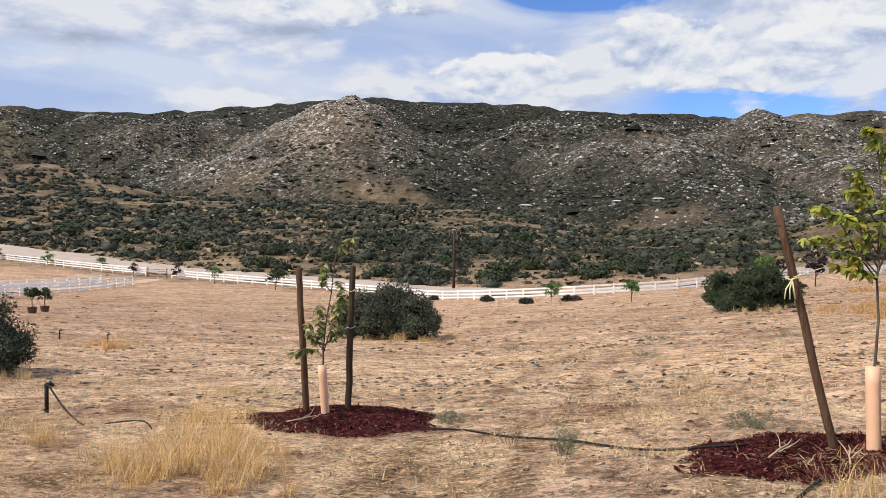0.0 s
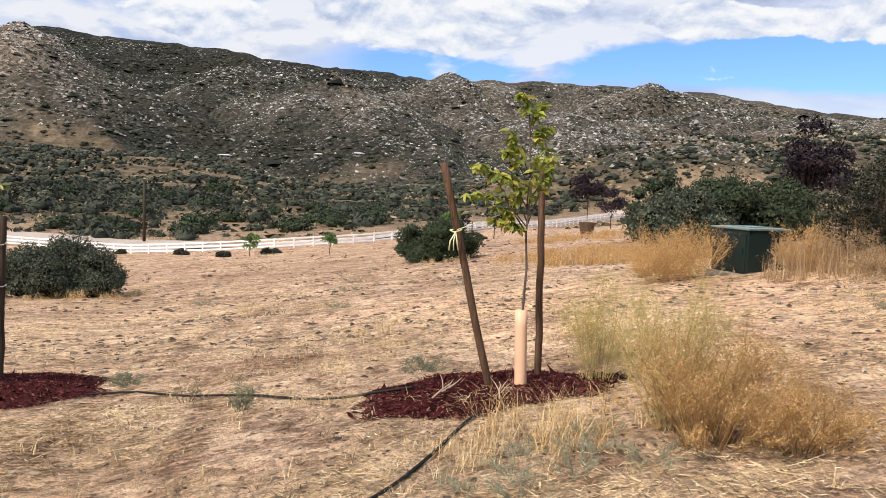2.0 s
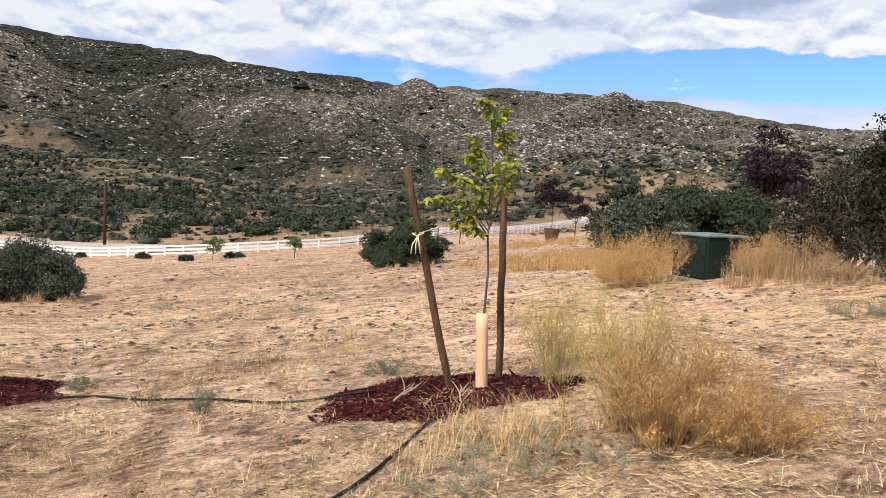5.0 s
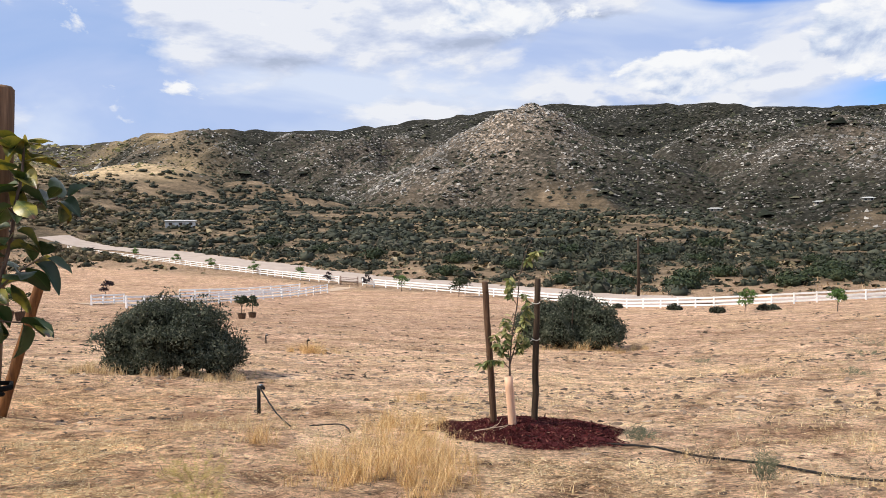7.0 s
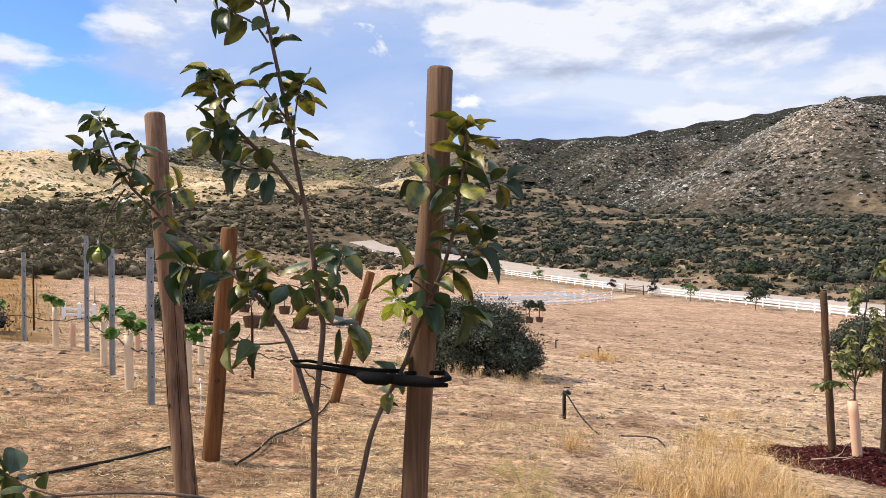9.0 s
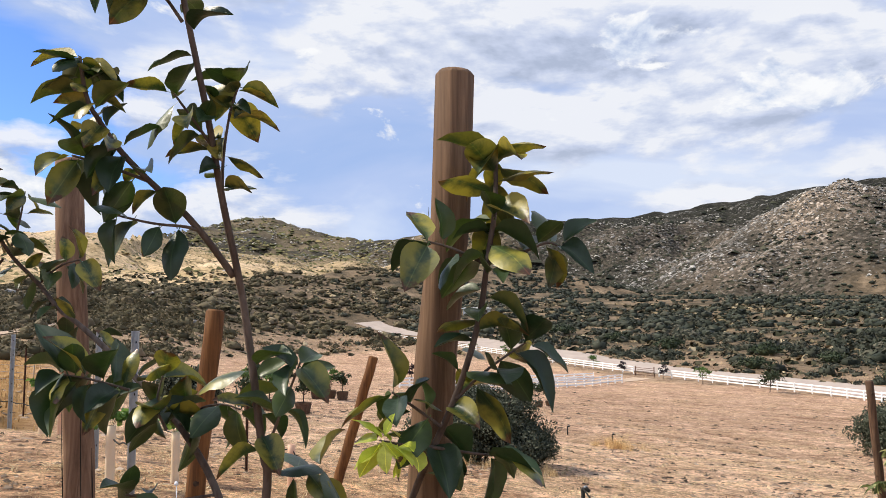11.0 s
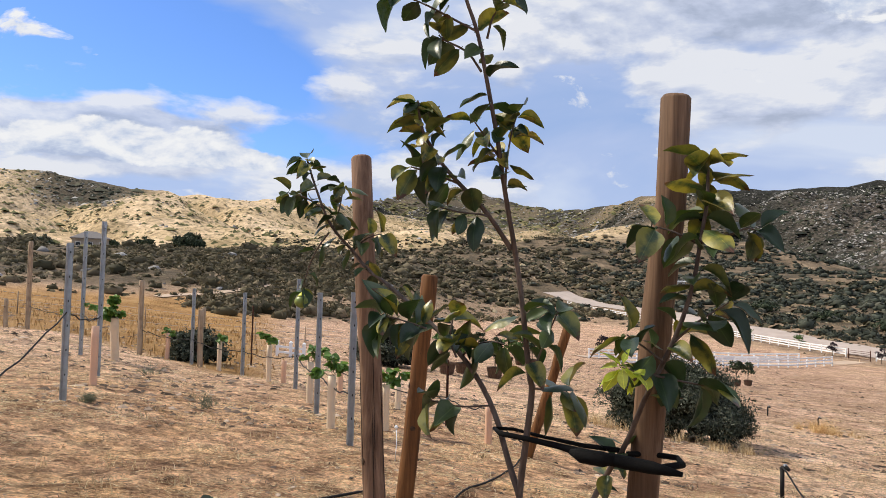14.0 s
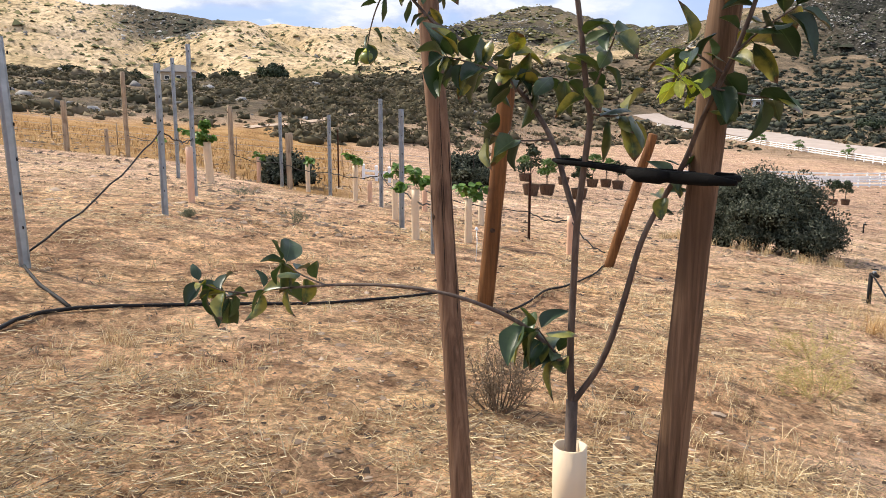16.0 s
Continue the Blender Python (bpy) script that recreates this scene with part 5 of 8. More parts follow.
# dark trees and shrubs round the utility cabinet
bush("green_thicket", 26.0, 28.2, 7.6, 4.0, 4.0, GREENSCRUB, 0.075, 800, "dense dark green thicket behind the utility cabinet", 101)
bush("green_thicket", 21.4, 26.4, 4.4, 3.2, 3.2, OAKLEAF, 0.07, 700, "grey-green shrubby thicket beside golden weeds", 102)
bush("green_thicket", 27.6, 36.6, 3.6, 2.8, 4.3, GREENSCRUB, 0.08, 330, "light green airy shrub beside the thicket", 103)
def scrub_oak(name, x, y, wide, high, mat, leaves, leaf, label, seed, stems=9, wood=None, bare=0.25, lean=(0.0, 0.0)):
    """A many-stemmed oak: stems fork three times, and leaves cluster round the outer twigs."""
    rng = np.random.default_rng(seed)
    b = holder(name, (x, y, height(x, y)), label, "tree")
    big, fine, ends = [], [], []

    def fork(p, d, length, r, level):
        bend = Vector(rng.normal(0, 0.16, 3)) * length
        mid = p + d * (length * 0.5) + bend
        tip = p + d * length + bend * 0.6
        tip.z = max(tip.z, 0.12)
        (big if level < 2 else fine).append(([p, mid, tip], [r, r * 0.78, r * 0.55]))
        if level >= 2:
            ends.append((mid.lerp(tip, 0.6), level))
        if level == 4:
            return
        for k in range(int(rng.integers(2, 4)) + (level == 0)):
            turn = Vector(rng.normal(0, 0.55 + 0.1 * level, 3)) * Vector((1, 1, 0.7)).length * 0.6
            fork(mid.lerp(tip, rng.uniform(0.2, 1.0)), (d + turn + Vector((0, 0, 0.10))).normalized(), length * rng.uniform(0.55, 0.8), r * 0.55, level + 1)

    for k in range(stems):
        a = 6.283 * k / stems + rng.uniform(-0.3, 0.3)
        q = rng.uniform(0.1, 1.0)
        d = Vector((math.cos(a) * q * wide * 0.5 + lean[0], math.sin(a) * q * wide * 0.5 + lean[1], high * (0.95 - 0.5 * q)))
        fork(Vector((0.12 * math.cos(a), 0.12 * math.sin(a), -0.1)), d.normalized(), d.length * 0.46, 0.055, 0)
    part("woody_stem", join_tubes("woody_stem", big, wood or DARKWOOD, 6), b)
    part("twig_tangle", join_tubes("twig_tangle", fine, wood or GREYTWIG, 3), b)
    P = np.array([e[0][:] for e in ends])
    P = P[rng.random(len(P)) > bare]
    c = P[rng.integers(0, len(P), leaves)] + rng.normal(0, 0.14, (leaves, 3)) * [1, 1, 0.8]
    c[:, 2] = np.maximum(c[:, 2], 0.03)
    u, w = rng.normal(size=(leaves, 3)), rng.normal(size=(leaves, 3))
    u /= np.linalg.norm(u, axis=1)[:, None]
    w = np.cross(u, w)
    w /= np.linalg.norm(w, axis=1)[:, None]
    sz = leaf * rng.uniform(0.6, 1.4, leaves)[:, None]
    V = np.stack([c - u * sz, c + w * sz * 0.5, c + u * sz, c - w * sz * 0.5], 1).reshape(-1, 3)
    part("crown", mesh_np("crown", V, np.arange(4 * leaves).reshape(-1, 4), mat), b)
    return b


DUSKLEAF = leaf_mat("dusky_oak_leaves", [(0.0, (0.010, 0.012, 0.008)), (0.5, (0.023, 0.027, 0.017)), (0.85, (0.046, 0.048, 0.031)), (1.0, (0.085, 0.078, 0.056))], 0.8, 0.08, 0.05)
scrub_oak("twiggy_grey_shrub", 14.3, 11.4, 1.7, 2.5, DUSKLEAF, 12000, 0.032, "grey twiggy half-bare shrub beside the utility cabinet", 104, 12, GREYTWIG, 0.5)
scrub_oak("dark_oak_tree", 15.3, 10.0, 2.3, 3.7, DUSKLEAF, 38000, 0.044, "big dark spreading evergreen oak at the field edge", 105, 12, None, 0.2)
scrub_oak("dark_oak_tree", 15.2, 8.0, 3.2, 4.3, DUSKLEAF, 44000, 0.046, "dark tall evergreen oak beyond dry weeds", 106, 13, None, 0.15)
scrub_oak("dark_oak_tree", 18.2, 9.4, 3.6, 4.8, DARKOAK, 26000, 0.05, "dark evergreen oak standing behind other trees", 109, 11, None, 0.1)
scrub_oak("twiggy_grey_shrub", 13.8, 9.6, 1.9, 1.6, DUSKLEAF, 7000, 0.03, "dark leaning twiggy shrub under the oak", 107, 11, GREYTWIG, 0.4)
scrub_oak("twiggy_grey_shrub", 13.5, 7.7, 2.8, 1.8, DARKOAK, 8000, 0.03, "dark tangled shrub beneath the tall tree", 108, 11, GREYTWIG, 0.3)


# ---- dry grasses and litter ----
def blades(at, high, width, bend, rng, lean=None):
    """Arrays of grass blades: each a bent ribbon of two segments (two quads as triangles)."""
    n = len(at)
    a = rng.uniform(0, 6.283, n)
    d = np.stack([np.cos(a), np.sin(a), np.zeros(n)], -1)
    s = np.stack([-np.sin(a), np.cos(a), np.zeros(n)], -1) * (width * rng.uniform(0.6, 1.3, n))[:, None]
    h = high * rng.uniform(0.55, 1.15, n) if np.isscalar(high) else high
    b = bend * rng.uniform(0.3, 1.5, n) * h
    up = np.array([0, 0, 1.0])
    p1 = at + d * (b * 0.3)[:, None] + up * (h * 0.55)[:, None]
    p2 = at + d * b[:, None] + up * h[:, None]
    V = np.stack([at - s, at + s, p1 - s * 0.7, p1 + s * 0.7, p2], 1).reshape(-1, 3)
    t = np.array([[0, 1, 3], [0, 3, 2], [2, 3, 4]])
    T = (t[None] + (np.arange(n) * 5)[:, None, None]).reshape(-1, 3)
    return V, T, p2


def seeds(at, size, rng, each=1):
    n = len(at) * each
    c = np.repeat(at, each, 0) + rng.normal(0, size * 2.0, (n, 3)) * [0.7, 0.7, 1]
    a, b = rng.normal(size=(n, 3)), rng.normal(size=(n, 3))
    a /= np.linalg.norm(a, axis=1)[:, None]
    b /= np.linalg.norm(b, axis=1)[:, None]
    s = size * rng.uniform(0.6, 1.4, n)[:, None]
    V = np.stack([c - a * s, c + b * s * 0.6, c + a * s], 1).reshape(-1, 3)
    return V, np.arange(3 * n).reshape(n, 3)


def ground_at(x, y):
    return np.stack([x, y, land(x, y)], -1)


def round_spot(n, x, y, rx, ry, rng):
    a, q = rng.uniform(0, 6.283, n), np.sqrt(rng.random(n))
    return ground_at(x + np.cos(a) * q * rx, y + np.sin(a) * q * ry)


def grass_patch(name, x, y, rx, ry, high, n, mat, label, seed, bend=0.45, width=0.004, head=0.012, each=2, category="dry grass"):
    rng = np.random.default_rng(seed)
    seat = round_spot(max(3, n // 24), x, y, rx, ry, rng)
    at = seat[rng.integers(0, len(seat), n)] + rng.normal(0, 0.022 + 0.04 * min(rx, ry), (n, 3)) * [1, 1, 0]
    at = ground_at(at[:, 0], at[:, 1])
    q = np.hypot((at[:, 0] - x) / rx, (at[:, 1] - y) / ry)
    h = high * rng.uniform(0.25, 1.0, n) ** 1.3 * 1.1 * np.maximum(0.3, 1 - 0.55 * q)
    V, T, tips = blades(at, h, width, bend, rng)
    parts = [(V, T)]
    if head:
        parts.append(seeds(tips, head, rng, each))
        parts.append(seeds(tips - [0, 0, high * 0.12], head, rng, each))
    v, t = merge(*parts)
    return tagged(new(name, mesh_np(name, v, t, mat)), label, category, kind="stuff")


def weed_bush(name, x, y, wide, high, stems, mat, label, seed, leaf=0.012, twig=7, stemmat=None, tilt=0.5):
    """A dry branching weed: forked stems with fine seed heads."""
    rng = np.random.default_rng(seed)
    b = holder(name, (x, y, height(x, y)), label, "weed")
    tubes, ends = [], []
    for k in range(stems):
        a, q = rng.uniform(0, 6.283), math.sqrt(rng.random())
        h = high * rng.uniform(0.35, 1.0) * (1 - 0.35 * q)
        foot = Vector((math.cos(a) * q * wide * 0.16, math.sin(a) * q * wide * 0.16, -0.02))
        tip = Vector((math.cos(a) * q * wide * tilt, math.sin(a) * q * wide * tilt, h))
        mid = foot.lerp(tip, 0.5) + Vector((rng.normal(0, 0.03), rng.normal(0, 0.03), h * 0.08))
        tubes.append(([foot, mid, tip], [0.0035, 0.0025, 0.001]))
        for j in range(twig):
            u = rng.uniform(0.3, 1.0)
            p = foot.lerp(mid, u * 2) if u < 0.5 else mid.lerp(tip, u * 2 - 1)
            d = Vector((rng.normal(0, 1), rng.normal(0, 1), rng.uniform(0.4, 1.6))).normalized() * h * rng.uniform(0.12, 0.36)
            tubes.append(([p, p + d], [0.0016, 0.0008]))
            for m in range(4):
                ends.append(p + d * rng.uniform(0.35, 1.05))
    part("branching_stem", join_tubes("branching_stem", tubes, stemmat or mat, 3), b)
    e = np.array([v[:] for v in ends])
    v, t = seeds(e, leaf, rng, 3)
    v[:, 2] = np.maximum(v[:, 2], 0.0)
    part("seed_spray", mesh_np("seed_spray", v, t, mat), b)
    return b


# golden weeds of the field's edge
weed_bush("golden_weed", 3.40, 3.72, 1.15, 0.86, 95, GOLDGRASS, "broad feathery golden dry weed on the field", 201, 0.0085, 20, None, 0.56)
weed_bush("golden_weed", 3.50, 4.15, 0.95, 1.18, 62, YELLOWWEED, "tall wispy straw-yellow weed in seed", 202, 0.0075, 18, None, 0.48)
weed_bush("yellow_weed", 3.95, 5.75, 0.75, 1.08, 46, YELLOWWEED, "slender yellow-green weed beside the mulch bed", 203, 0.0080, 18)
weed_bush("golden_weed", 3.72, 3.32, 1.0, 0.50, 80, GOLDGRASS, "low golden dry weed in a clump", 204, 0.0080, 14)
for i, (x, y, w, h, m) in enumerate([(11.3, 14.8, 1.8, 0.9, GOLDGRASS), (12.3, 16.4, 2.2, 1.6, GOLDGRASS), (13.4, 17.4, 2.2, 1.2, GOLDGRASS), (15.4, 18.8, 2.6, 1.2, GOLDGRASS),
                                      (13.6, 11.6, 1.8, 1.2, DRYREED), (12.8, 10.3, 1.3, 0.55, DRYREED), (12.8, 7.6, 1.6, 0.4, DRYREED), (13.55, 12.95, 1.1, 0.85, DRYREED), (12.2, 14.6, 2.0, 1.5, GOLDGRASS), (13.1, 12.3, 1.5, 1.25, GOLDGRASS), (11.6, 14.6, 1.8, 1.0, GOLDGRASS), (13.7, 13.0, 0.8, 0.5, DRYREED)]):
    tagged(weed_bush("golden_weed", x, y, w, h, 72, m, "bushy golden dry weed clump beside the utility cabinet", 210 + i, 0.016, 12), group="golden weed clumps")
grass_patch("dry_reeds", 12.8, 9.1, 1.5, 1.3, 0.42, 700, DRYREED, "tall tan dry grass below the dark trees", 230, 0.35, 0.004, 0.016)
grass_patch("dry_reeds", 12.9, 11.7, 1.0, 1.0, 1.15, 1200, DRYREED, "tall tan dry grass beside the utility cabinet", 229, 0.35, 0.004, 0.016)
grass_patch("golden_grass", 20.5, 31.5, 5.5, 4.0, 0.5, 3000, GOLDGRASS, "low band of golden dry grass before the thicket", 231, 0.5, 0.012, 0.035)
grass_patch("golden_grass", 31, 46, 7, 4, 0.45, 2000, GOLDGRASS, "golden dry grass round the potted tree", 232, 0.5, 0.018, 0.05)
grass_patch("golden_grass", 16.8, 25.5, 2.6, 2.4, 0.6, 1300, GOLDGRASS, "golden dry grass at the edge of the field", 233, 0.5, 0.012, 0.035)

WHEAT = leaf_mat("golden_wheat_grass", [(0.0, (0.36, 0.20, 0.08)), (0.4, (0.60, 0.39, 0.17)), (0.8, (0.78, 0.55, 0.28)), (1.0, (0.88, 0.70, 0.42))], 0.75, 0.2, 0.25)
# tufts on the field: place, spread, height, blades
TUFTS = [(-3.0, 10.3, 0.55, 0.5, 190), (-2.5, 7.1, 0.6, 0.5, 300), (-3.6, 13.8, 0.8, 0.4, 220), (-4.2, 8.3, 0.28, 0.5, 220), (2.7, 9.1, 0.7, 0.3, 220), (3.8, 11.8, 0.5, 0.3, 160), (2.96, 21.7, 0.7, 0.3, 220), (-12.0, 28.6, 1.1, 0.6, 900), (-3.2, 10.6, 0.5, 0.55, 260), (-2.0, 6.9, 0.7, 0.42, 420), (-2.6, 6.3, 0.4, 0.4, 200), (3.0, 4.6, 0.6, 0.34, 230), (2.3, 4.3, 0.7, 0.22, 190), (2.6, 5.0, 0.35, 0.40, 110), (3.6, 4.9, 0.5, 0.45, 150), (-4.8, 1.25, 0.30, 0.16, 160)]
TUFTS += [(-5.5, 1.3, 0.22, 0.24, 100), (-5.1, 1.0, 0.25, 0.12, 90), (1.6, 6.9, 0.8, 0.2, 240), (-5.0, 9.5, 1.1, 0.3, 420), (-3.9, 4.6, 0.7, 0.22, 260), (-2.9, 3.9, 0.8, 0.18, 300), (-6.2, 7.4, 1.0, 0.22, 260), (-1.6, 34.0, 1.9, 0.55, 420), (-9.6, 16.0, 1.8, 0.3, 300), (14.6, 36.2, 1.6, 0.35, 260), (-3.2, 3.0, 0.5, 0.2, 220), (-2.3, 3.2, 0.6, 0.2, 240), (-3.4, 2.0, 0.5, 0.14, 160), (5.4, 7.6, 0.6, 0.25, 180), (7.0, 11.0, 0.9, 0.22, 200), (0.4, 5.6, 0.8, 0.14, 160), (-0.6, 5.4, 0.6, 0.16, 140)]
TUFTS += [(-2.6, 9.0, 0.5, 0.5, 320), (-2.9, 9.8, 0.5, 0.55, 300), (-2.3, 8.2, 0.5, 0.5, 340), (-2.9, 8.0, 0.5, 0.42, 260), (-1.9, 7.7, 0.4, 0.45, 240), (-3.3, 8.8, 0.5, 0.35, 220), (3.4, 10.2, 0.6, 0.22, 150), (4.2, 13.2, 0.8, 0.25, 160), (-2.15, 6.7, 0.5, 0.62, 420), (-1.75, 7.2, 0.4, 0.5, 300), (-2.7, 6.9, 0.45, 0.45, 260), (-1.5, 6.2, 0.35, 0.45, 240), (-3.3, 7.4, 0.5, 0.35, 220), (2.35, 4.6, 0.35, 0.34, 200), (2.75, 4.35, 0.4, 0.40, 240)]
for i, (x, y, r, h, n) in enumerate(TUFTS):
    grass_patch("dry_grass_tuft", x, y, r, r * 0.8, h, n, WHEAT if h >= 0.4 else STRAW, "tuft of dry straw-yellow grass on bare soil", 240 + i, 1.15, 0.0015 + 0.00012 * math.hypot(x, y), 0.0036 + 0.0003 * math.hypot(x, y), 2)
for i, (x, y, r, h) in enumerate([(1.15, 7.3, 0.16, 0.34), (-3.6, 5.9, 0.4, 0.35), (-3.15, 5.1, 0.35, 0.28), (3.2, 8.0, 0.35, 0.2), (-12.3, 5.75, 0.3, 0.28), (-17.7, 7.1, 0.4, 0.3), (-12.5, 4.05, 0.12, 0.14), (8.8, 6.6, 0.5, 0.2), (0.2, 10.4, 0.3, 0.15),
                                   (2.5, 27, 0.6, 0.2), (6.8, 25, 0.8, 0.2), (8.5, 30, 1.0, 0.25), (5, 19, 0.5, 0.15), (9.6, 22, 0.8, 0.2)]):
    tagged(weed_bush("green_weed", x, y, r * 2, h, 26, YELLOWWEED if i in (1, 2) else GREYWEED, "small grey-green weed growing in bare soil", 280 + i, 0.012 if h < 0.26 else 0.009, 6), group="small green weeds")
weed_bush("dry_twiggy_weed", 0.74, 8.45, 0.28, 0.34, 14, TWIGGY, "sparse dry brown weed beside the pipe", 298, 0.006, 5)
weed_bush("dry_twiggy_weed", -3.6, 2.7, 0.5, 0.42, 40, TWIGGY, "dry brown twiggy weed behind the stakes", 299, 0.008, 8)

for i, (x, y, r, h) in enumerate([(2.25, 3.95, 0.22, 0.14), (2.55, 3.75, 0.25, 0.16), (2.75, 4.05, 0.2, 0.14), (2.45, 4.25, 0.2, 0.12), (2.9, 3.6, 0.22, 0.15), (2.1, 3.55, 0.24, 0.13), (3.05, 4.35, 0.18, 0.14), (1.95, 3.9, 0.2, 0.10)]):
    tagged(weed_bush("grey_weed", x, y, r * 1.5, h, 15, PALEWEED, "pale grey-green low weed among dry straw", 320 + i, 0.006, 8, None, 0.8), group="pale low weeds")
for i, (x, y, rx, ry) in enumerate([(-10.9, 15.9, 2.0, 0.5), (-9.15, 16.9, 0.5, 0.9), (-12.7, 16.7, 0.5, 0.9), (-2.5, 34.3, 2.4, 0.5), (0.4, 35.6, 0.6, 1.2), (15.0, 36.3, 2.2, 0.5)]):
    grass_patch("dry_grass_skirt", x, y, rx, ry, 0.4, 420, STRAW, "dry grass skirting the foot of a rounded bush", 340 + i, 0.5, 0.006, 0.012, 1)

# straw lying on the soil
rng = np.random.default_rng(31)


def litter(n, az0, az1, r0, r1, length, width, mat, name, label, lift=0.010, clump=0.45):
    az = rng.uniform(az0, az1, n)
    r = r0 * (r1 / r0) ** rng.random(n)
    x, y = -np.sin(np.radians(az)) * r, np.cos(np.radians(az)) * r
    ok = rng.random(n) < np.clip(clump + 0.9 * fbm(x / 1.1, y / 1.1, 3, 301), 0.06, 1)
    x, y = x[ok], y[ok]
    n = len(x)
    p = ground_at(x, y) + [0, 0, lift]
    a = rng.uniform(0, 6.283, n)
    L = length * rng.lognormal(0, 0.5, n)
    d = np.stack([np.cos(a), np.sin(a), rng.normal(0.05, 0.14, n)], -1) * L[:, None] / 2
    s = np.stack([-np.sin(a), np.cos(a), np.zeros(n)], -1) * (width * np.sqrt(r[ok] / 4 + 0.4) * rng.uniform(0.6, 1.4, n))[:, None]
    V = np.stack([p - d, p + s, p + d + [0, 0, 0.01], p - s], 1).reshape(-1, 3)
    T = (np.array([[0, 1, 2], [0, 2, 3]])[None] + (np.arange(n) * 4)[:, None, None]).reshape(-1, 3)
    tagged(new(name, mesh_np(name, V, T, mat)), label, "straw", kind="stuff")


litter(150000, -62, 95, 1.4, 16, 0.046, 0.00075, STRAW, "straw_litter", "scattered dry straw lying over bare soil", clump=0.20)
litter(95000, 36, 95, 1.5, 15, 0.060, 0.0009, STRAW, "stubble_litter", "thick scatter of golden straw over brown soil by the vines", clump=0.25)
litter(26000, -62, 95, 12, 50, 0.16, 0.0035, STRAW, "far_straw_litter", "dry straw scattered over the sloping field", clump=0.35)
litter(42000, -62, 95, 1.5, 30, 0.07, 0.0018, TWIGGY, "twig_litter", "dark dead twigs and stalks on the soil", clump=0.25)

CLOD = leaf_mat("soil_clods", [(0.0, (0.05, 0.036, 0.027)), (0.4, (0.11, 0.080, 0.060)), (0.8, (0.26, 0.19, 0.14)), (1.0, (0.44, 0.34, 0.26))], 0.95, 0.1)
for name, n, r0, r1, s0, label in (("soil_clods", 15000, 1.5, 14, 0.0060, "crumbled soil clods and pebbles on the field"), ("far_soil_clods", 26000, 12, 85, 0.0095, "rough clods of dry soil over the sloping field")):
    az = rng.uniform(-62, 95, n)
    r = r0 * (r1 / r0) ** rng.random(n)
    x, y = -np.sin(np.radians(az)) * r, np.cos(np.radians(az)) * r
    ok = (rng.random(n) < np.clip(0.5 + 0.9 * fbm(x / 2.4, y / 2.4, 3, 303), 0.1, 1)) & (r < table(az, 1) * 0.97)
    x, y, r = x[ok], y[ok], r[ok]
    size = s0 * np.minimum(rng.lognormal(0, 0.55, len(r)), 2.4) * np.sqrt(np.minimum(r, 45))
    V, T = scatter(OCTA, ground_at(x, y), np.stack([size * 1.4, size, size * 0.5], -1), rng=rng, jitter=0.25)
    tagged(new(name, mesh_np(name, V, T, CLOD)), label, "soil clods", kind="stuff")


# small dry tufts and dead weeds dotted over the field
n = 5200
az = rng.uniform(-62, 92, n)
r = 2.2 * (60 / 2.2) ** rng.random(n)
x, y = -np.sin(np.radians(az)) * r, np.cos(np.radians(az)) * r
ok = rng.random(n) < np.clip(0.35 + 0.9 * fbm(x / 2.5, y / 2.5, 3, 401), 0.05, 1)
x, y, r = x[ok], y[ok], r[ok]
foot = np.repeat(ground_at(x, y), 9, 0)
foot[:, :2] += rng.normal(0, 0.035, (len(foot), 2)) * np.sqrt(np.repeat(r, 9) / 5)[:, None]
V, T, tips = blades(foot, np.repeat(rng.uniform(0.03, 0.11, len(r)), 9) * rng.uniform(0.6, 1.2, len(foot)), 0.0016 + 0.00025 * np.repeat(r, 9), 0.9, rng)
tagged(new("dry_field_tufts", mesh_np("dry_field_tufts", V, T, STRAW)), "small dry straw tufts dotted over the field", "dry grass", kind="stuff")
n = 900
az = rng.uniform(-62, 92, n)
r = 4 * (60 / 4) ** rng.random(n)
x, y = -np.sin(np.radians(az)) * r, np.cos(np.radians(az)) * r
foot = np.repeat(ground_at(x, y), 14, 0)
foot[:, :2] += rng.normal(0, 0.05, (len(foot), 2)) * np.sqrt(np.repeat(r, 14) / 5)[:, None]
V, T, tips = blades(foot, np.repeat(rng.uniform(0.015, 0.05, len(r)), 14) * rng.uniform(0.6, 1.2, len(foot)), 0.0012 + 0.0005 * np.repeat(r, 14), 2.4, rng)
tagged(new("dead_weeds", mesh_np("dead_weeds", V, T, TWIGGY)), "flattened brown dead weeds on bare soil", "dead weeds", kind="stuff")
litter(2400, -62, 95, 1.5, 9, 0.18, 0.0009, STRAW, "long_straw", "long bent dry stalks lying on the soil", clump=0.05)


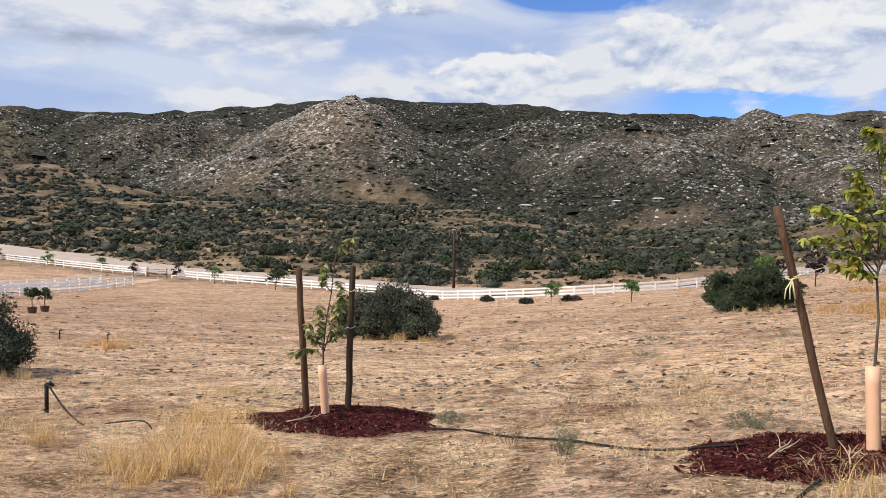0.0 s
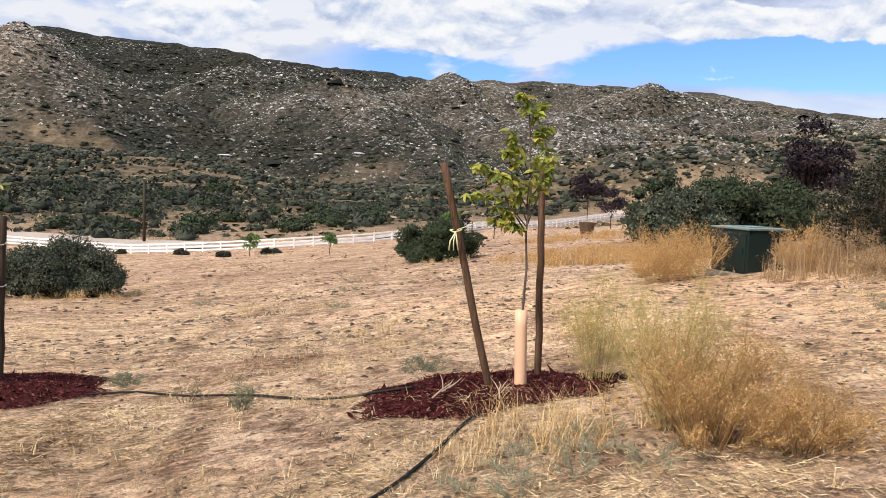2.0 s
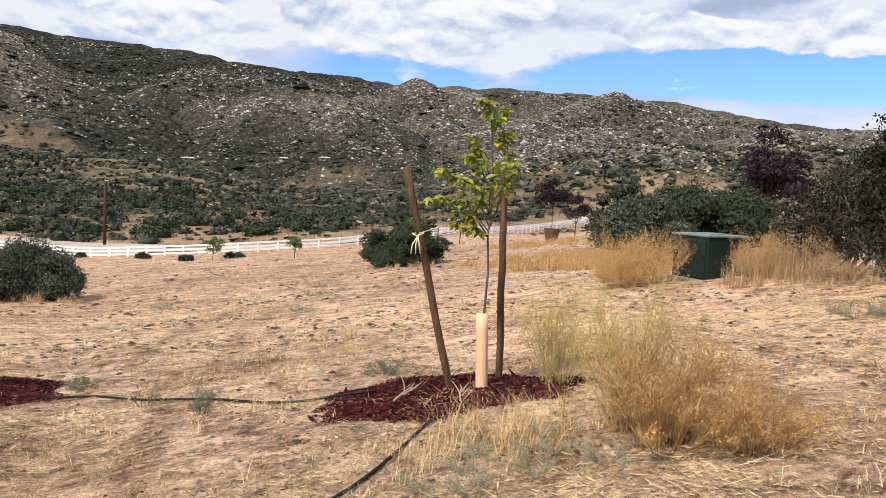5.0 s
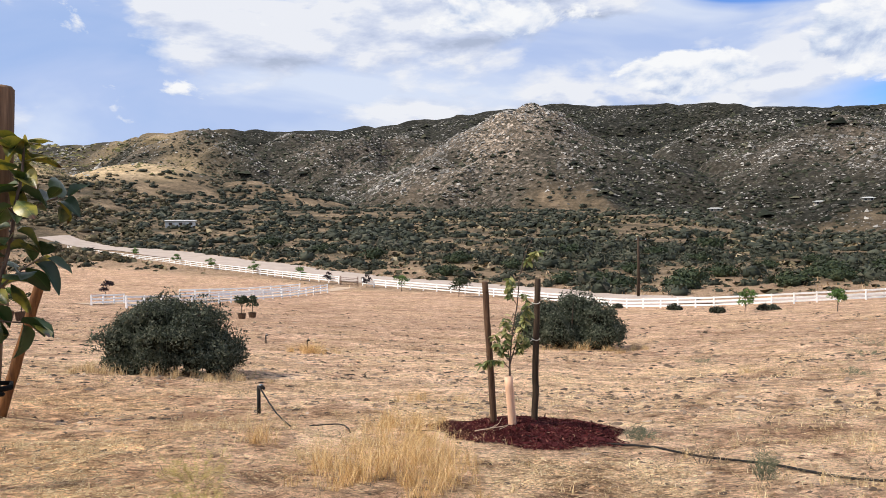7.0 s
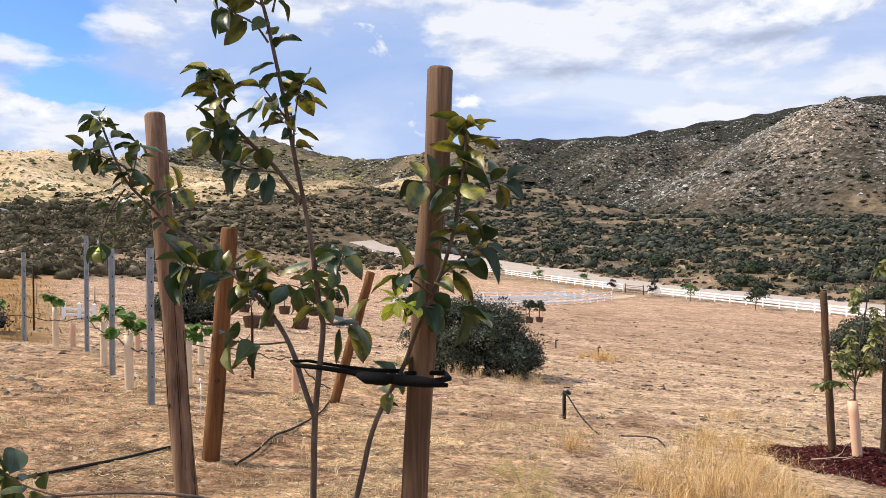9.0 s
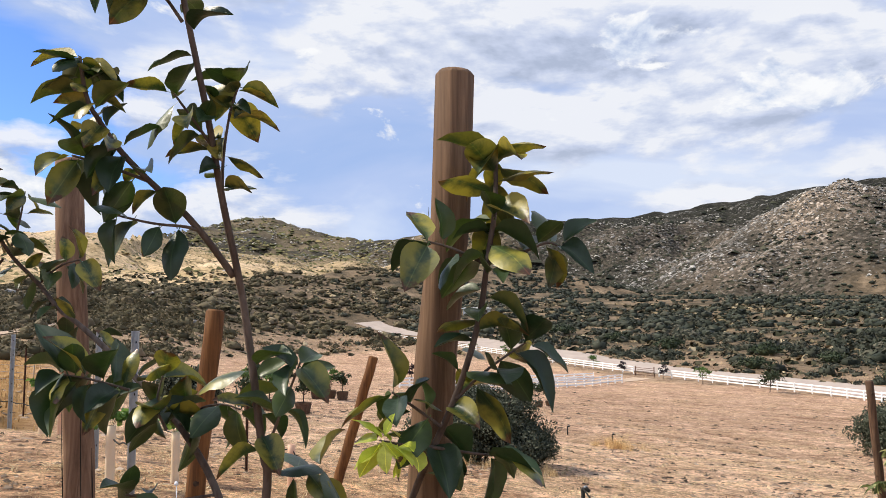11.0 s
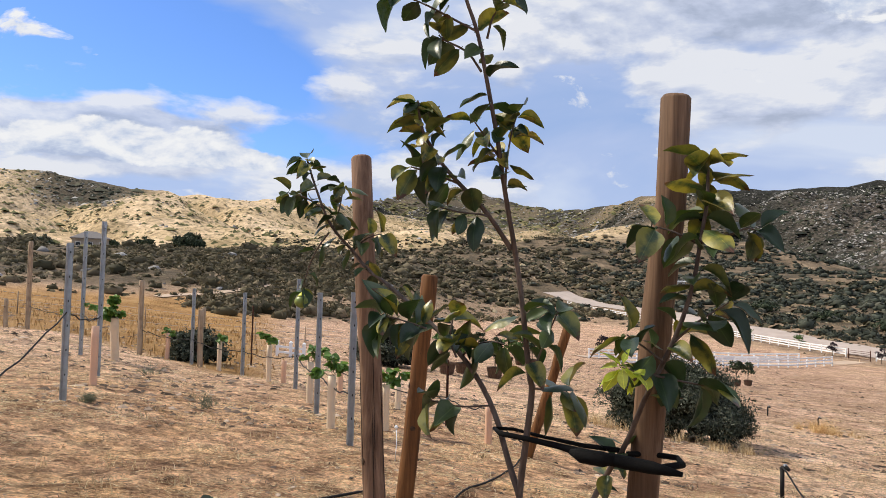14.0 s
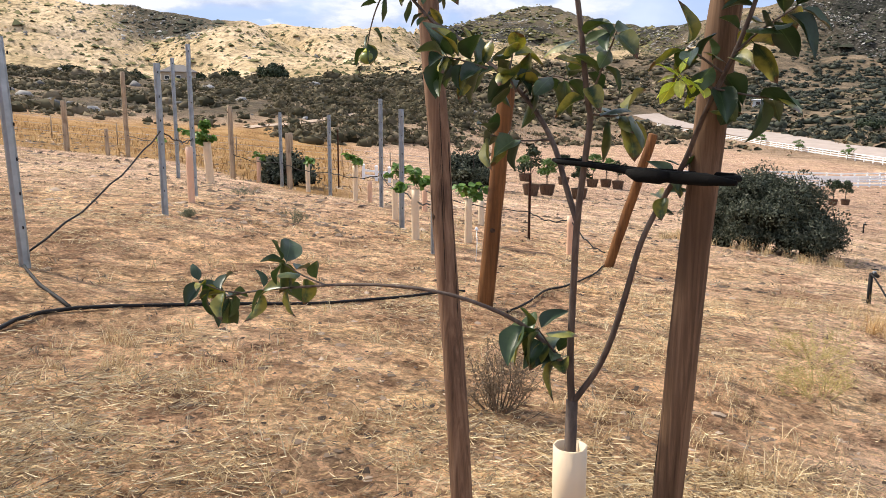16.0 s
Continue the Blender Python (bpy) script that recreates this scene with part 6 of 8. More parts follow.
# ---- staked young trees with mulch beds ----
def mulch_bed(x, y, rx, ry, turn, high, label, seed):
    rng = np.random.default_rng(seed)
    b = holder("mulch_bed", (x, y, height(x, y)), label, "mulch")
    n, m = 14, 40
    V, T = [], []
    ca, sa = math.cos(turn), math.sin(turn)

    def place(q, a):
        lx, ly = math.cos(a) * rx * q, math.sin(a) * ry * q
        wob = 1 + 0.10 * math.sin(3 * a + seed) + 0.07 * math.sin(7 * a)
        lx, ly = lx * wob, ly * wob
        return lx * ca - ly * sa, lx * sa + ly * ca
    P = np.array([place((i + 0.001) / n, 6.2832 * j / m) for i in range(n + 1) for j in range(m)])
    q = np.repeat(np.arange(n + 1) / n, m)
    z = land(P[:, 0] + x, P[:, 1] + y) - height(x, y) + high * (1 - q ** 1.6) + 0.02 * vnoise(P[:, 0] * 7, P[:, 1] * 7, seed) - 0.02 * (q > 0.99)
    V = np.concatenate([P, z[:, None]], 1)
    for i in range(n):
        for j in range(m):
            T.append((i * m + j, (i + 1) * m + j, (i + 1) * m + (j + 1) % m, i * m + (j + 1) % m))
    part("mound", mesh_np("mound", V, np.array(T), MULCH, True), b)
    k = 9000
    a, qq = rng.uniform(0, 6.283, k), np.sqrt(rng.random(k)) * 1.06
    P = np.array([place(u, w) for u, w in zip(qq, a)])
    z = land(P[:, 0] + x, P[:, 1] + y) - height(x, y) + high * np.maximum(0, 1 - qq ** 1.6) + 0.012
    c = np.concatenate([P, z[:, None]], 1)
    d = rng.normal(size=(k, 3)) * [1, 1, 0.45]
    d /= np.linalg.norm(d, axis=1)[:, None]
    s = np.cross(d, [0, 0, 1.0])
    L = rng.lognormal(-3.75, 0.5, k)[:, None]
    V = np.stack([c - d * L, c + s * L * 0.22, c + d * L, c - s * L * 0.22 + [0, 0, 0.006]], 1).reshape(-1, 3)
    T = (np.array([[0, 1, 2], [0, 2, 3]])[None] + (np.arange(k) * 4)[:, None, None]).reshape(-1, 3)
    part("bark_layer", mesh_np("bark_layer", V, T, MULCH), b)
    return b


def strewn(x, y, rx, ry, high, n, seed):
    rng = np.random.default_rng(seed)
    a, q = rng.uniform(0, 6.283, n), rng.uniform(0.2, 1.0, n)
    p = ground_at(x + np.cos(a) * q * rx, y + np.sin(a) * q * ry)
    p[:, 2] += high * np.maximum(0, 1 - q ** 1.6) + 0.022
    t = rng.uniform(0, 6.283, n)
    L = 0.06 * rng.lognormal(0, 0.5, n)
    d = np.stack([np.cos(t), np.sin(t), rng.normal(0.1, 0.2, n)], -1) * L[:, None]
    w = np.stack([-np.sin(t), np.cos(t), 0 * t], -1) * 0.0022
    V = np.stack([p - d, p + w, p + d, p - w], 1).reshape(-1, 3)
    T = (np.array([[0, 1, 2], [0, 2, 3]])[None] + (np.arange(n) * 4)[:, None, None]).reshape(-1, 3)
    tagged(new("strewn_straw", mesh_np("strewn_straw", V, T, STRAW)), "pale straw strewn over red bark mulch", "straw", kind="stuff")


CRACK = plain_mat("dark_wood_crack", (0.018, 0.012, 0.008), 0.95)
KNOT = wood_mat("wood_knot", (0.03, 0.018, 0.010), (0.065, 0.038, 0.022), (0.10, 0.06, 0.035), (1, 1, 1), 30, knots=False)


def stake(foot, top, r, mat, label, name="tree_stake", group="", cracks=6):
    foot, top = Vector(foot), Vector(top)
    s = holder(name, foot, label, "stake", group)
    d = top - foot
    n = 9
    rng = random.Random(round(foot.x * 100))
    pts = [d * (k / n) + Vector((rng.gauss(0, 0.004), rng.gauss(0, 0.004), 0)) * (0 < k < n) for k in range(n + 1)]
    pts = [-d.normalized() * 0.15] + pts + [d + d.normalized() * r * 0.25]
    rad = [r * 1.08] + [r * (1.06 - 0.08 * k / n + rng.uniform(-0.02, 0.02)) for k in range(n + 1)] + [r * 0.78]
    part("pole", tube_mesh("pole", pts, rad, mat, 14), s)
    side = d.orthogonal().normalized()
    up = d.normalized().cross(side)
    for k in range(cracks):
        a, u0 = rng.uniform(0, 6.283), rng.uniform(0.25, 0.8)
        u1 = min(0.99, u0 + rng.uniform(0.05, 0.22))
        line = [d * (u0 + (u1 - u0) * j / 5) + (side * math.cos(a + 0.05 * j) + up * math.sin(a + 0.05 * j)) * r * (1.05 - 0.08 * (u0 + (u1 - u0) * j / 5)) for j in range(6)]
        part("crack", tube_mesh("crack", line, [0.0003, 0.0012, 0.0008, 0.0015, 0.0009, 0.0003], CRACK, 5), s)
    for k in range(cracks // 2):
        a, u0 = rng.uniform(0, 6.283), rng.uniform(0.3, 0.95)
        out_ = side * math.cos(a) + up * math.sin(a)
        part("knot", tube_mesh("knot", [d * u0 + out_ * r * q for q in (0.8, 0.99, 1.03, 1.035)], [r * 0.36, r * 0.33, r * 0.24, r * 0.05], KNOT, 10), s)
    return s


def tree_guard(foot, top, r, mat, label, group=""):
    """An open plastic sleeve with a slit edge."""
    foot, top = Vector(foot), Vector(top)
    g = holder("tree_guard", foot, label, "tree guard", group)
    d = top - foot
    n, m = 5, 18
    bm = bmesh.new()
    side = d.orthogonal().normalized()
    up = d.normalized().cross(side)
    rings = []
    for rr, ks in ((r, range(n + 1)), (r * 0.9, range(n, -1, -1))):
        for k in ks:
            c = d * (k / n) - d.normalized() * (0.04 if k == 0 else 0)
            rings.append([bm.verts.new(c + (side * math.cos(6.2832 * j / m) + up * math.sin(6.2832 * j / m)) * rr * (1 + 0.03 * math.sin(3 * j + k))) for j in range(m)])
    for a, b in zip(rings[:-1], rings[1:]):
        for j in range(m):
            f = bm.faces.new((a[j], a[(j + 1) % m], b[(j + 1) % m], b[j]))
            f.smooth = True
    part("sleeve", bm_mesh("sleeve", bm, mat), g)
    return g


def leaf_mesh(name, mat, kind=0, cup=0.25, droop=0.3, fat=0.42):
    """A pointed leaf of length 1 along +x, folded a little along its midrib, with a short stalk."""
    V, F = [], []
    n = 8
    for i in range(n + 1):
        u = i / n
        w = fat * math.sin(math.pi * u ** 0.9) ** 0.72 * 0.5 if 0 < i < n else 0.004
        z = -droop * u * u + 0.015 * math.sin(9 * u + kind)
        wav = 0.03 * math.sin(11 * u + kind * 2)
        V += [(u, -w, z + cup * w + wav * w * 3), (u, -w * 0.5, z + cup * w * 0.3), (u, 0, z - 0.012), (u, w * 0.5, z + cup * w * 0.3), (u, w, z + cup * w - wav * w * 3)]
    for i in range(n):
        for k in range(4):
            a = i * 5 + k
            F.append((a, a + 5, a + 6, a + 1))
    s = len(V)
    V += [(-0.14, -0.012, 0.03), (-0.14, 0.012, 0.03), (0.02, 0.012, 0), (0.02, -0.012, 0)]
    F.append((s, s + 3, s + 2, s + 1))
    me = bpy.data.meshes.new(name)
    me.from_pydata(V, [], F)
    me.materials.append(mat)
    me.polygons.foreach_set("use_smooth", np.ones(len(me.polygons), bool))
    return me


def leaf_pose(base, tip, roll, tilt=1.25):
    d = tip - base
    L = d.length
    x = d / L
    up = Vector((0, 0, 1)) + Vector((math.cos(roll), math.sin(roll), 0)) * tilt
    z = up - x * up.dot(x)
    z = z.normalized() if z.length > 1e-3 else x.orthogonal().normalized()
    y = z.cross(x)
    return Matrix.Translation(base) @ Matrix((x, y, z)).transposed().to_4x4() @ Matrix.Scale(L, 4)


def young_tree(name, foot, limbs, leafmesh, label, seed, per=6, size=0.09):
    """A young trained tree: limbs as lists of points from the foot; leaves are set along their outer parts."""
    rng = random.Random(seed)
    b = holder(name, foot, label, "young tree")
    for i, (pts, r) in enumerate(limbs):
        n = len(pts)
        part("trunk" if i == 0 else "branch", tube_mesh("branch", pts, [0.68 * r * (1 - 0.75 * k / (n - 1)) for k in range(n)], BARK, 7), b)
        P = [Vector(p) for p in pts]
        for k in range(per if i else 0):
            u = rng.uniform(0.3, 1.0) * (n - 1)
            j = min(int(u), n - 2)
            p = P[j].lerp(P[j + 1], u - j)
            a = rng.uniform(0, 6.283)
            L = size * rng.uniform(0.65, 1.2)
            d = Vector((math.cos(a), math.sin(a), rng.uniform(-0.9, 0.35))).normalized()
            ob = part("leaf", leafmesh[rng.randrange(len(leafmesh))], b)
            ob.matrix_local = leaf_pose(p, p + d * L, rng.uniform(0, 6.283), 0.7)
    return b


YLEAF = [leaf_mesh("leaf", YELLOWLEAF_OBJ, k, 0.2, 0.25 + 0.1 * k, 0.54) for k in range(3)]
PLEAF = [leaf_mesh("leaf", MIDLEAF_OBJ, k, 0.2, 0.25 + 0.1 * k, 0.54) for k in range(3)]
VLEAF = [leaf_mesh("leaf", VINELEAF, k, 0.25, 0.2, 0.9) for k in range(3)]

# the tree between two dark stakes
mulch_bed(-1.25, 10.35, 1.22, 1.2, 0.2, 0.13, "dark red bark mulch heaped round a young tree", 5)
strewn(-1.3, 10.2, 1.1, 1.0, 0.13, 60, 17)
zb = height(-1.5, 10.2) + 0.1
stake((-1.80, 10.45, zb - 0.1), (-1.90, 10.35, 0.96), 0.043, STAKE, "brown weathered wooden stake in red mulch")
stake((-1.27, 10.6, zb - 0.1), (-1.23, 10.75, 0.98), 0.043, STAKEDARK, "dark weathered wooden stake in red mulch")
tree_guard((-1.50, 10.15, zb - 0.06), (-1.56, 10.15, zb + 0.66), 0.055, GUARD, "peach plastic sleeve round a young tree trunk")
mid_limbs = [([(0, 0, 0.0), (0.0, 0, 0.62), (0.0, 0.0, 0.85), (0.03, 0.02, 1.2), (0.10, 0.02, 1.6), (0.14, 0.0, 2.0), (0.22, 0, 2.3), (0.3, 0, 2.45)], 0.02),
             ([(0, 0, 0.8), (0.07, 0.02, 1.05), (0.18, 0, 1.35), (0.26, 0.02, 1.5)], 0.012),
             ([(0, 0, 0.75), (-0.1, 0, 0.85), (-0.26, -0.02, 0.86), (-0.38, 0, 0.78)], 0.009), ([(0, 0, 0.85), (-0.05, 0.03, 1.15), (-0.06, 0, 1.5)], 0.01),
             ([(0.03, 0, 1.2), (0.16, 0, 1.3), (0.24, 0, 1.55), (0.2, 0, 1.75)], 0.009), ([(0.1, 0, 1.6), (0.0, 0.02, 1.75), (0.02, 0, 2.0)], 0.008),
             ([(0, 0, 0.9), (0.12, 0.05, 1.0), (0.24, 0.1, 1.15)], 0.009), ([(0.0, 0, 0.85), (-0.12, -0.03, 1.0), (-0.2, 0, 1.2)], 0.009), ([(0.14, 0, 2.0), (0.3, 0, 2.25), (0.38, 0, 2.3)], 0.007)]
young_tree("young_fruit_tree", (-1.54, 10.16, zb), mid_limbs, PLEAF, "young fruit tree with sparse pale green leaves between stakes", 11, 54, 0.096)

# the tree beside the golden weeds
mulch_bed(3.12, 6.3, 1.1, 0.95, -0.5, 0.12, "dark red bark mulch bed with straw round a young tree", 8)
strewn(3.0, 6.15, 1.0, 0.85, 0.12, 170, 18)
strewn(2.95, 5.75, 0.5, 0.35, 0.10, 120, 19)
zr = height(3.3, 6.1) + 0.12
stake((3.10, 6.1, zr - 0.1), (2.60, 6.12, 1.74), 0.032, STAKE, "leaning weathered wooden stake with a pale ribbon")
stake((3.74, 6.43, zr - 0.1), (3.645, 6.34, 1.77), 0.032, STAKE, "upright weathered wooden stake beside golden weeds")
tree_guard((3.30, 5.92, zr - 0.08), (3.30, 5.98, zr + 0.64), 0.052, GUARD, "peach plastic sleeve round a slender trunk")
rt_limbs = [([(0, 0, 0), (0.0, 0, 0.6), (0.02, 0, 1.0), (0.0, 0.0, 1.3), (0.03, 0, 1.7), (0.0, 0, 2.05), (-0.02, 0, 2.25), (-0.05, 0, 2.4)], 0.019), ([(0, 0, 2.1), (-0.02, 0, 2.3), (-0.06, 0, 2.42), (-0.1, 0, 2.45)], 0.007),
            ([(0, 0, 1.3), (-0.15, 0, 1.5), (-0.28, 0, 1.72), (-0.42, 0, 1.85), (-0.5, 0.02, 1.84)], 0.011), ([(0.0, 0, 1.4), (-0.1, 0.05, 1.65), (-0.16, 0.05, 1.9)], 0.01),
            ([(0.0, 0, 1.35), (0.1, 0, 1.6), (0.16, 0, 1.9), (0.14, 0, 2.1)], 0.011), ([(0.03, 0, 1.6), (0.12, -0.05, 1.75), (0.2, -0.06, 1.95)], 0.009), ([(0, 0, 1.8), (-0.1, 0, 2.0), (-0.2, 0, 2.15)], 0.008),
            ([(0, 0, 2.0), (0.1, 0, 2.15), (0.17, 0, 2.2)], 0.008), ([(0, 0, 1.5), (-0.05, -0.1, 1.7), (0.03, -0.12, 1.95)], 0.009), ([(0, 0, 2.1), (0.05, 0, 2.3), (0.1, 0, 2.4)], 0.007), ([(0, 0, 1.3), (-0.14, 0, 1.38), (-0.2, 0, 1.5)], 0.008),
            ([(0, 0, 1.35), (-0.2, 0, 1.56), (-0.38, 0.05, 1.62), (-0.57, 0, 1.6)], 0.009), ([(0, 0, 1.5), (-0.18, -0.05, 1.75), (-0.34, 0, 1.8)], 0.008), ([(0, 0, 1.7), (-0.12, 0.05, 1.95), (-0.26, 0, 1.98)], 0.008),
            ([(0, 0, 1.45), (-0.1, 0.1, 1.5), (-0.24, 0.12, 1.5)], 0.007), ([(0, 0, 1.3), (-0.1, 0.05, 1.35), (-0.3, 0.08, 1.42)], 0.007)]
young_tree("young_fruit_tree", (3.30, 5.95, zr), rt_limbs, YLEAF, "slender young fruit tree with bright yellow-green leaves", 12, 38, 0.084)
RIBBON = plain_mat("pale_yellow_ribbon", (0.72, 0.70, 0.42), 0.6, vary=0.1)
tie = holder("ribbon_tie", (2.72, 6.1, 1.15), "pale yellow plastic ribbon tied round a stake", "ribbon")
part("knot", tube_mesh("knot", [(-0.03, -0.04, 0.03), (0.03, -0.05, 0.05), (0.06, 0.03, 0.06), (-0.03, 0.05, 0.04), (-0.03, -0.04, 0.03)], 0.006, RIBBON, 5), tie)
for dx in (-0.05, -0.02, 0.01):
    part("loose_end", tube_mesh("loose_end", [(-0.02, -0.05, 0.03), (dx - 0.02, -0.06, -0.04), (dx * 1.4 - 0.01, -0.06, -0.12)], 0.006, RIBBON, 4), tie)
part("cord", tube_mesh("cord", [(0, -0.03, 0.05), (0.3, -0.08, 0.16), (0.56, -0.1, 0.27)], 0.004, RIBBON, 4), tie)


# ---- irrigation pipes ----
def pipe(pts, r, label, name="irrigation_pipe", lift=0.012, absolute=False, wave=0.02):
    rng = random.Random(len(pts) * 7 + round(pts[0][0] * 10))
    P, pts = [], [tuple(q) + (0,) * (3 - len(q)) for q in pts]
    for i in range(len(pts) - 1):
        a, b = pts[i], pts[i + 1]
        n = max(2, int(math.dist(a[:2], b[:2]) / 0.25))
        for k in range(n):
            u = k / n
            P.append([a[j] + (b[j] - a[j]) * u for j in range(len(a))])
    P.append(list(pts[-1]))
    Q = []
    for i, p in enumerate(P):
        x, y = p[0] + rng.gauss(0, wave), p[1] + rng.gauss(0, wave)
        z = p[2] if absolute else height(x, y) + lift + r * 0.6 + (p[2] if len(p) > 2 else 0)
        Q.append(Vector((x, y, z)))
    for _ in range(2):
        Q = [Q[0]] + [(Q[i - 1] + Q[i] * 2 + Q[i + 1]) / 4 for i in range(1, len(Q) - 1)] + [Q[-1]]
    return tagged(new(name, tube_mesh(name, Q, r, HOSE, 6)), label, "pipe")


pipe([(-1.3, 9.7, 0.05), (-0.4, 9.75, 0), (0.14, 9.66, 0), (0.76, 8.74, 0), (1.32, 8.29, 0), (1.75, 7.4, 0), (2.0, 7.1, 0.0), (2.25, 6.9, 0.02), (2.5, 6.75, 0.05), (2.75, 6.6, 0.07)], 0.013, "black poly irrigation pipe lying between mulch beds")
pipe([(1.1, 3.7), (1.46, 4.15), (1.73, 4.35), (2.10, 4.78), (2.49, 5.23), (2.9, 5.65)], 0.013, "black poly irrigation pipe running to the mulch bed")
pipe([(-2.9, 9.9), (-2.2, 9.8), (-1.6, 9.75)], 0.012, "black poly pipe half buried in straw")
pipe([(-5.70, 11.27, 0.43), (-5.48, 11.05, 0.34), (-5.1, 10.6, 0.08), (-4.68, 10.15, 0)], 0.012, "black hose from the water riser to the soil", lift=0.0)
pipe([(-4.4, 10.2), (-4.1, 10.3, 0.03), (-3.85, 10.15, 0.03), (-3.6, 9.7)], 0.011, "short piece of black pipe on the soil")
pipe([(-4.6, 0.2), (-6.05, 0.78), (-6.34, 1.18), (-6.39, 2.12), (-6.5, 2.87), (-7.02, 4.88), (-6.9, 5.1)], 0.014, "black poly irrigation pipe along the row of vines")
pipe([(-8.35, 1.2), (-7.18, 1.13), (-6.36, 1.2)], 0.014, "black poly pipe branching to a steel post")
pipe([(-6.1, 4.95), (-6.5, 5.7, 0.02), (-7.2, 6.9), (-7.9, 8.0), (-8.85, 9.35)], 0.012, "black poly pipe running to the leaning stake")


def riser(x, y, high, label):
    h = holder("water_riser", (x, y, height(x, y)), label, "water riser")
    part("standpipe", tube_mesh("standpipe", [(0, 0, -0.1), (0, 0, high)], 0.03, HOSE, 10), h)
    part("valve", tube_mesh("valve", [(0, 0, high - 0.02), (0.05, -0.02, high + 0.02), (0.12, -0.05, high - 0.01)], [0.03, 0.034, 0.024], HOSE, 8), h)
    part("collar", tube_mesh("collar", [(0.035, -0.015, high + 0.02), (0.065, -0.025, high + 0.035)], 0.03, STEEL, 8), h)
    part("handle", box_mesh("handle", 0.1, 0.02, 0.015, HOSE, 0.004), h, at=(0.05, -0.01, high + 0.07))


riser(-5.72, 11.3, 0.42, "black water riser with a small valve and hose")
riser(-12.4, 29.0, 0.45, "black water riser beside a dry grass mound")
riser(-15.5, 31.7, 0.35, "short black water riser on the bare field")


# ---- vine rows: steel posts, wooden posts, sleeves and drip line ----
def steel_post(x, y, high, label="tall galvanised steel post in the vine row", lean=(0, 0), mat=None, w=0.085):
    """A folded C-channel post."""
    p = holder("steel_post", (x, y, height(x, y)), label, "steel post", "vine row posts")
    prof = [(-w / 2, w * 0.45), (-w / 2, -w * 0.15), (-w * 0.25, -w * 0.35), (w * 0.25, -w * 0.35), (w / 2, -w * 0.15), (w / 2, w * 0.45)]
    bm = bmesh.new()
    loops = []
    for z in (-0.15, high):
        sx, sy = lean[0] * z / high, lean[1] * z / high
        loops.append([bm.verts.new((a + sx, b + sy, z)) for a, b in prof])
    for k in range(5):
        bm.faces.new((loops[0][k], loops[0][k + 1], loops[1][k + 1], loops[1][k]))
    bmesh.ops.solidify(bm, geom=bm.faces[:], thickness=0.006)
    ob = part("channel", bm_mesh("channel", bm, mat or STEEL), p)
    p.rotation_euler[2] = math.atan2(-x, y) + 0.25
    for k in range(6):
        part("notch", box_mesh("notch", 0.012, 0.01, 0.03, HOSE), p, at=(0.0, -w * 0.36, 0.35 + (high - 0.5) * k / 5))
    return p


for x, y, h, ln in [(-8.36, 1.22, 2.0, (-0.06, 0)), (-12.47, 3.71, 2.22, (0, 0)), (-20.8, 6.6, 3.0, (0, 0)), (-16.5, 5.55, 3.0, (0, 0)), (-21.35, 9.70, 2.1, (0, 0)), (-18.88, 9.92, 2.1, (0, 0)),
                    (-16.20, 9.82, 2.5, (0, 0)), (-12.37, 7.87, 2.12, (0, 0)), (-9.34, 6.41, 2.05, (0, 0))]:
    steel_post(x, y, h, lean=ln)
for x, y, h in [(-23.29, 12.59, 1.9), (-11.6, 10.26, 1.25)]:
    steel_post(x, y, h, "thin dark steel post on the dry field", mat=RUST, w=0.045)
for x, y, h, r in [(-32.35, 8.4, 3.2, 0.085), (-32.6, 6.3, 1.8, 0.10), (-31.0, 7.35, 0.95, 0.07), (-23.5, 9.1, 2.15, 0.075), (-21.2, 9.87, 1.55, 0.075), (-25.5, 12.0, 1.6, 0.07)]:
    z = height(x, y)
    stake((x, y, z - 0.05), (x - 0.05, y, z + h), r, STAKEGREY, "pale grey wooden post in the vine row", "wooden_post", "wooden vine posts")
VINES = [(-14.55, 4.81, 1.0, 0), (-20.3, 7.25, 1.05, 0.10), (-25.5, 7.6, 0.95, 0), (-22.6, 9.55, 0.75, 0), (-20.3, 9.99, 0.8, 0), (-17.6, 9.93, 0.88, 0), (-17.85, 10.5, 0.55, 0), (-13.92, 8.72, 0.8, 0), (-10.74, 7.05, 0.8, 0),
         (-15.7, 10.7, 0.55, 0), (-10.95, 8.27, 0.75, 0), (-13.6, 10.7, 0.55, -0.05), (-9.96, 9.7, 0.68, 0)]
for i, (x, y, h, ln) in enumerate(VINES):
    z = height(x, y)
    tree_guard((x, y, z - 0.03), (x + ln, y - ln, z + h), 0.062 if i != 1 else 0.10, GUARDPALE if i % 3 else GUARD, "pale plastic vine sleeve standing in dry soil", "vine sleeves")
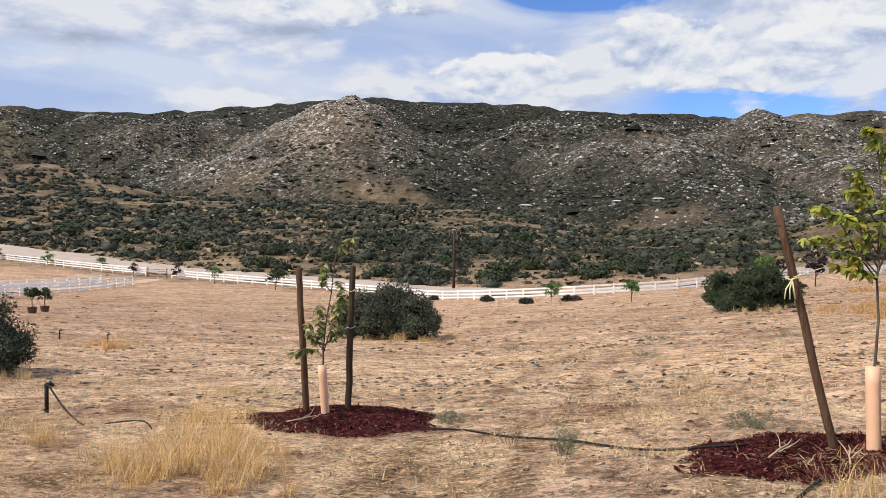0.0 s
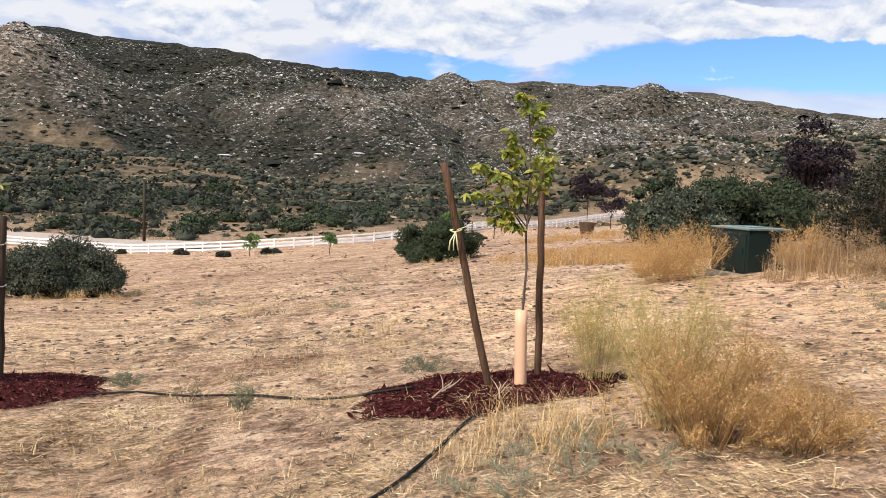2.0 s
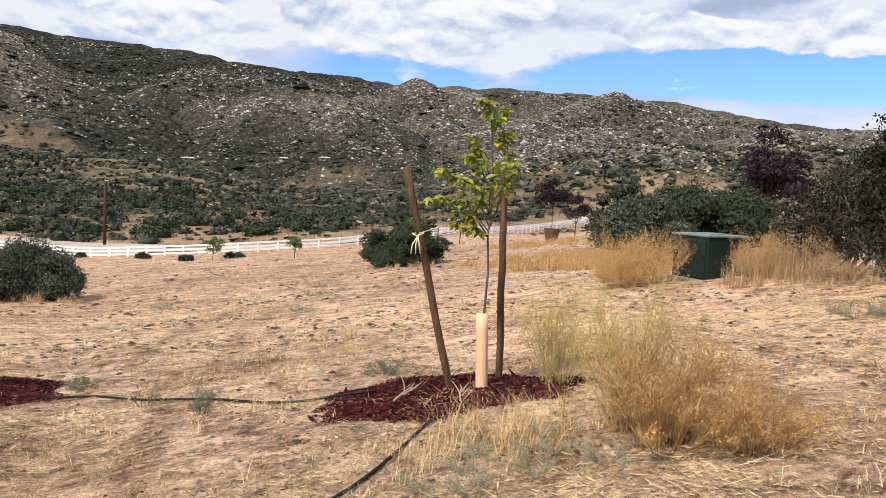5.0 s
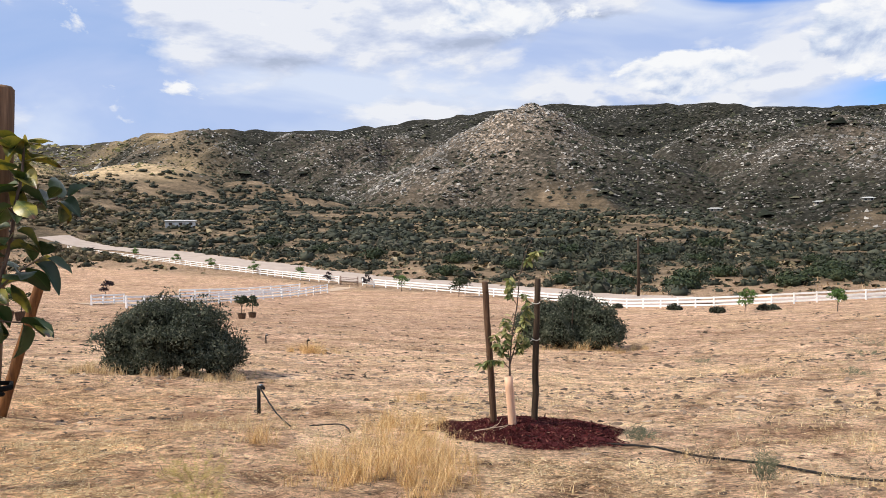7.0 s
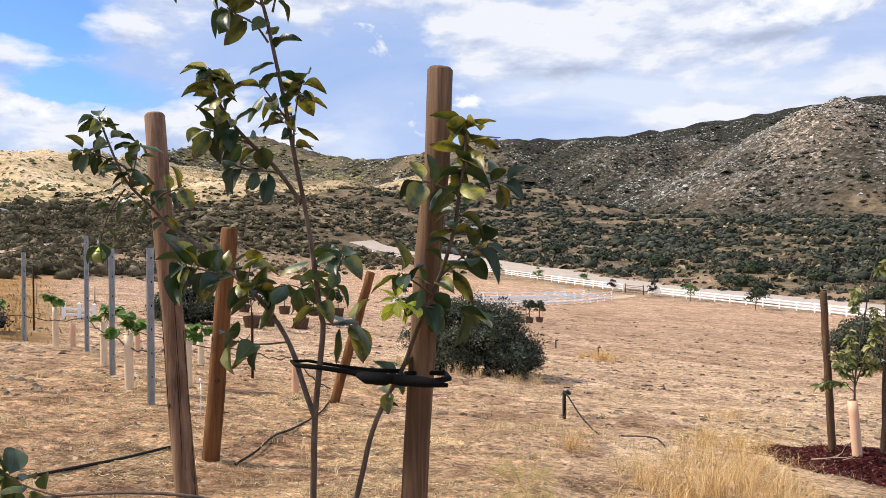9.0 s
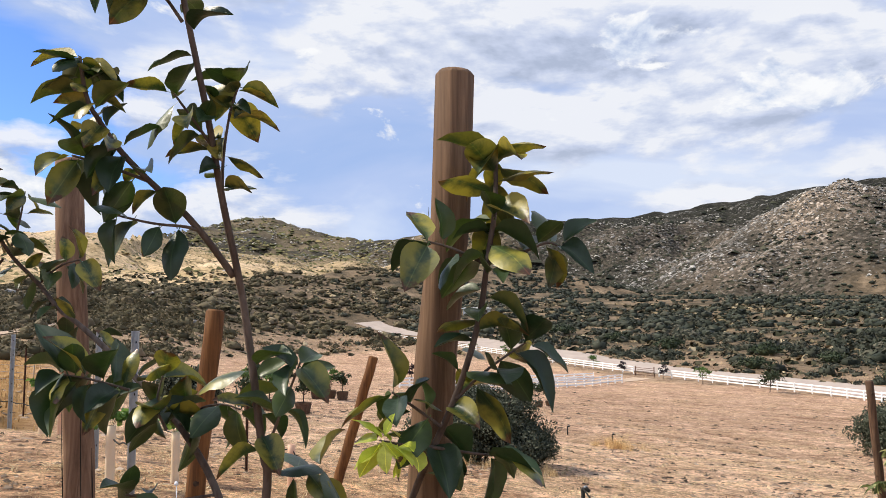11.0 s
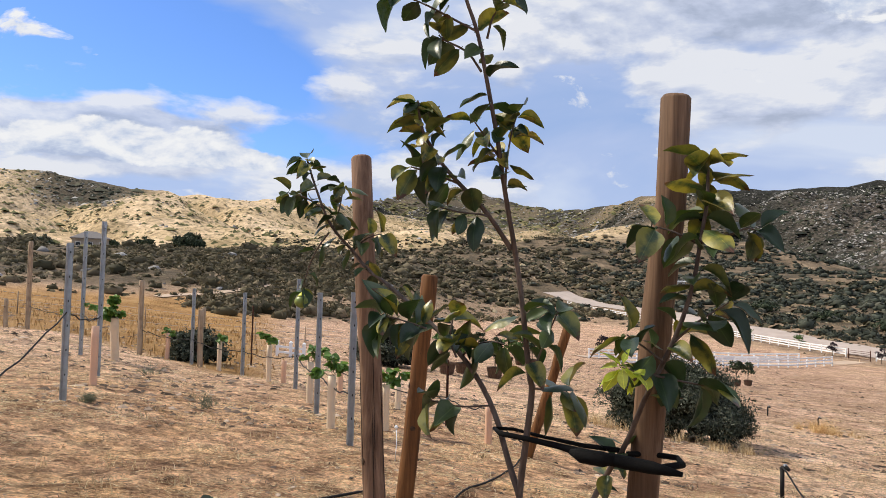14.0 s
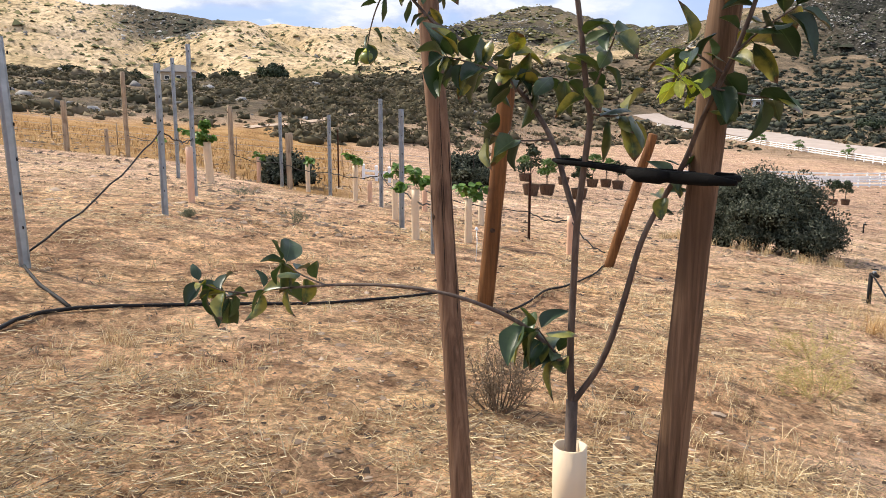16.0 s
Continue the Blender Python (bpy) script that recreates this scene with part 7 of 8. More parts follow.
for i, n, w in [(1, 110, 0.62), (4, 24, 0.24), (5, 54, 0.38), (7, 48, 0.36), (8, 66, 0.42), (10, 56, 0.38), (3, 16, 0.2), (2, 14, 0.22)]:
    x, y, h, ln = VINES[i]
    z = height(x, y) + h
    rr = random.Random(500 + i)
    tips = [(rr.uniform(-w, w), rr.uniform(-w, w), rr.uniform(-0.05, w * 0.9)) for _ in range(9 if i == 1 else 4)]
    vine = young_tree("young_vine", (x + ln, y - ln, z - 0.25), [([(0, 0, -0.4), (0, 0, 0.1), (0.02, 0, 0.3)], 0.012)] + [([(0, 0, 0.2), (a * 0.6, b * 0.6, 0.33 + c * 0.5), (a, b, 0.25 + c)], 0.007) for a, b, c in tips], VLEAF, "young vine with bright green leaves above its sleeve", 520 + i, n // 3, 0.13)


def drip_line(stops, label):
    """A slack line hung from post to post: x, y and height over the ground."""
    P = []
    for (x0, y0, h0), (x1, y1, h1) in zip(stops[:-1], stops[1:]):
        a, b = Vector((x0, y0, height(x0, y0) + h0)), Vector((x1, y1, height(x1, y1) + h1))
        n = 10
        for k in range(n):
            u = k / n
            p = a.lerp(b, u)
            p.z -= 0.10 * 4 * u * (1 - u) + 0.02 * math.sin(k * 2.1)
            P.append(p)
    P.append(b)
    return tagged(new("drip_line", tube_mesh("drip_line", P, 0.011, HOSE, 5)), label, "drip line")


drip_line([(-32.3, 8.4, 0.85), (-26, 8.2, 0.9), (-20.8, 6.6, 1.0), (-16.5, 5.55, 1.15), (-12.47, 3.71, 1.25), (-8.36, 1.22, 0.12)], "black drip line slung along the steel posts")
drip_line([(-23.5, 9.1, 0.75), (-21.35, 9.7, 0.7), (-18.88, 9.92, 0.62), (-16.2, 9.82, 0.75), (-12.37, 7.87, 0.72), (-9.34, 6.41, 0.7)], "black drip line slung along the vine row")
drip_line([(-15.7, 10.7, 0.5), (-11.6, 10.26, 0.55), (-9.96, 9.7, 0.62), (-8.9, 9.4, 0.2)], "black drip line near the leaning stake")

# orange-stained posts of the far end
stake((-6.38, 4.88, height(-6.38, 4.88) - 0.05), (-6.27, 5.04, 1.72), 0.078, STAKENEW, "orange-brown stained round wooden post", "wooden_post")
stake((-8.75, 9.3, height(-8.75, 9.3) - 0.05), (-8.25, 9.62, 1.09), 0.072, STAKENEW, "leaning orange-brown stained wooden post", "wooden_post")
EMIT = holder("hose_emitter", (-6.29, 4.79, height(-6.29, 4.79) + 0.76), "small white fitting and wire on a post", "fitting")
part("knob", tube_mesh("knob", [(0, -0.075, 0), (0, -0.09, 0.012), (0, -0.09, 0.03)], [0.012, 0.018, 0.006], VINYL, 8), EMIT)
part("wire", tube_mesh("wire", [(0, -0.085, 0), (0.015, -0.09, -0.12), (-0.005, -0.088, -0.3)], 0.004, VINYL, 4), EMIT)

# far boundary fence of thin posts on the meadow
mesh_fence = holder("wire_fence", (-44, 10, height(-44, 10)), "low wire fence with thin grey posts across the meadow", "fence")
FP = [(-46 + 0.6 * k, 2 + 3.0 * k) for k in range(11)]
for k, (x, y) in enumerate(FP):
    part("post", tube_mesh("post", [(x + 44, y - 10, height(x, y) - height(-44, 10) - 0.1), (x + 44, y - 10, height(x, y) - height(-44, 10) + 1.15)], 0.035, STAKEGREY, 6), mesh_fence)
for hh in (0.35, 0.7, 1.05):
    part("wire", tube_mesh("wire", [(x + 44, y - 10, height(x, y) - height(-44, 10) + hh) for x, y in FP], 0.008, STEEL, 4), mesh_fence)

# ---- utility cabinet ----
cab = holder("utility_cabinet", (13.66, 14.5, height(13.3, 14.1) - 0.12), "dark green steel utility cabinet among dry weeds", "utility cabinet")
cab.rotation_euler[2] = radians(-2)
PAD = plain_mat("concrete_pad", (0.30, 0.28, 0.25), 0.9, vary=0.2, scale=4)
part("pad", box_mesh("pad", 1.3, 1.4, 0.3, PAD, 0.02), cab, at=(0, 0, -0.2))
part("body", box_mesh("body", 1.12, 1.22, 1.0, BOXGREEN, 0.02), cab, at=(0, 0, 0.1))
part("lid", box_mesh("lid", 1.2, 1.3, 0.05, BOXTOP, 0.015), cab, at=(0, 0, 1.1))
part("lid_plate", box_mesh("lid_plate", 0.6, 0.7, 0.015, BOXTOP, 0.004), cab, at=(0.1, 0.05, 1.15))
part("door", box_mesh("door", 0.03, 1.1, 0.86, BOXGREEN, 0.012), cab, at=(-0.57, 0, 0.16))
for zz in (0.3, 0.75):
    part("hinge", tube_mesh("hinge", [(-0.59, 0.52, zz), (-0.59, 0.52, zz + 0.12)], 0.014, BOXGREEN, 6), cab)
part("latch", box_mesh("latch", 0.03, 0.05, 0.14, BOXGREEN, 0.006), cab, at=(-0.595, -0.46, 0.55))

# dry brown grass over the meadow past the vines
rng = np.random.default_rng(55)
mx, my = rng.uniform(-100, -17, 26000), rng.uniform(3, 50, 26000)
maz, mr = np.degrees(np.arctan2(-mx, my)), np.hypot(mx, my)
keep = rng.random(26000) < zones(mx, my, maz, mr)["meadow"] * np.clip(0.4 + 0.8 * fbm(mx / 5, my / 5, 3, 171), 0.03, 1) * np.clip(60 / mr, 0.3, 1)
mp = ground_at(mx[keep], my[keep])
V, T, tips = blades(mp, 0.24 * rng.uniform(0.4, 1.2, len(mp)), 0.022, 0.5, rng)
MEADOWGRASS = leaf_mat("brown_meadow_grass", [(0.0, (0.22, 0.12, 0.045)), (0.5, (0.42, 0.25, 0.10)), (1.0, (0.60, 0.42, 0.20))], 0.8, 0.2, 0.2)
tagged(new("meadow_grass", mesh_np("meadow_grass", V, T, MEADOWGRASS)), "dry orange-brown meadow grass beyond the vine row", "dry grass", kind="stuff")

# bare twigs, stalks and ties at the young trees
DEADWOOD = plain_mat("pale_dead_wood", (0.46, 0.36, 0.27), 0.85, vary=0.25, scale=30)


def dead_branch(x, y, turn, size, label):
    z = height(x, y) + 0.10
    b = holder("dead_branch", (x, y, z), label, "twig")
    c, s = math.cos(turn), math.sin(turn)

    def at(u, v, w):
        return (size * (u * c - v * s), size * (u * s + v * c), size * w)
    part("stem", tube_mesh("stem", [at(-0.5, 0, 0.02), at(0, 0.03, 0.10), at(0.35, 0.0, 0.16), at(0.6, 0.05, 0.22)], [0.008, 0.006, 0.005, 0.002], DEADWOOD, 6), b)
    for u, v, w in ((0.35, 0.3, 0.38), (0.15, -0.28, 0.3), (0.55, -0.2, 0.3)):
        part("side_twig", tube_mesh("side_twig", [at(u - 0.3, v * 0.1, 0.08), at(u - 0.1, v * 0.5, w * 0.6), at(u, v, w)], [0.005, 0.004, 0.0015], DEADWOOD, 5), b)


dead_branch(-1.72, 9.72, 0.2, 0.42, "bare pale forked twig lying on red mulch")
dead_branch(2.62, 6.0, 0.7, 0.36, "bare pale stalk lying across red mulch")
dead_branch(2.95, 5.6, 1.1, 0.28, "bare pale stalk lying on the edge of red mulch")
TIE = plain_mat("white_plastic_tie", (0.72, 0.70, 0.64), 0.6, vary=0.1)
for zz, dx in ((0.66, 0.0), (0.16, 0.01)):
    t_ = holder("plastic_tie", (-1.25, 10.68, zz), "thin white plastic tie round a dark stake", "tie", "young tree ties")
    part("ring", tube_mesh("ring", [(0.056 * math.cos(k * 0.4488), 0.056 * math.sin(k * 0.4488) - 0.01, 0.01 * math.sin(k)) for k in range(15)], 0.005, TIE, 4), t_)
    part("cord", tube_mesh("cord", [(-0.03, -0.06, 0), (-0.12, -0.28, -0.03), (-0.22, -0.5, -0.01)], 0.004, TIE, 4), t_)

# dry grass along the far side of the road
rng = np.random.default_rng(66)
gaz, gr = rng.uniform(-44, 50, 30000), np.sqrt(rng.uniform(84.0 ** 2, 200.0 ** 2, 30000))
gx, gy = -np.sin(np.radians(gaz)) * gr, np.cos(np.radians(gaz)) * gr
q = gr / table(gaz, 1)
keep = (rng.random(30000) < sstep(1.04, 1.10, q) * (1 - sstep(1.2, 1.6, q)) * np.clip(0.25 + 0.9 * fbm(gx / 9, gy / 9, 3, 181), 0.02, 1)) & clear_of_road(gx, gy, 6.2)
gp = ground_at(gx[keep], gy[keep])
V, T, tips = blades(gp, 0.45 * rng.uniform(0.4, 1.2, len(gp)), 0.07, 0.7, rng)
tagged(new("roadside_grass", mesh_np("roadside_grass", V, T, DRYREED)), "tan dry grass between brush beyond the road", "dry grass", kind="stuff")


# ---- the persimmon tree tied between two poles ----
def persimmon_mat(name, green, edge, gate=(0.55, 0.95), through_=0.12):
    """A glossy leaf: pale midrib and veins, yellowing and scorched edges on some of the leaves."""
    m = Mat(name, 0.40, spec=0.48)
    sp = m.n.new("ShaderNodeSeparateXYZ")
    m.l.new(m.tc.outputs["Object"], sp.inputs[0])
    along_, across = sp.outputs[0], m.math("ABSOLUTE", sp.outputs[1], 0.0)
    pick = m.math("FRACT", m.math("MULTIPLY", m.random(), 7.31), 0.0)
    base = m.ramp(m.random(), [(0.0, green[0]), (0.5, green[1]), (1.0, green[2])])
    base = m.mix(0.5, base, m.ramp(m.noise(5.0, 4, 0.6), [(0.3, 0.7), (0.7, 1.3)]), "MULTIPLY")
    reach = m.math("ADD", m.math("MULTIPLY", across, 1.6), m.math("ADD", m.math("MULTIPLY", along_, 0.22), m.noise(3.0, 4, 0.6)))
    amount = m.math("MULTIPLY", m.ramp(reach, [(0.62, 0.0), (0.95, 1.0)]), m.ramp(pick, [(gate[0], 0.0), (gate[1], 0.95)]))
    c = m.mix(amount, base, edge)
    scorch = m.math("MULTIPLY", m.ramp(m.math("ADD", m.math("MULTIPLY", along_, 0.75), m.math("MULTIPLY", m.noise(4.0, 3, 0.6, offset=(4, 7, 2)), 0.55)), [(0.88, 0.0), (0.94, 1.0)]), m.ramp(pick, [(0.62, 0.0), (0.68, 1.0)]))
    c = m.mix(scorch, c, (0.085, 0.038, 0.018))
    c = m.mix(m.math("MULTIPLY", m.ramp(across, [(0.004, 1.0), (0.016, 0.0)]), 0.55), c, m.mix(1.0, c, (2.6, 2.3, 2.2), "MULTIPLY"))
    m.color(c)
    m.bump(m.noise(9, 4, 0.55), 0.08, 0.010)
    tr = m.n.new("ShaderNodeBsdfTranslucent")
    m.l.new(m.mix(1.0, c, (1.2, 1.35, 0.55), "MULTIPLY"), tr.inputs["Color"])
    mx = m.n.new("ShaderNodeMixShader")
    mx.inputs[0].default_value = through_
    m.l.new(m.b.outputs[0], mx.inputs[1])
    m.l.new(tr.outputs[0], mx.inputs[2])
    m.l.new(mx.outputs[0], m.n["Material Output"].inputs["Surface"])
    return m.m


PGREEN = persimmon_mat("persimmon_leaf", ((0.016, 0.036, 0.016), (0.030, 0.058, 0.022), (0.060, 0.090, 0.028)), (0.34, 0.30, 0.05))
PYELLOW = persimmon_mat("yellowing_persimmon_leaf", ((0.018, 0.038, 0.016), (0.034, 0.060, 0.022), (0.065, 0.092, 0.028)), (0.38, 0.31, 0.06), (0.25, 0.85), 0.15)
PLIME = persimmon_mat("young_persimmon_leaf", ((0.38, 0.45, 0.05), (0.48, 0.55, 0.07), (0.56, 0.60, 0.10)), (0.60, 0.55, 0.09), through_=0.3)
POLE = wood_mat("round_pole_wood", (0.062, 0.034, 0.019), (0.15, 0.088, 0.052), (0.27, 0.165, 0.10), (1, 1, 0.035), 60)
POLERED = wood_mat("reddish_round_pole_wood", (0.095, 0.052, 0.032), (0.20, 0.115, 0.072), (0.34, 0.21, 0.135), (1, 1, 0.035), 60)

# limbs in centimetres: to the side, up, away; from the foot of the trunk
BRANCHES = {}
BRANCHES["stem"] = [(0, 66, 0), (-1, 77, -1), (-1, 95, -4), (-1, 113, -7), (0, 125, -9), (1, 137, -11), (0, 139, -12), (-2, 154, -14), (-4, 166, -15), (-7, 178, -19), (-9, 189, -21), (-12, 202, -23), (-14, 211, -24), (-17, 218, -25), (-19, 225, -25), (-22, 233, -25)]
BRANCHES["left"] = [(-1, 113, -7), (-3, 119, -4), (-6, 131, 3), (-13, 142, 10), (-23, 151, 21), (-34, 160, 33), (-38, 162, 38), (-43, 168, 42), (-49, 174, 42), (-52, 180, 42), (-55, 188, 42), (-57, 194, 42)]
BRANCHES["fruittwig"] = [(-50, 173, 42), (-54, 168, 45), (-57, 161, 49), (-58, 156, 50)]
BRANCHES["up"] = [(-5, 167, -15), (-11, 175, -18), (-17, 180, -21), (-21, 184, -23), (-23, 187, -24), (-25, 190, -25), (-26, 196, -25)]
BRANCHES["up2"] = [(-17, 180, -21), (-23, 182, -22), (-27, 183, -22)]
BRANCHES["up3"] = [(-10, 173.5, -17.5), (-12, 174, -19), (-16, 174, -20), (-21, 175, -21)]
BRANCHES["side"] = [(-7, 178, -19), (-7, 185, -19), (-6, 192, -20), (-5, 195, -20)]
BRANCHES["top1"] = [(-14, 211, -24), (-19, 213, -25), (-25, 216, -25), (-31, 218, -25)]
BRANCHES["top2"] = [(-13, 203, -23), (-16, 207, -24), (-21, 209, -24), (-22, 210, -24)]
BRANCHES["top3"] = [(-12, 210, -23), (-11, 215, -24), (-7, 220, -25)]
BRANCHES["top4"] = [(-17, 218, -25), (-20, 222, -26), (-23, 226, -27)]
BRANCHES["right"] = [(0, 66, 0), (7, 78, -3), (11, 96, -7), (13, 108, -9), (17, 118, -11), (20, 126, -17), (22, 137, -23), (26, 149, -29), (29, 160, -31), (30, 170, -32), (32, 177, -30), (33, 186, -27)]
BRANCHES["right2"] = [(26, 149, -29), (30, 153, -30), (36, 157, -31)]
BRANCHES["right3"] = [(30, 169, -32), (35.4, 170, -32), (39, 171.8, -32), (41.3, 171.1, -32)]
BRANCHES["right4"] = [(30, 168.3, -31), (25, 170.8, -30), (21.5, 171.5, -30)]
BRANCHES["right5"] = [(23, 142, -27), (28, 141, -27), (35, 140, -27)]
BRANCHES["hang_left"] = [(-6, 131, 3), (-14, 130.5, 2), (-21, 132, 2)]
BRANCHES["hang_right"] = [(1, 137, -11), (5, 136.5, -12), (9, 137, -12)]
BRANCHES["low"] = [(-2, 76, 0), (-8, 83, -1), (-16, 89, -2), (-32, 95, -3), (-52, 94, 8), (-71, 90, 21), (-92, 85, 35), (-102, 81, 43)]
BRANCHES["low_twig"] = [(-64, 91, 17), (-73, 93.3, 21), (-79, 96.4, 24)]
BRANCHES["low_end"] = [(-95, 84, 37), (-101, 84.5, 37), (-108, 87, 38)]
BRANCHES["low2"] = [(-3, 77, 0), (-7, 83, -2), (-9, 86, -3)]
BRANCHES["midtw"] = [(-15, 142, 3), (-17, 146, 3), (-16, 151, 5)]
BRANCHES["mid2"] = [(-22, 148, 13), (-28, 150, 13), (-33, 151, 13)]
BRANCHES["mid4"] = [(-13, 142, 10), (-10, 145, 8), (-6, 146, 5), (-3, 145, 3)]
BRANCHES["left2"] = [(-49, 174, 42), (-47, 180, 41), (-46, 187, 40)]
BRANCHES["left3"] = [(-43, 168, 42), (-39, 172, 41), (-35, 173, 40)]
BRANCHES["left4"] = [(-52, 180, 42), (-57, 183, 41), (-62, 184, 41)]
BRANCHES["stemtwig"] = [(-8, 185, -20), (-11, 189, -21), (-14, 193, -21)]
BRANCHES["right6"] = [(24, 145, -28), (20, 148, -27), (17, 150, -27)]
BRANCHES["limetwig"] = [(23, 142, -27), (18, 143, -30), (14.5, 144, -32)]
BRANCHES["mid3"] = [(0, 139, -12), (3, 148, -15), (5, 154, -17)]

FOOT = Vector((-1.93, 1.505, 0.05))
SIDE, AWAY = Vector((0.643, 0.766, 0)), Vector((-0.766, 0.643, 0))


def tree_place(u, v, w, unit):
    return (SIDE * u + Vector((0, 0, v)) + AWAY * w) * unit


def smooth_line(pts, times=2):
    for _ in range(times):
        q = [pts[0]]
        for a, b in zip(pts[:-1], pts[1:]):
            q += [a.lerp(b, 0.25), a.lerp(b, 0.75)]
        pts = q + [pts[-1]]
    return pts


THICK = {"stem": (1.0, 0.28), "left": (0.8, 0.27), "right": (0.85, 0.32), "low": (0.7, 0.25), "up": (0.6, 0.25)}
ptree = holder("persimmon_tree", FOOT, "young persimmon tree with glossy dark green leaves tied between poles", "young tree")
part("trunk", tube_mesh("trunk", [tree_place(*p, 0.01) for p in ((0.5, -8, 0), (0.3, 20, 0), (0, 45, 0.3), (0, 67, 0))], [0.017, 0.0155, 0.015, 0.0145], BARK, 12), ptree)
LIMB = {}
for name, pts in BRANCHES.items():
    P = smooth_line([tree_place(*p, 0.01) for p in pts])
    r0, r1 = THICK.get(name, (0.30, 0.14))
    n = len(P)
    LIMB[name] = P
    part("branch", tube_mesh("branch", P, [0.01 * (r0 + (r1 - r0) * (k / (n - 1)) ** 0.8) for k in range(n)], BARK, 9), ptree)

PMESH, YMESH = [[leaf_mesh("leaf", mt, k, (0.45, 0.7, -0.35, 0.55, 0.8)[k], (0.22, 0.38, 0.46, 0.30, 0.55)[k], (0.56, 0.66, 0.58, 0.68, 0.54)[k]) for k in range(5)] for mt in (PGREEN, PYELLOW)]
LMESH = [leaf_mesh("leaf", PLIME, k, 0.2, 0.2, 0.6) for k in range(3)]
lr = random.Random(77)


def along(line, f):
    k = min(int(f * (len(line) - 1)), len(line) - 2)
    return line[k].lerp(line[k + 1], f * (len(line) - 1) - k), (line[k + 1] - line[k]).normalized()


def leaves_on(limb, f0, f1, count, length, meshes=PMESH):
    turn = lr.uniform(0, 6.283)
    for i in range(count):
        f = f0 + (f1 - f0) * (1 - (1 - (i + lr.random()) / count) ** 1.3)
        at, way = along(LIMB[limb], min(f, 0.999))
        turn += 2.4 + lr.uniform(-0.5, 0.5)
        flat = way.cross(Vector((0.3, 0.2, 0.93))).normalized()
        out = flat * math.cos(turn) + way.cross(flat) * math.sin(turn)
        go = out + way * lr.uniform(0.1, 0.7) + Vector((0, 0, lr.uniform(-0.85, 0.25)))
        go.normalize()
        foot = at + go * lr.uniform(0.003, 0.012)
        tip = foot + go * length * lr.uniform(0.62, 1.12)
        ob = part("leaf", meshes[lr.randrange(len(meshes))], ptree)
        ob.matrix_local = leaf_pose(foot, tip, lr.uniform(0, 6.283), 0.55)


# limb, from and to along it, how many leaves, length in metres
leaves_on("stem", 0.40, 0.47, 7, 0.075)
leaves_on("stem", 0.60, 0.80, 10, 0.066)
leaves_on("stem", 0.86, 1.0, 10, 0.073)
leaves_on("top1", 0.35, 1.0, 8, 0.070)
leaves_on("top2", 0.4, 1.0, 7, 0.079)
leaves_on("top3", 0.3, 1.0, 7, 0.066)
leaves_on("top4", 0.4, 1.0, 7, 0.077)
leaves_on("up", 0.30, 0.62, 8, 0.063)
leaves_on("up", 0.62, 1.0, 20, 0.064, YMESH)
leaves_on("up2", 0.2, 1.0, 10, 0.064)
leaves_on("up3", 0.3, 1.0, 9, 0.066)
leaves_on("side", 0.15, 1.0, 17, 0.066, YMESH)
leaves_on("stemtwig", 0.2, 1.0, 10, 0.070)
leaves_on("left", 0.40, 0.66, 10, 0.066)
leaves_on("left", 0.66, 1.0, 24, 0.066)
leaves_on("left2", 0.2, 1.0, 12, 0.064, YMESH)
leaves_on("left3", 0.2, 1.0, 8, 0.068)
leaves_on("left4", 0.2, 1.0, 10, 0.063, YMESH)
leaves_on("fruittwig", 0.2, 1.0, 7, 0.068)
leaves_on("left", 0.24, 0.40, 10, 0.079)
leaves_on("midtw", 0.1, 1.0, 12, 0.081)
leaves_on("mid2", 0.1, 1.0, 20, 0.092)
leaves_on("mid3", 0.3, 1.0, 9, 0.070)
leaves_on("mid4", 0.1, 1.0, 10, 0.079)
leaves_on("right", 0.66, 0.86, 16, 0.084)
leaves_on("right", 0.86, 1.0, 15, 0.084, YMESH)
leaves_on("right2", 0.3, 1.0, 9, 0.083)
leaves_on("right3", 0.3, 1.0, 7, 0.080)
leaves_on("right4", 0.2, 1.0, 6, 0.090)
leaves_on("right5", 0.2, 1.0, 6, 0.080)
leaves_on("right6", 0.2, 1.0, 10, 0.073)
leaves_on("right", 0.38, 0.46, 5, 0.055)
leaves_on("right", 0.54, 0.66, 9, 0.071)
leaves_on("low", 0.04, 0.13, 9, 0.084)
leaves_on("low", 0.17, 0.25, 7, 0.095)
leaves_on("low2", 0.3, 1.0, 7, 0.084)
leaves_on("low", 0.72, 0.80, 6, 0.085)
leaves_on("low", 0.91, 1.0, 9, 0.090)
leaves_on("low_twig", 0.25, 1.0, 10, 0.095)
leaves_on("low_end", 0.2, 1.0, 8, 0.090)
leaves_on("hang_left", 0.4, 1.0, 8, 0.079)
leaves_on("hang_right", 0.2, 1.0, 7, 0.088)
leaves_on("right", 0.34, 0.44, 6, 0.060)
leaves_on("limetwig", 0.3, 1.0, 16, 0.05, LMESH)
FRUIT = plain_mat("unripe_persimmon", (0.20, 0.25, 0.06), 0.4, vary=0.15, scale=20)
bm = bmesh.new()
bmesh.ops.create_uvsphere(bm, u_segments=20, v_segments=12, radius=0.022)
for v in bm.verts:
    v.co.z *= 0.86
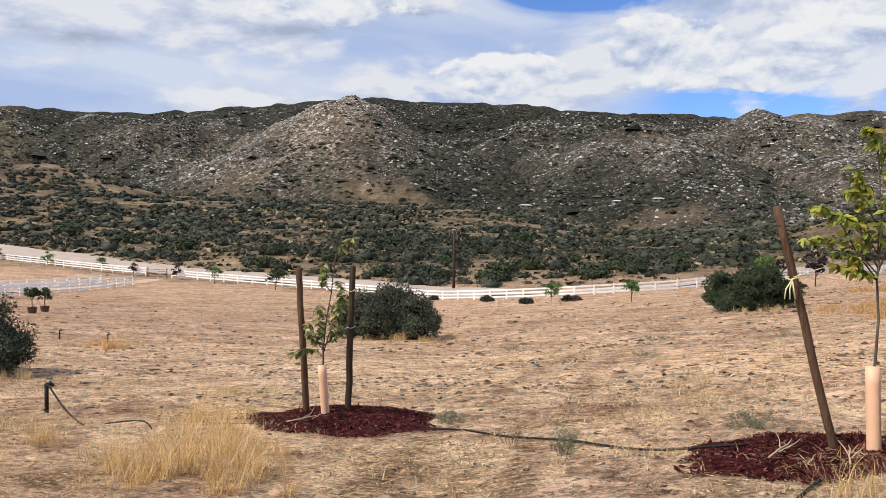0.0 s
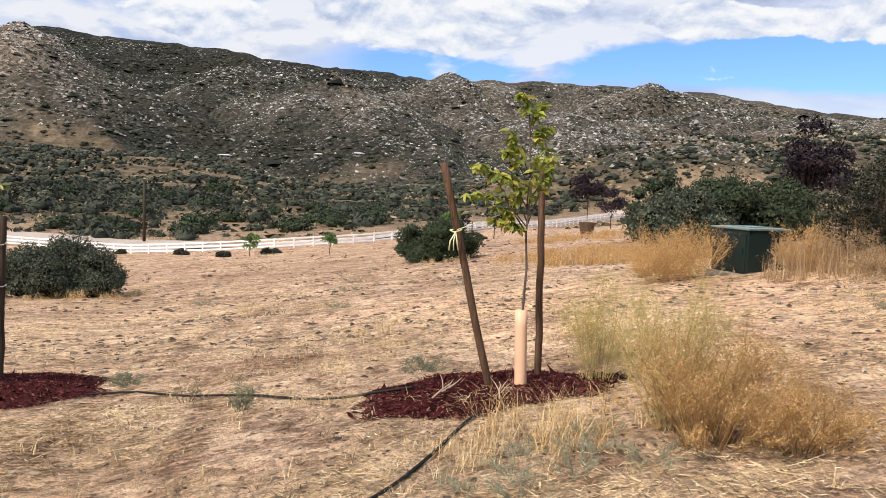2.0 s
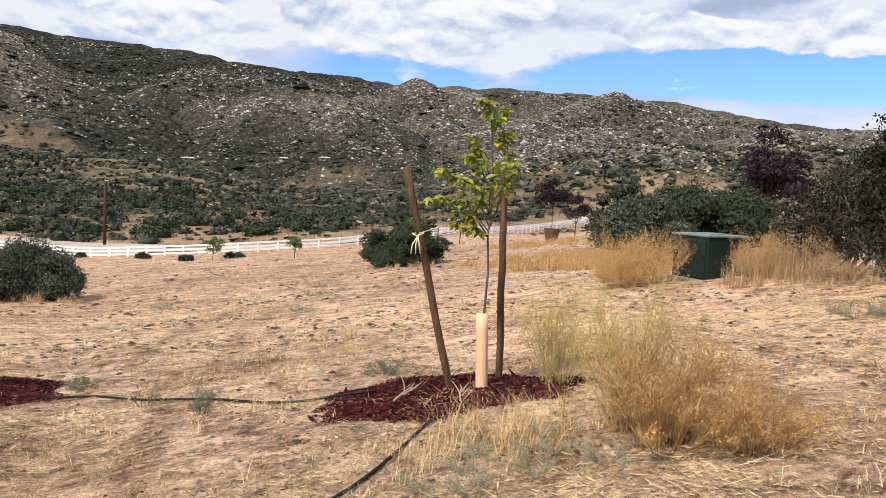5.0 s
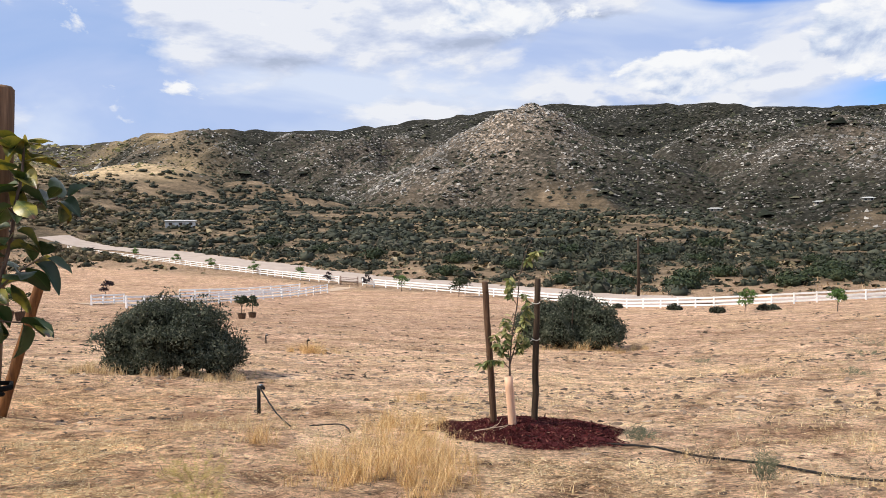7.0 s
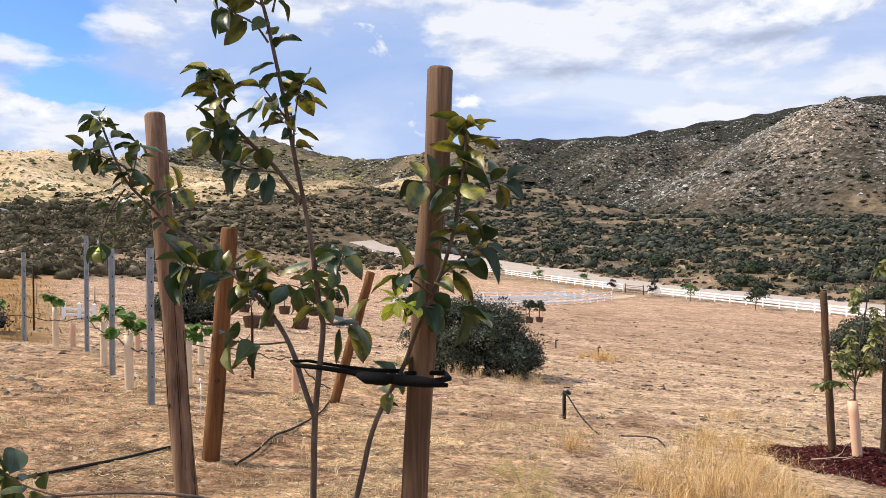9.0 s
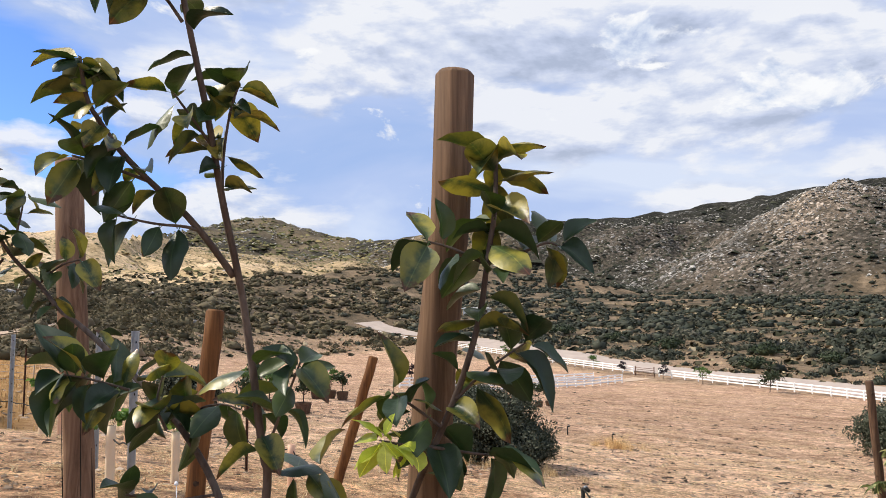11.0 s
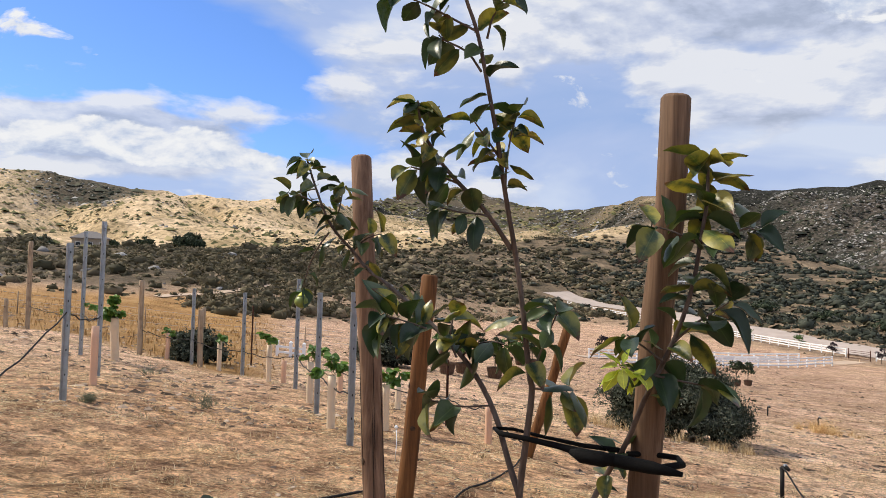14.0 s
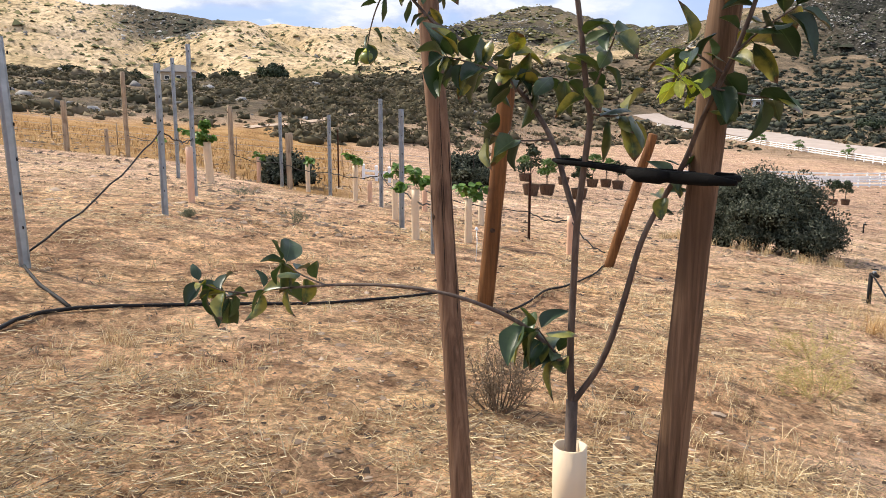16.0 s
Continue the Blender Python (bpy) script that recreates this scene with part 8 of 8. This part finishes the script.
part("fruit", bm_mesh("fruit", bm, FRUIT, True), ptree, at=tree_place(-57.9, 153.0, 49, 0.01))
part("calyx", tube_mesh("calyx", [(0, 0, 0), (0, 0, 0.004), (0, 0, 0.012)], [0.014, 0.011, 0.003], PLIME, 8), ptree, at=tree_place(-57.9, 154.6, 49, 0.01))

stake((-1.735, 1.585, height(-1.74, 1.58) - 0.05), (-1.602, 1.612, 2.05), 0.0335, POLE, "round weathered brown wooden pole with rounded top")
stake((-2.50, 1.625, height(-2.5, 1.62) - 0.05), (-2.775, 1.645, 2.045), 0.0345, POLERED, "round reddish-brown wooden pole beside the persimmon")
tree_guard((-1.93, 1.505, height(-1.93, 1.5) - 0.03), (-1.93, 1.505, 0.60), 0.043, GUARDPALE, "cream plastic sleeve round the persimmon trunk")

# the black rubber tie
RUBBER = plain_mat("black_rubber", (0.006, 0.006, 0.006), 0.85, spec=0.12, vary=0.3, scale=40, bump=0.5)
tie = holder("tree_tie", FOOT + tree_place(10, 125, -17, 0.01), "black rubber tie holding the trunk to a pole", "tree tie")


def tie_part(name, pts, rad):
    o = Vector(tree_place(10, 125, -17, 0.01))
    part(name, tube_mesh(name, [tree_place(*p, 0.01) - o for p in pts], rad, RUBBER, 9), tie)


tie_part("strap", [(-6.2, 126.4, -1), (-5.5, 126.3, -7), (0, 126, -11), (6, 125.4, -15), (12, 124.6, -20), (18, 124.3, -25), (22, 124.3, -29), (26.5, 124.0, -33)], [0.004, 0.006, 0.006, 0.007, 0.011, 0.014, 0.013, 0.005])
tie_part("strap", [(-6.2, 126.4, -1), (-2, 126.6, -3), (4, 125.8, -7), (12, 125.0, -12), (20, 124.8, -16)], [0.004, 0.004, 0.004, 0.005, 0.006])
tie_part("bulge", [(8, 124.9, -18), (10, 124.4, -19.5), (14, 124.3, -22.5), (16, 124.6, -24)], [0.006, 0.015, 0.016, 0.008])
tie_part("loop", [(20, 124.6, -18), (25, 124.5, -17), (30, 124.4, -20), (29, 124.3, -26), (24, 124.3, -29)], [0.006, 0.006, 0.006, 0.007, 0.008])
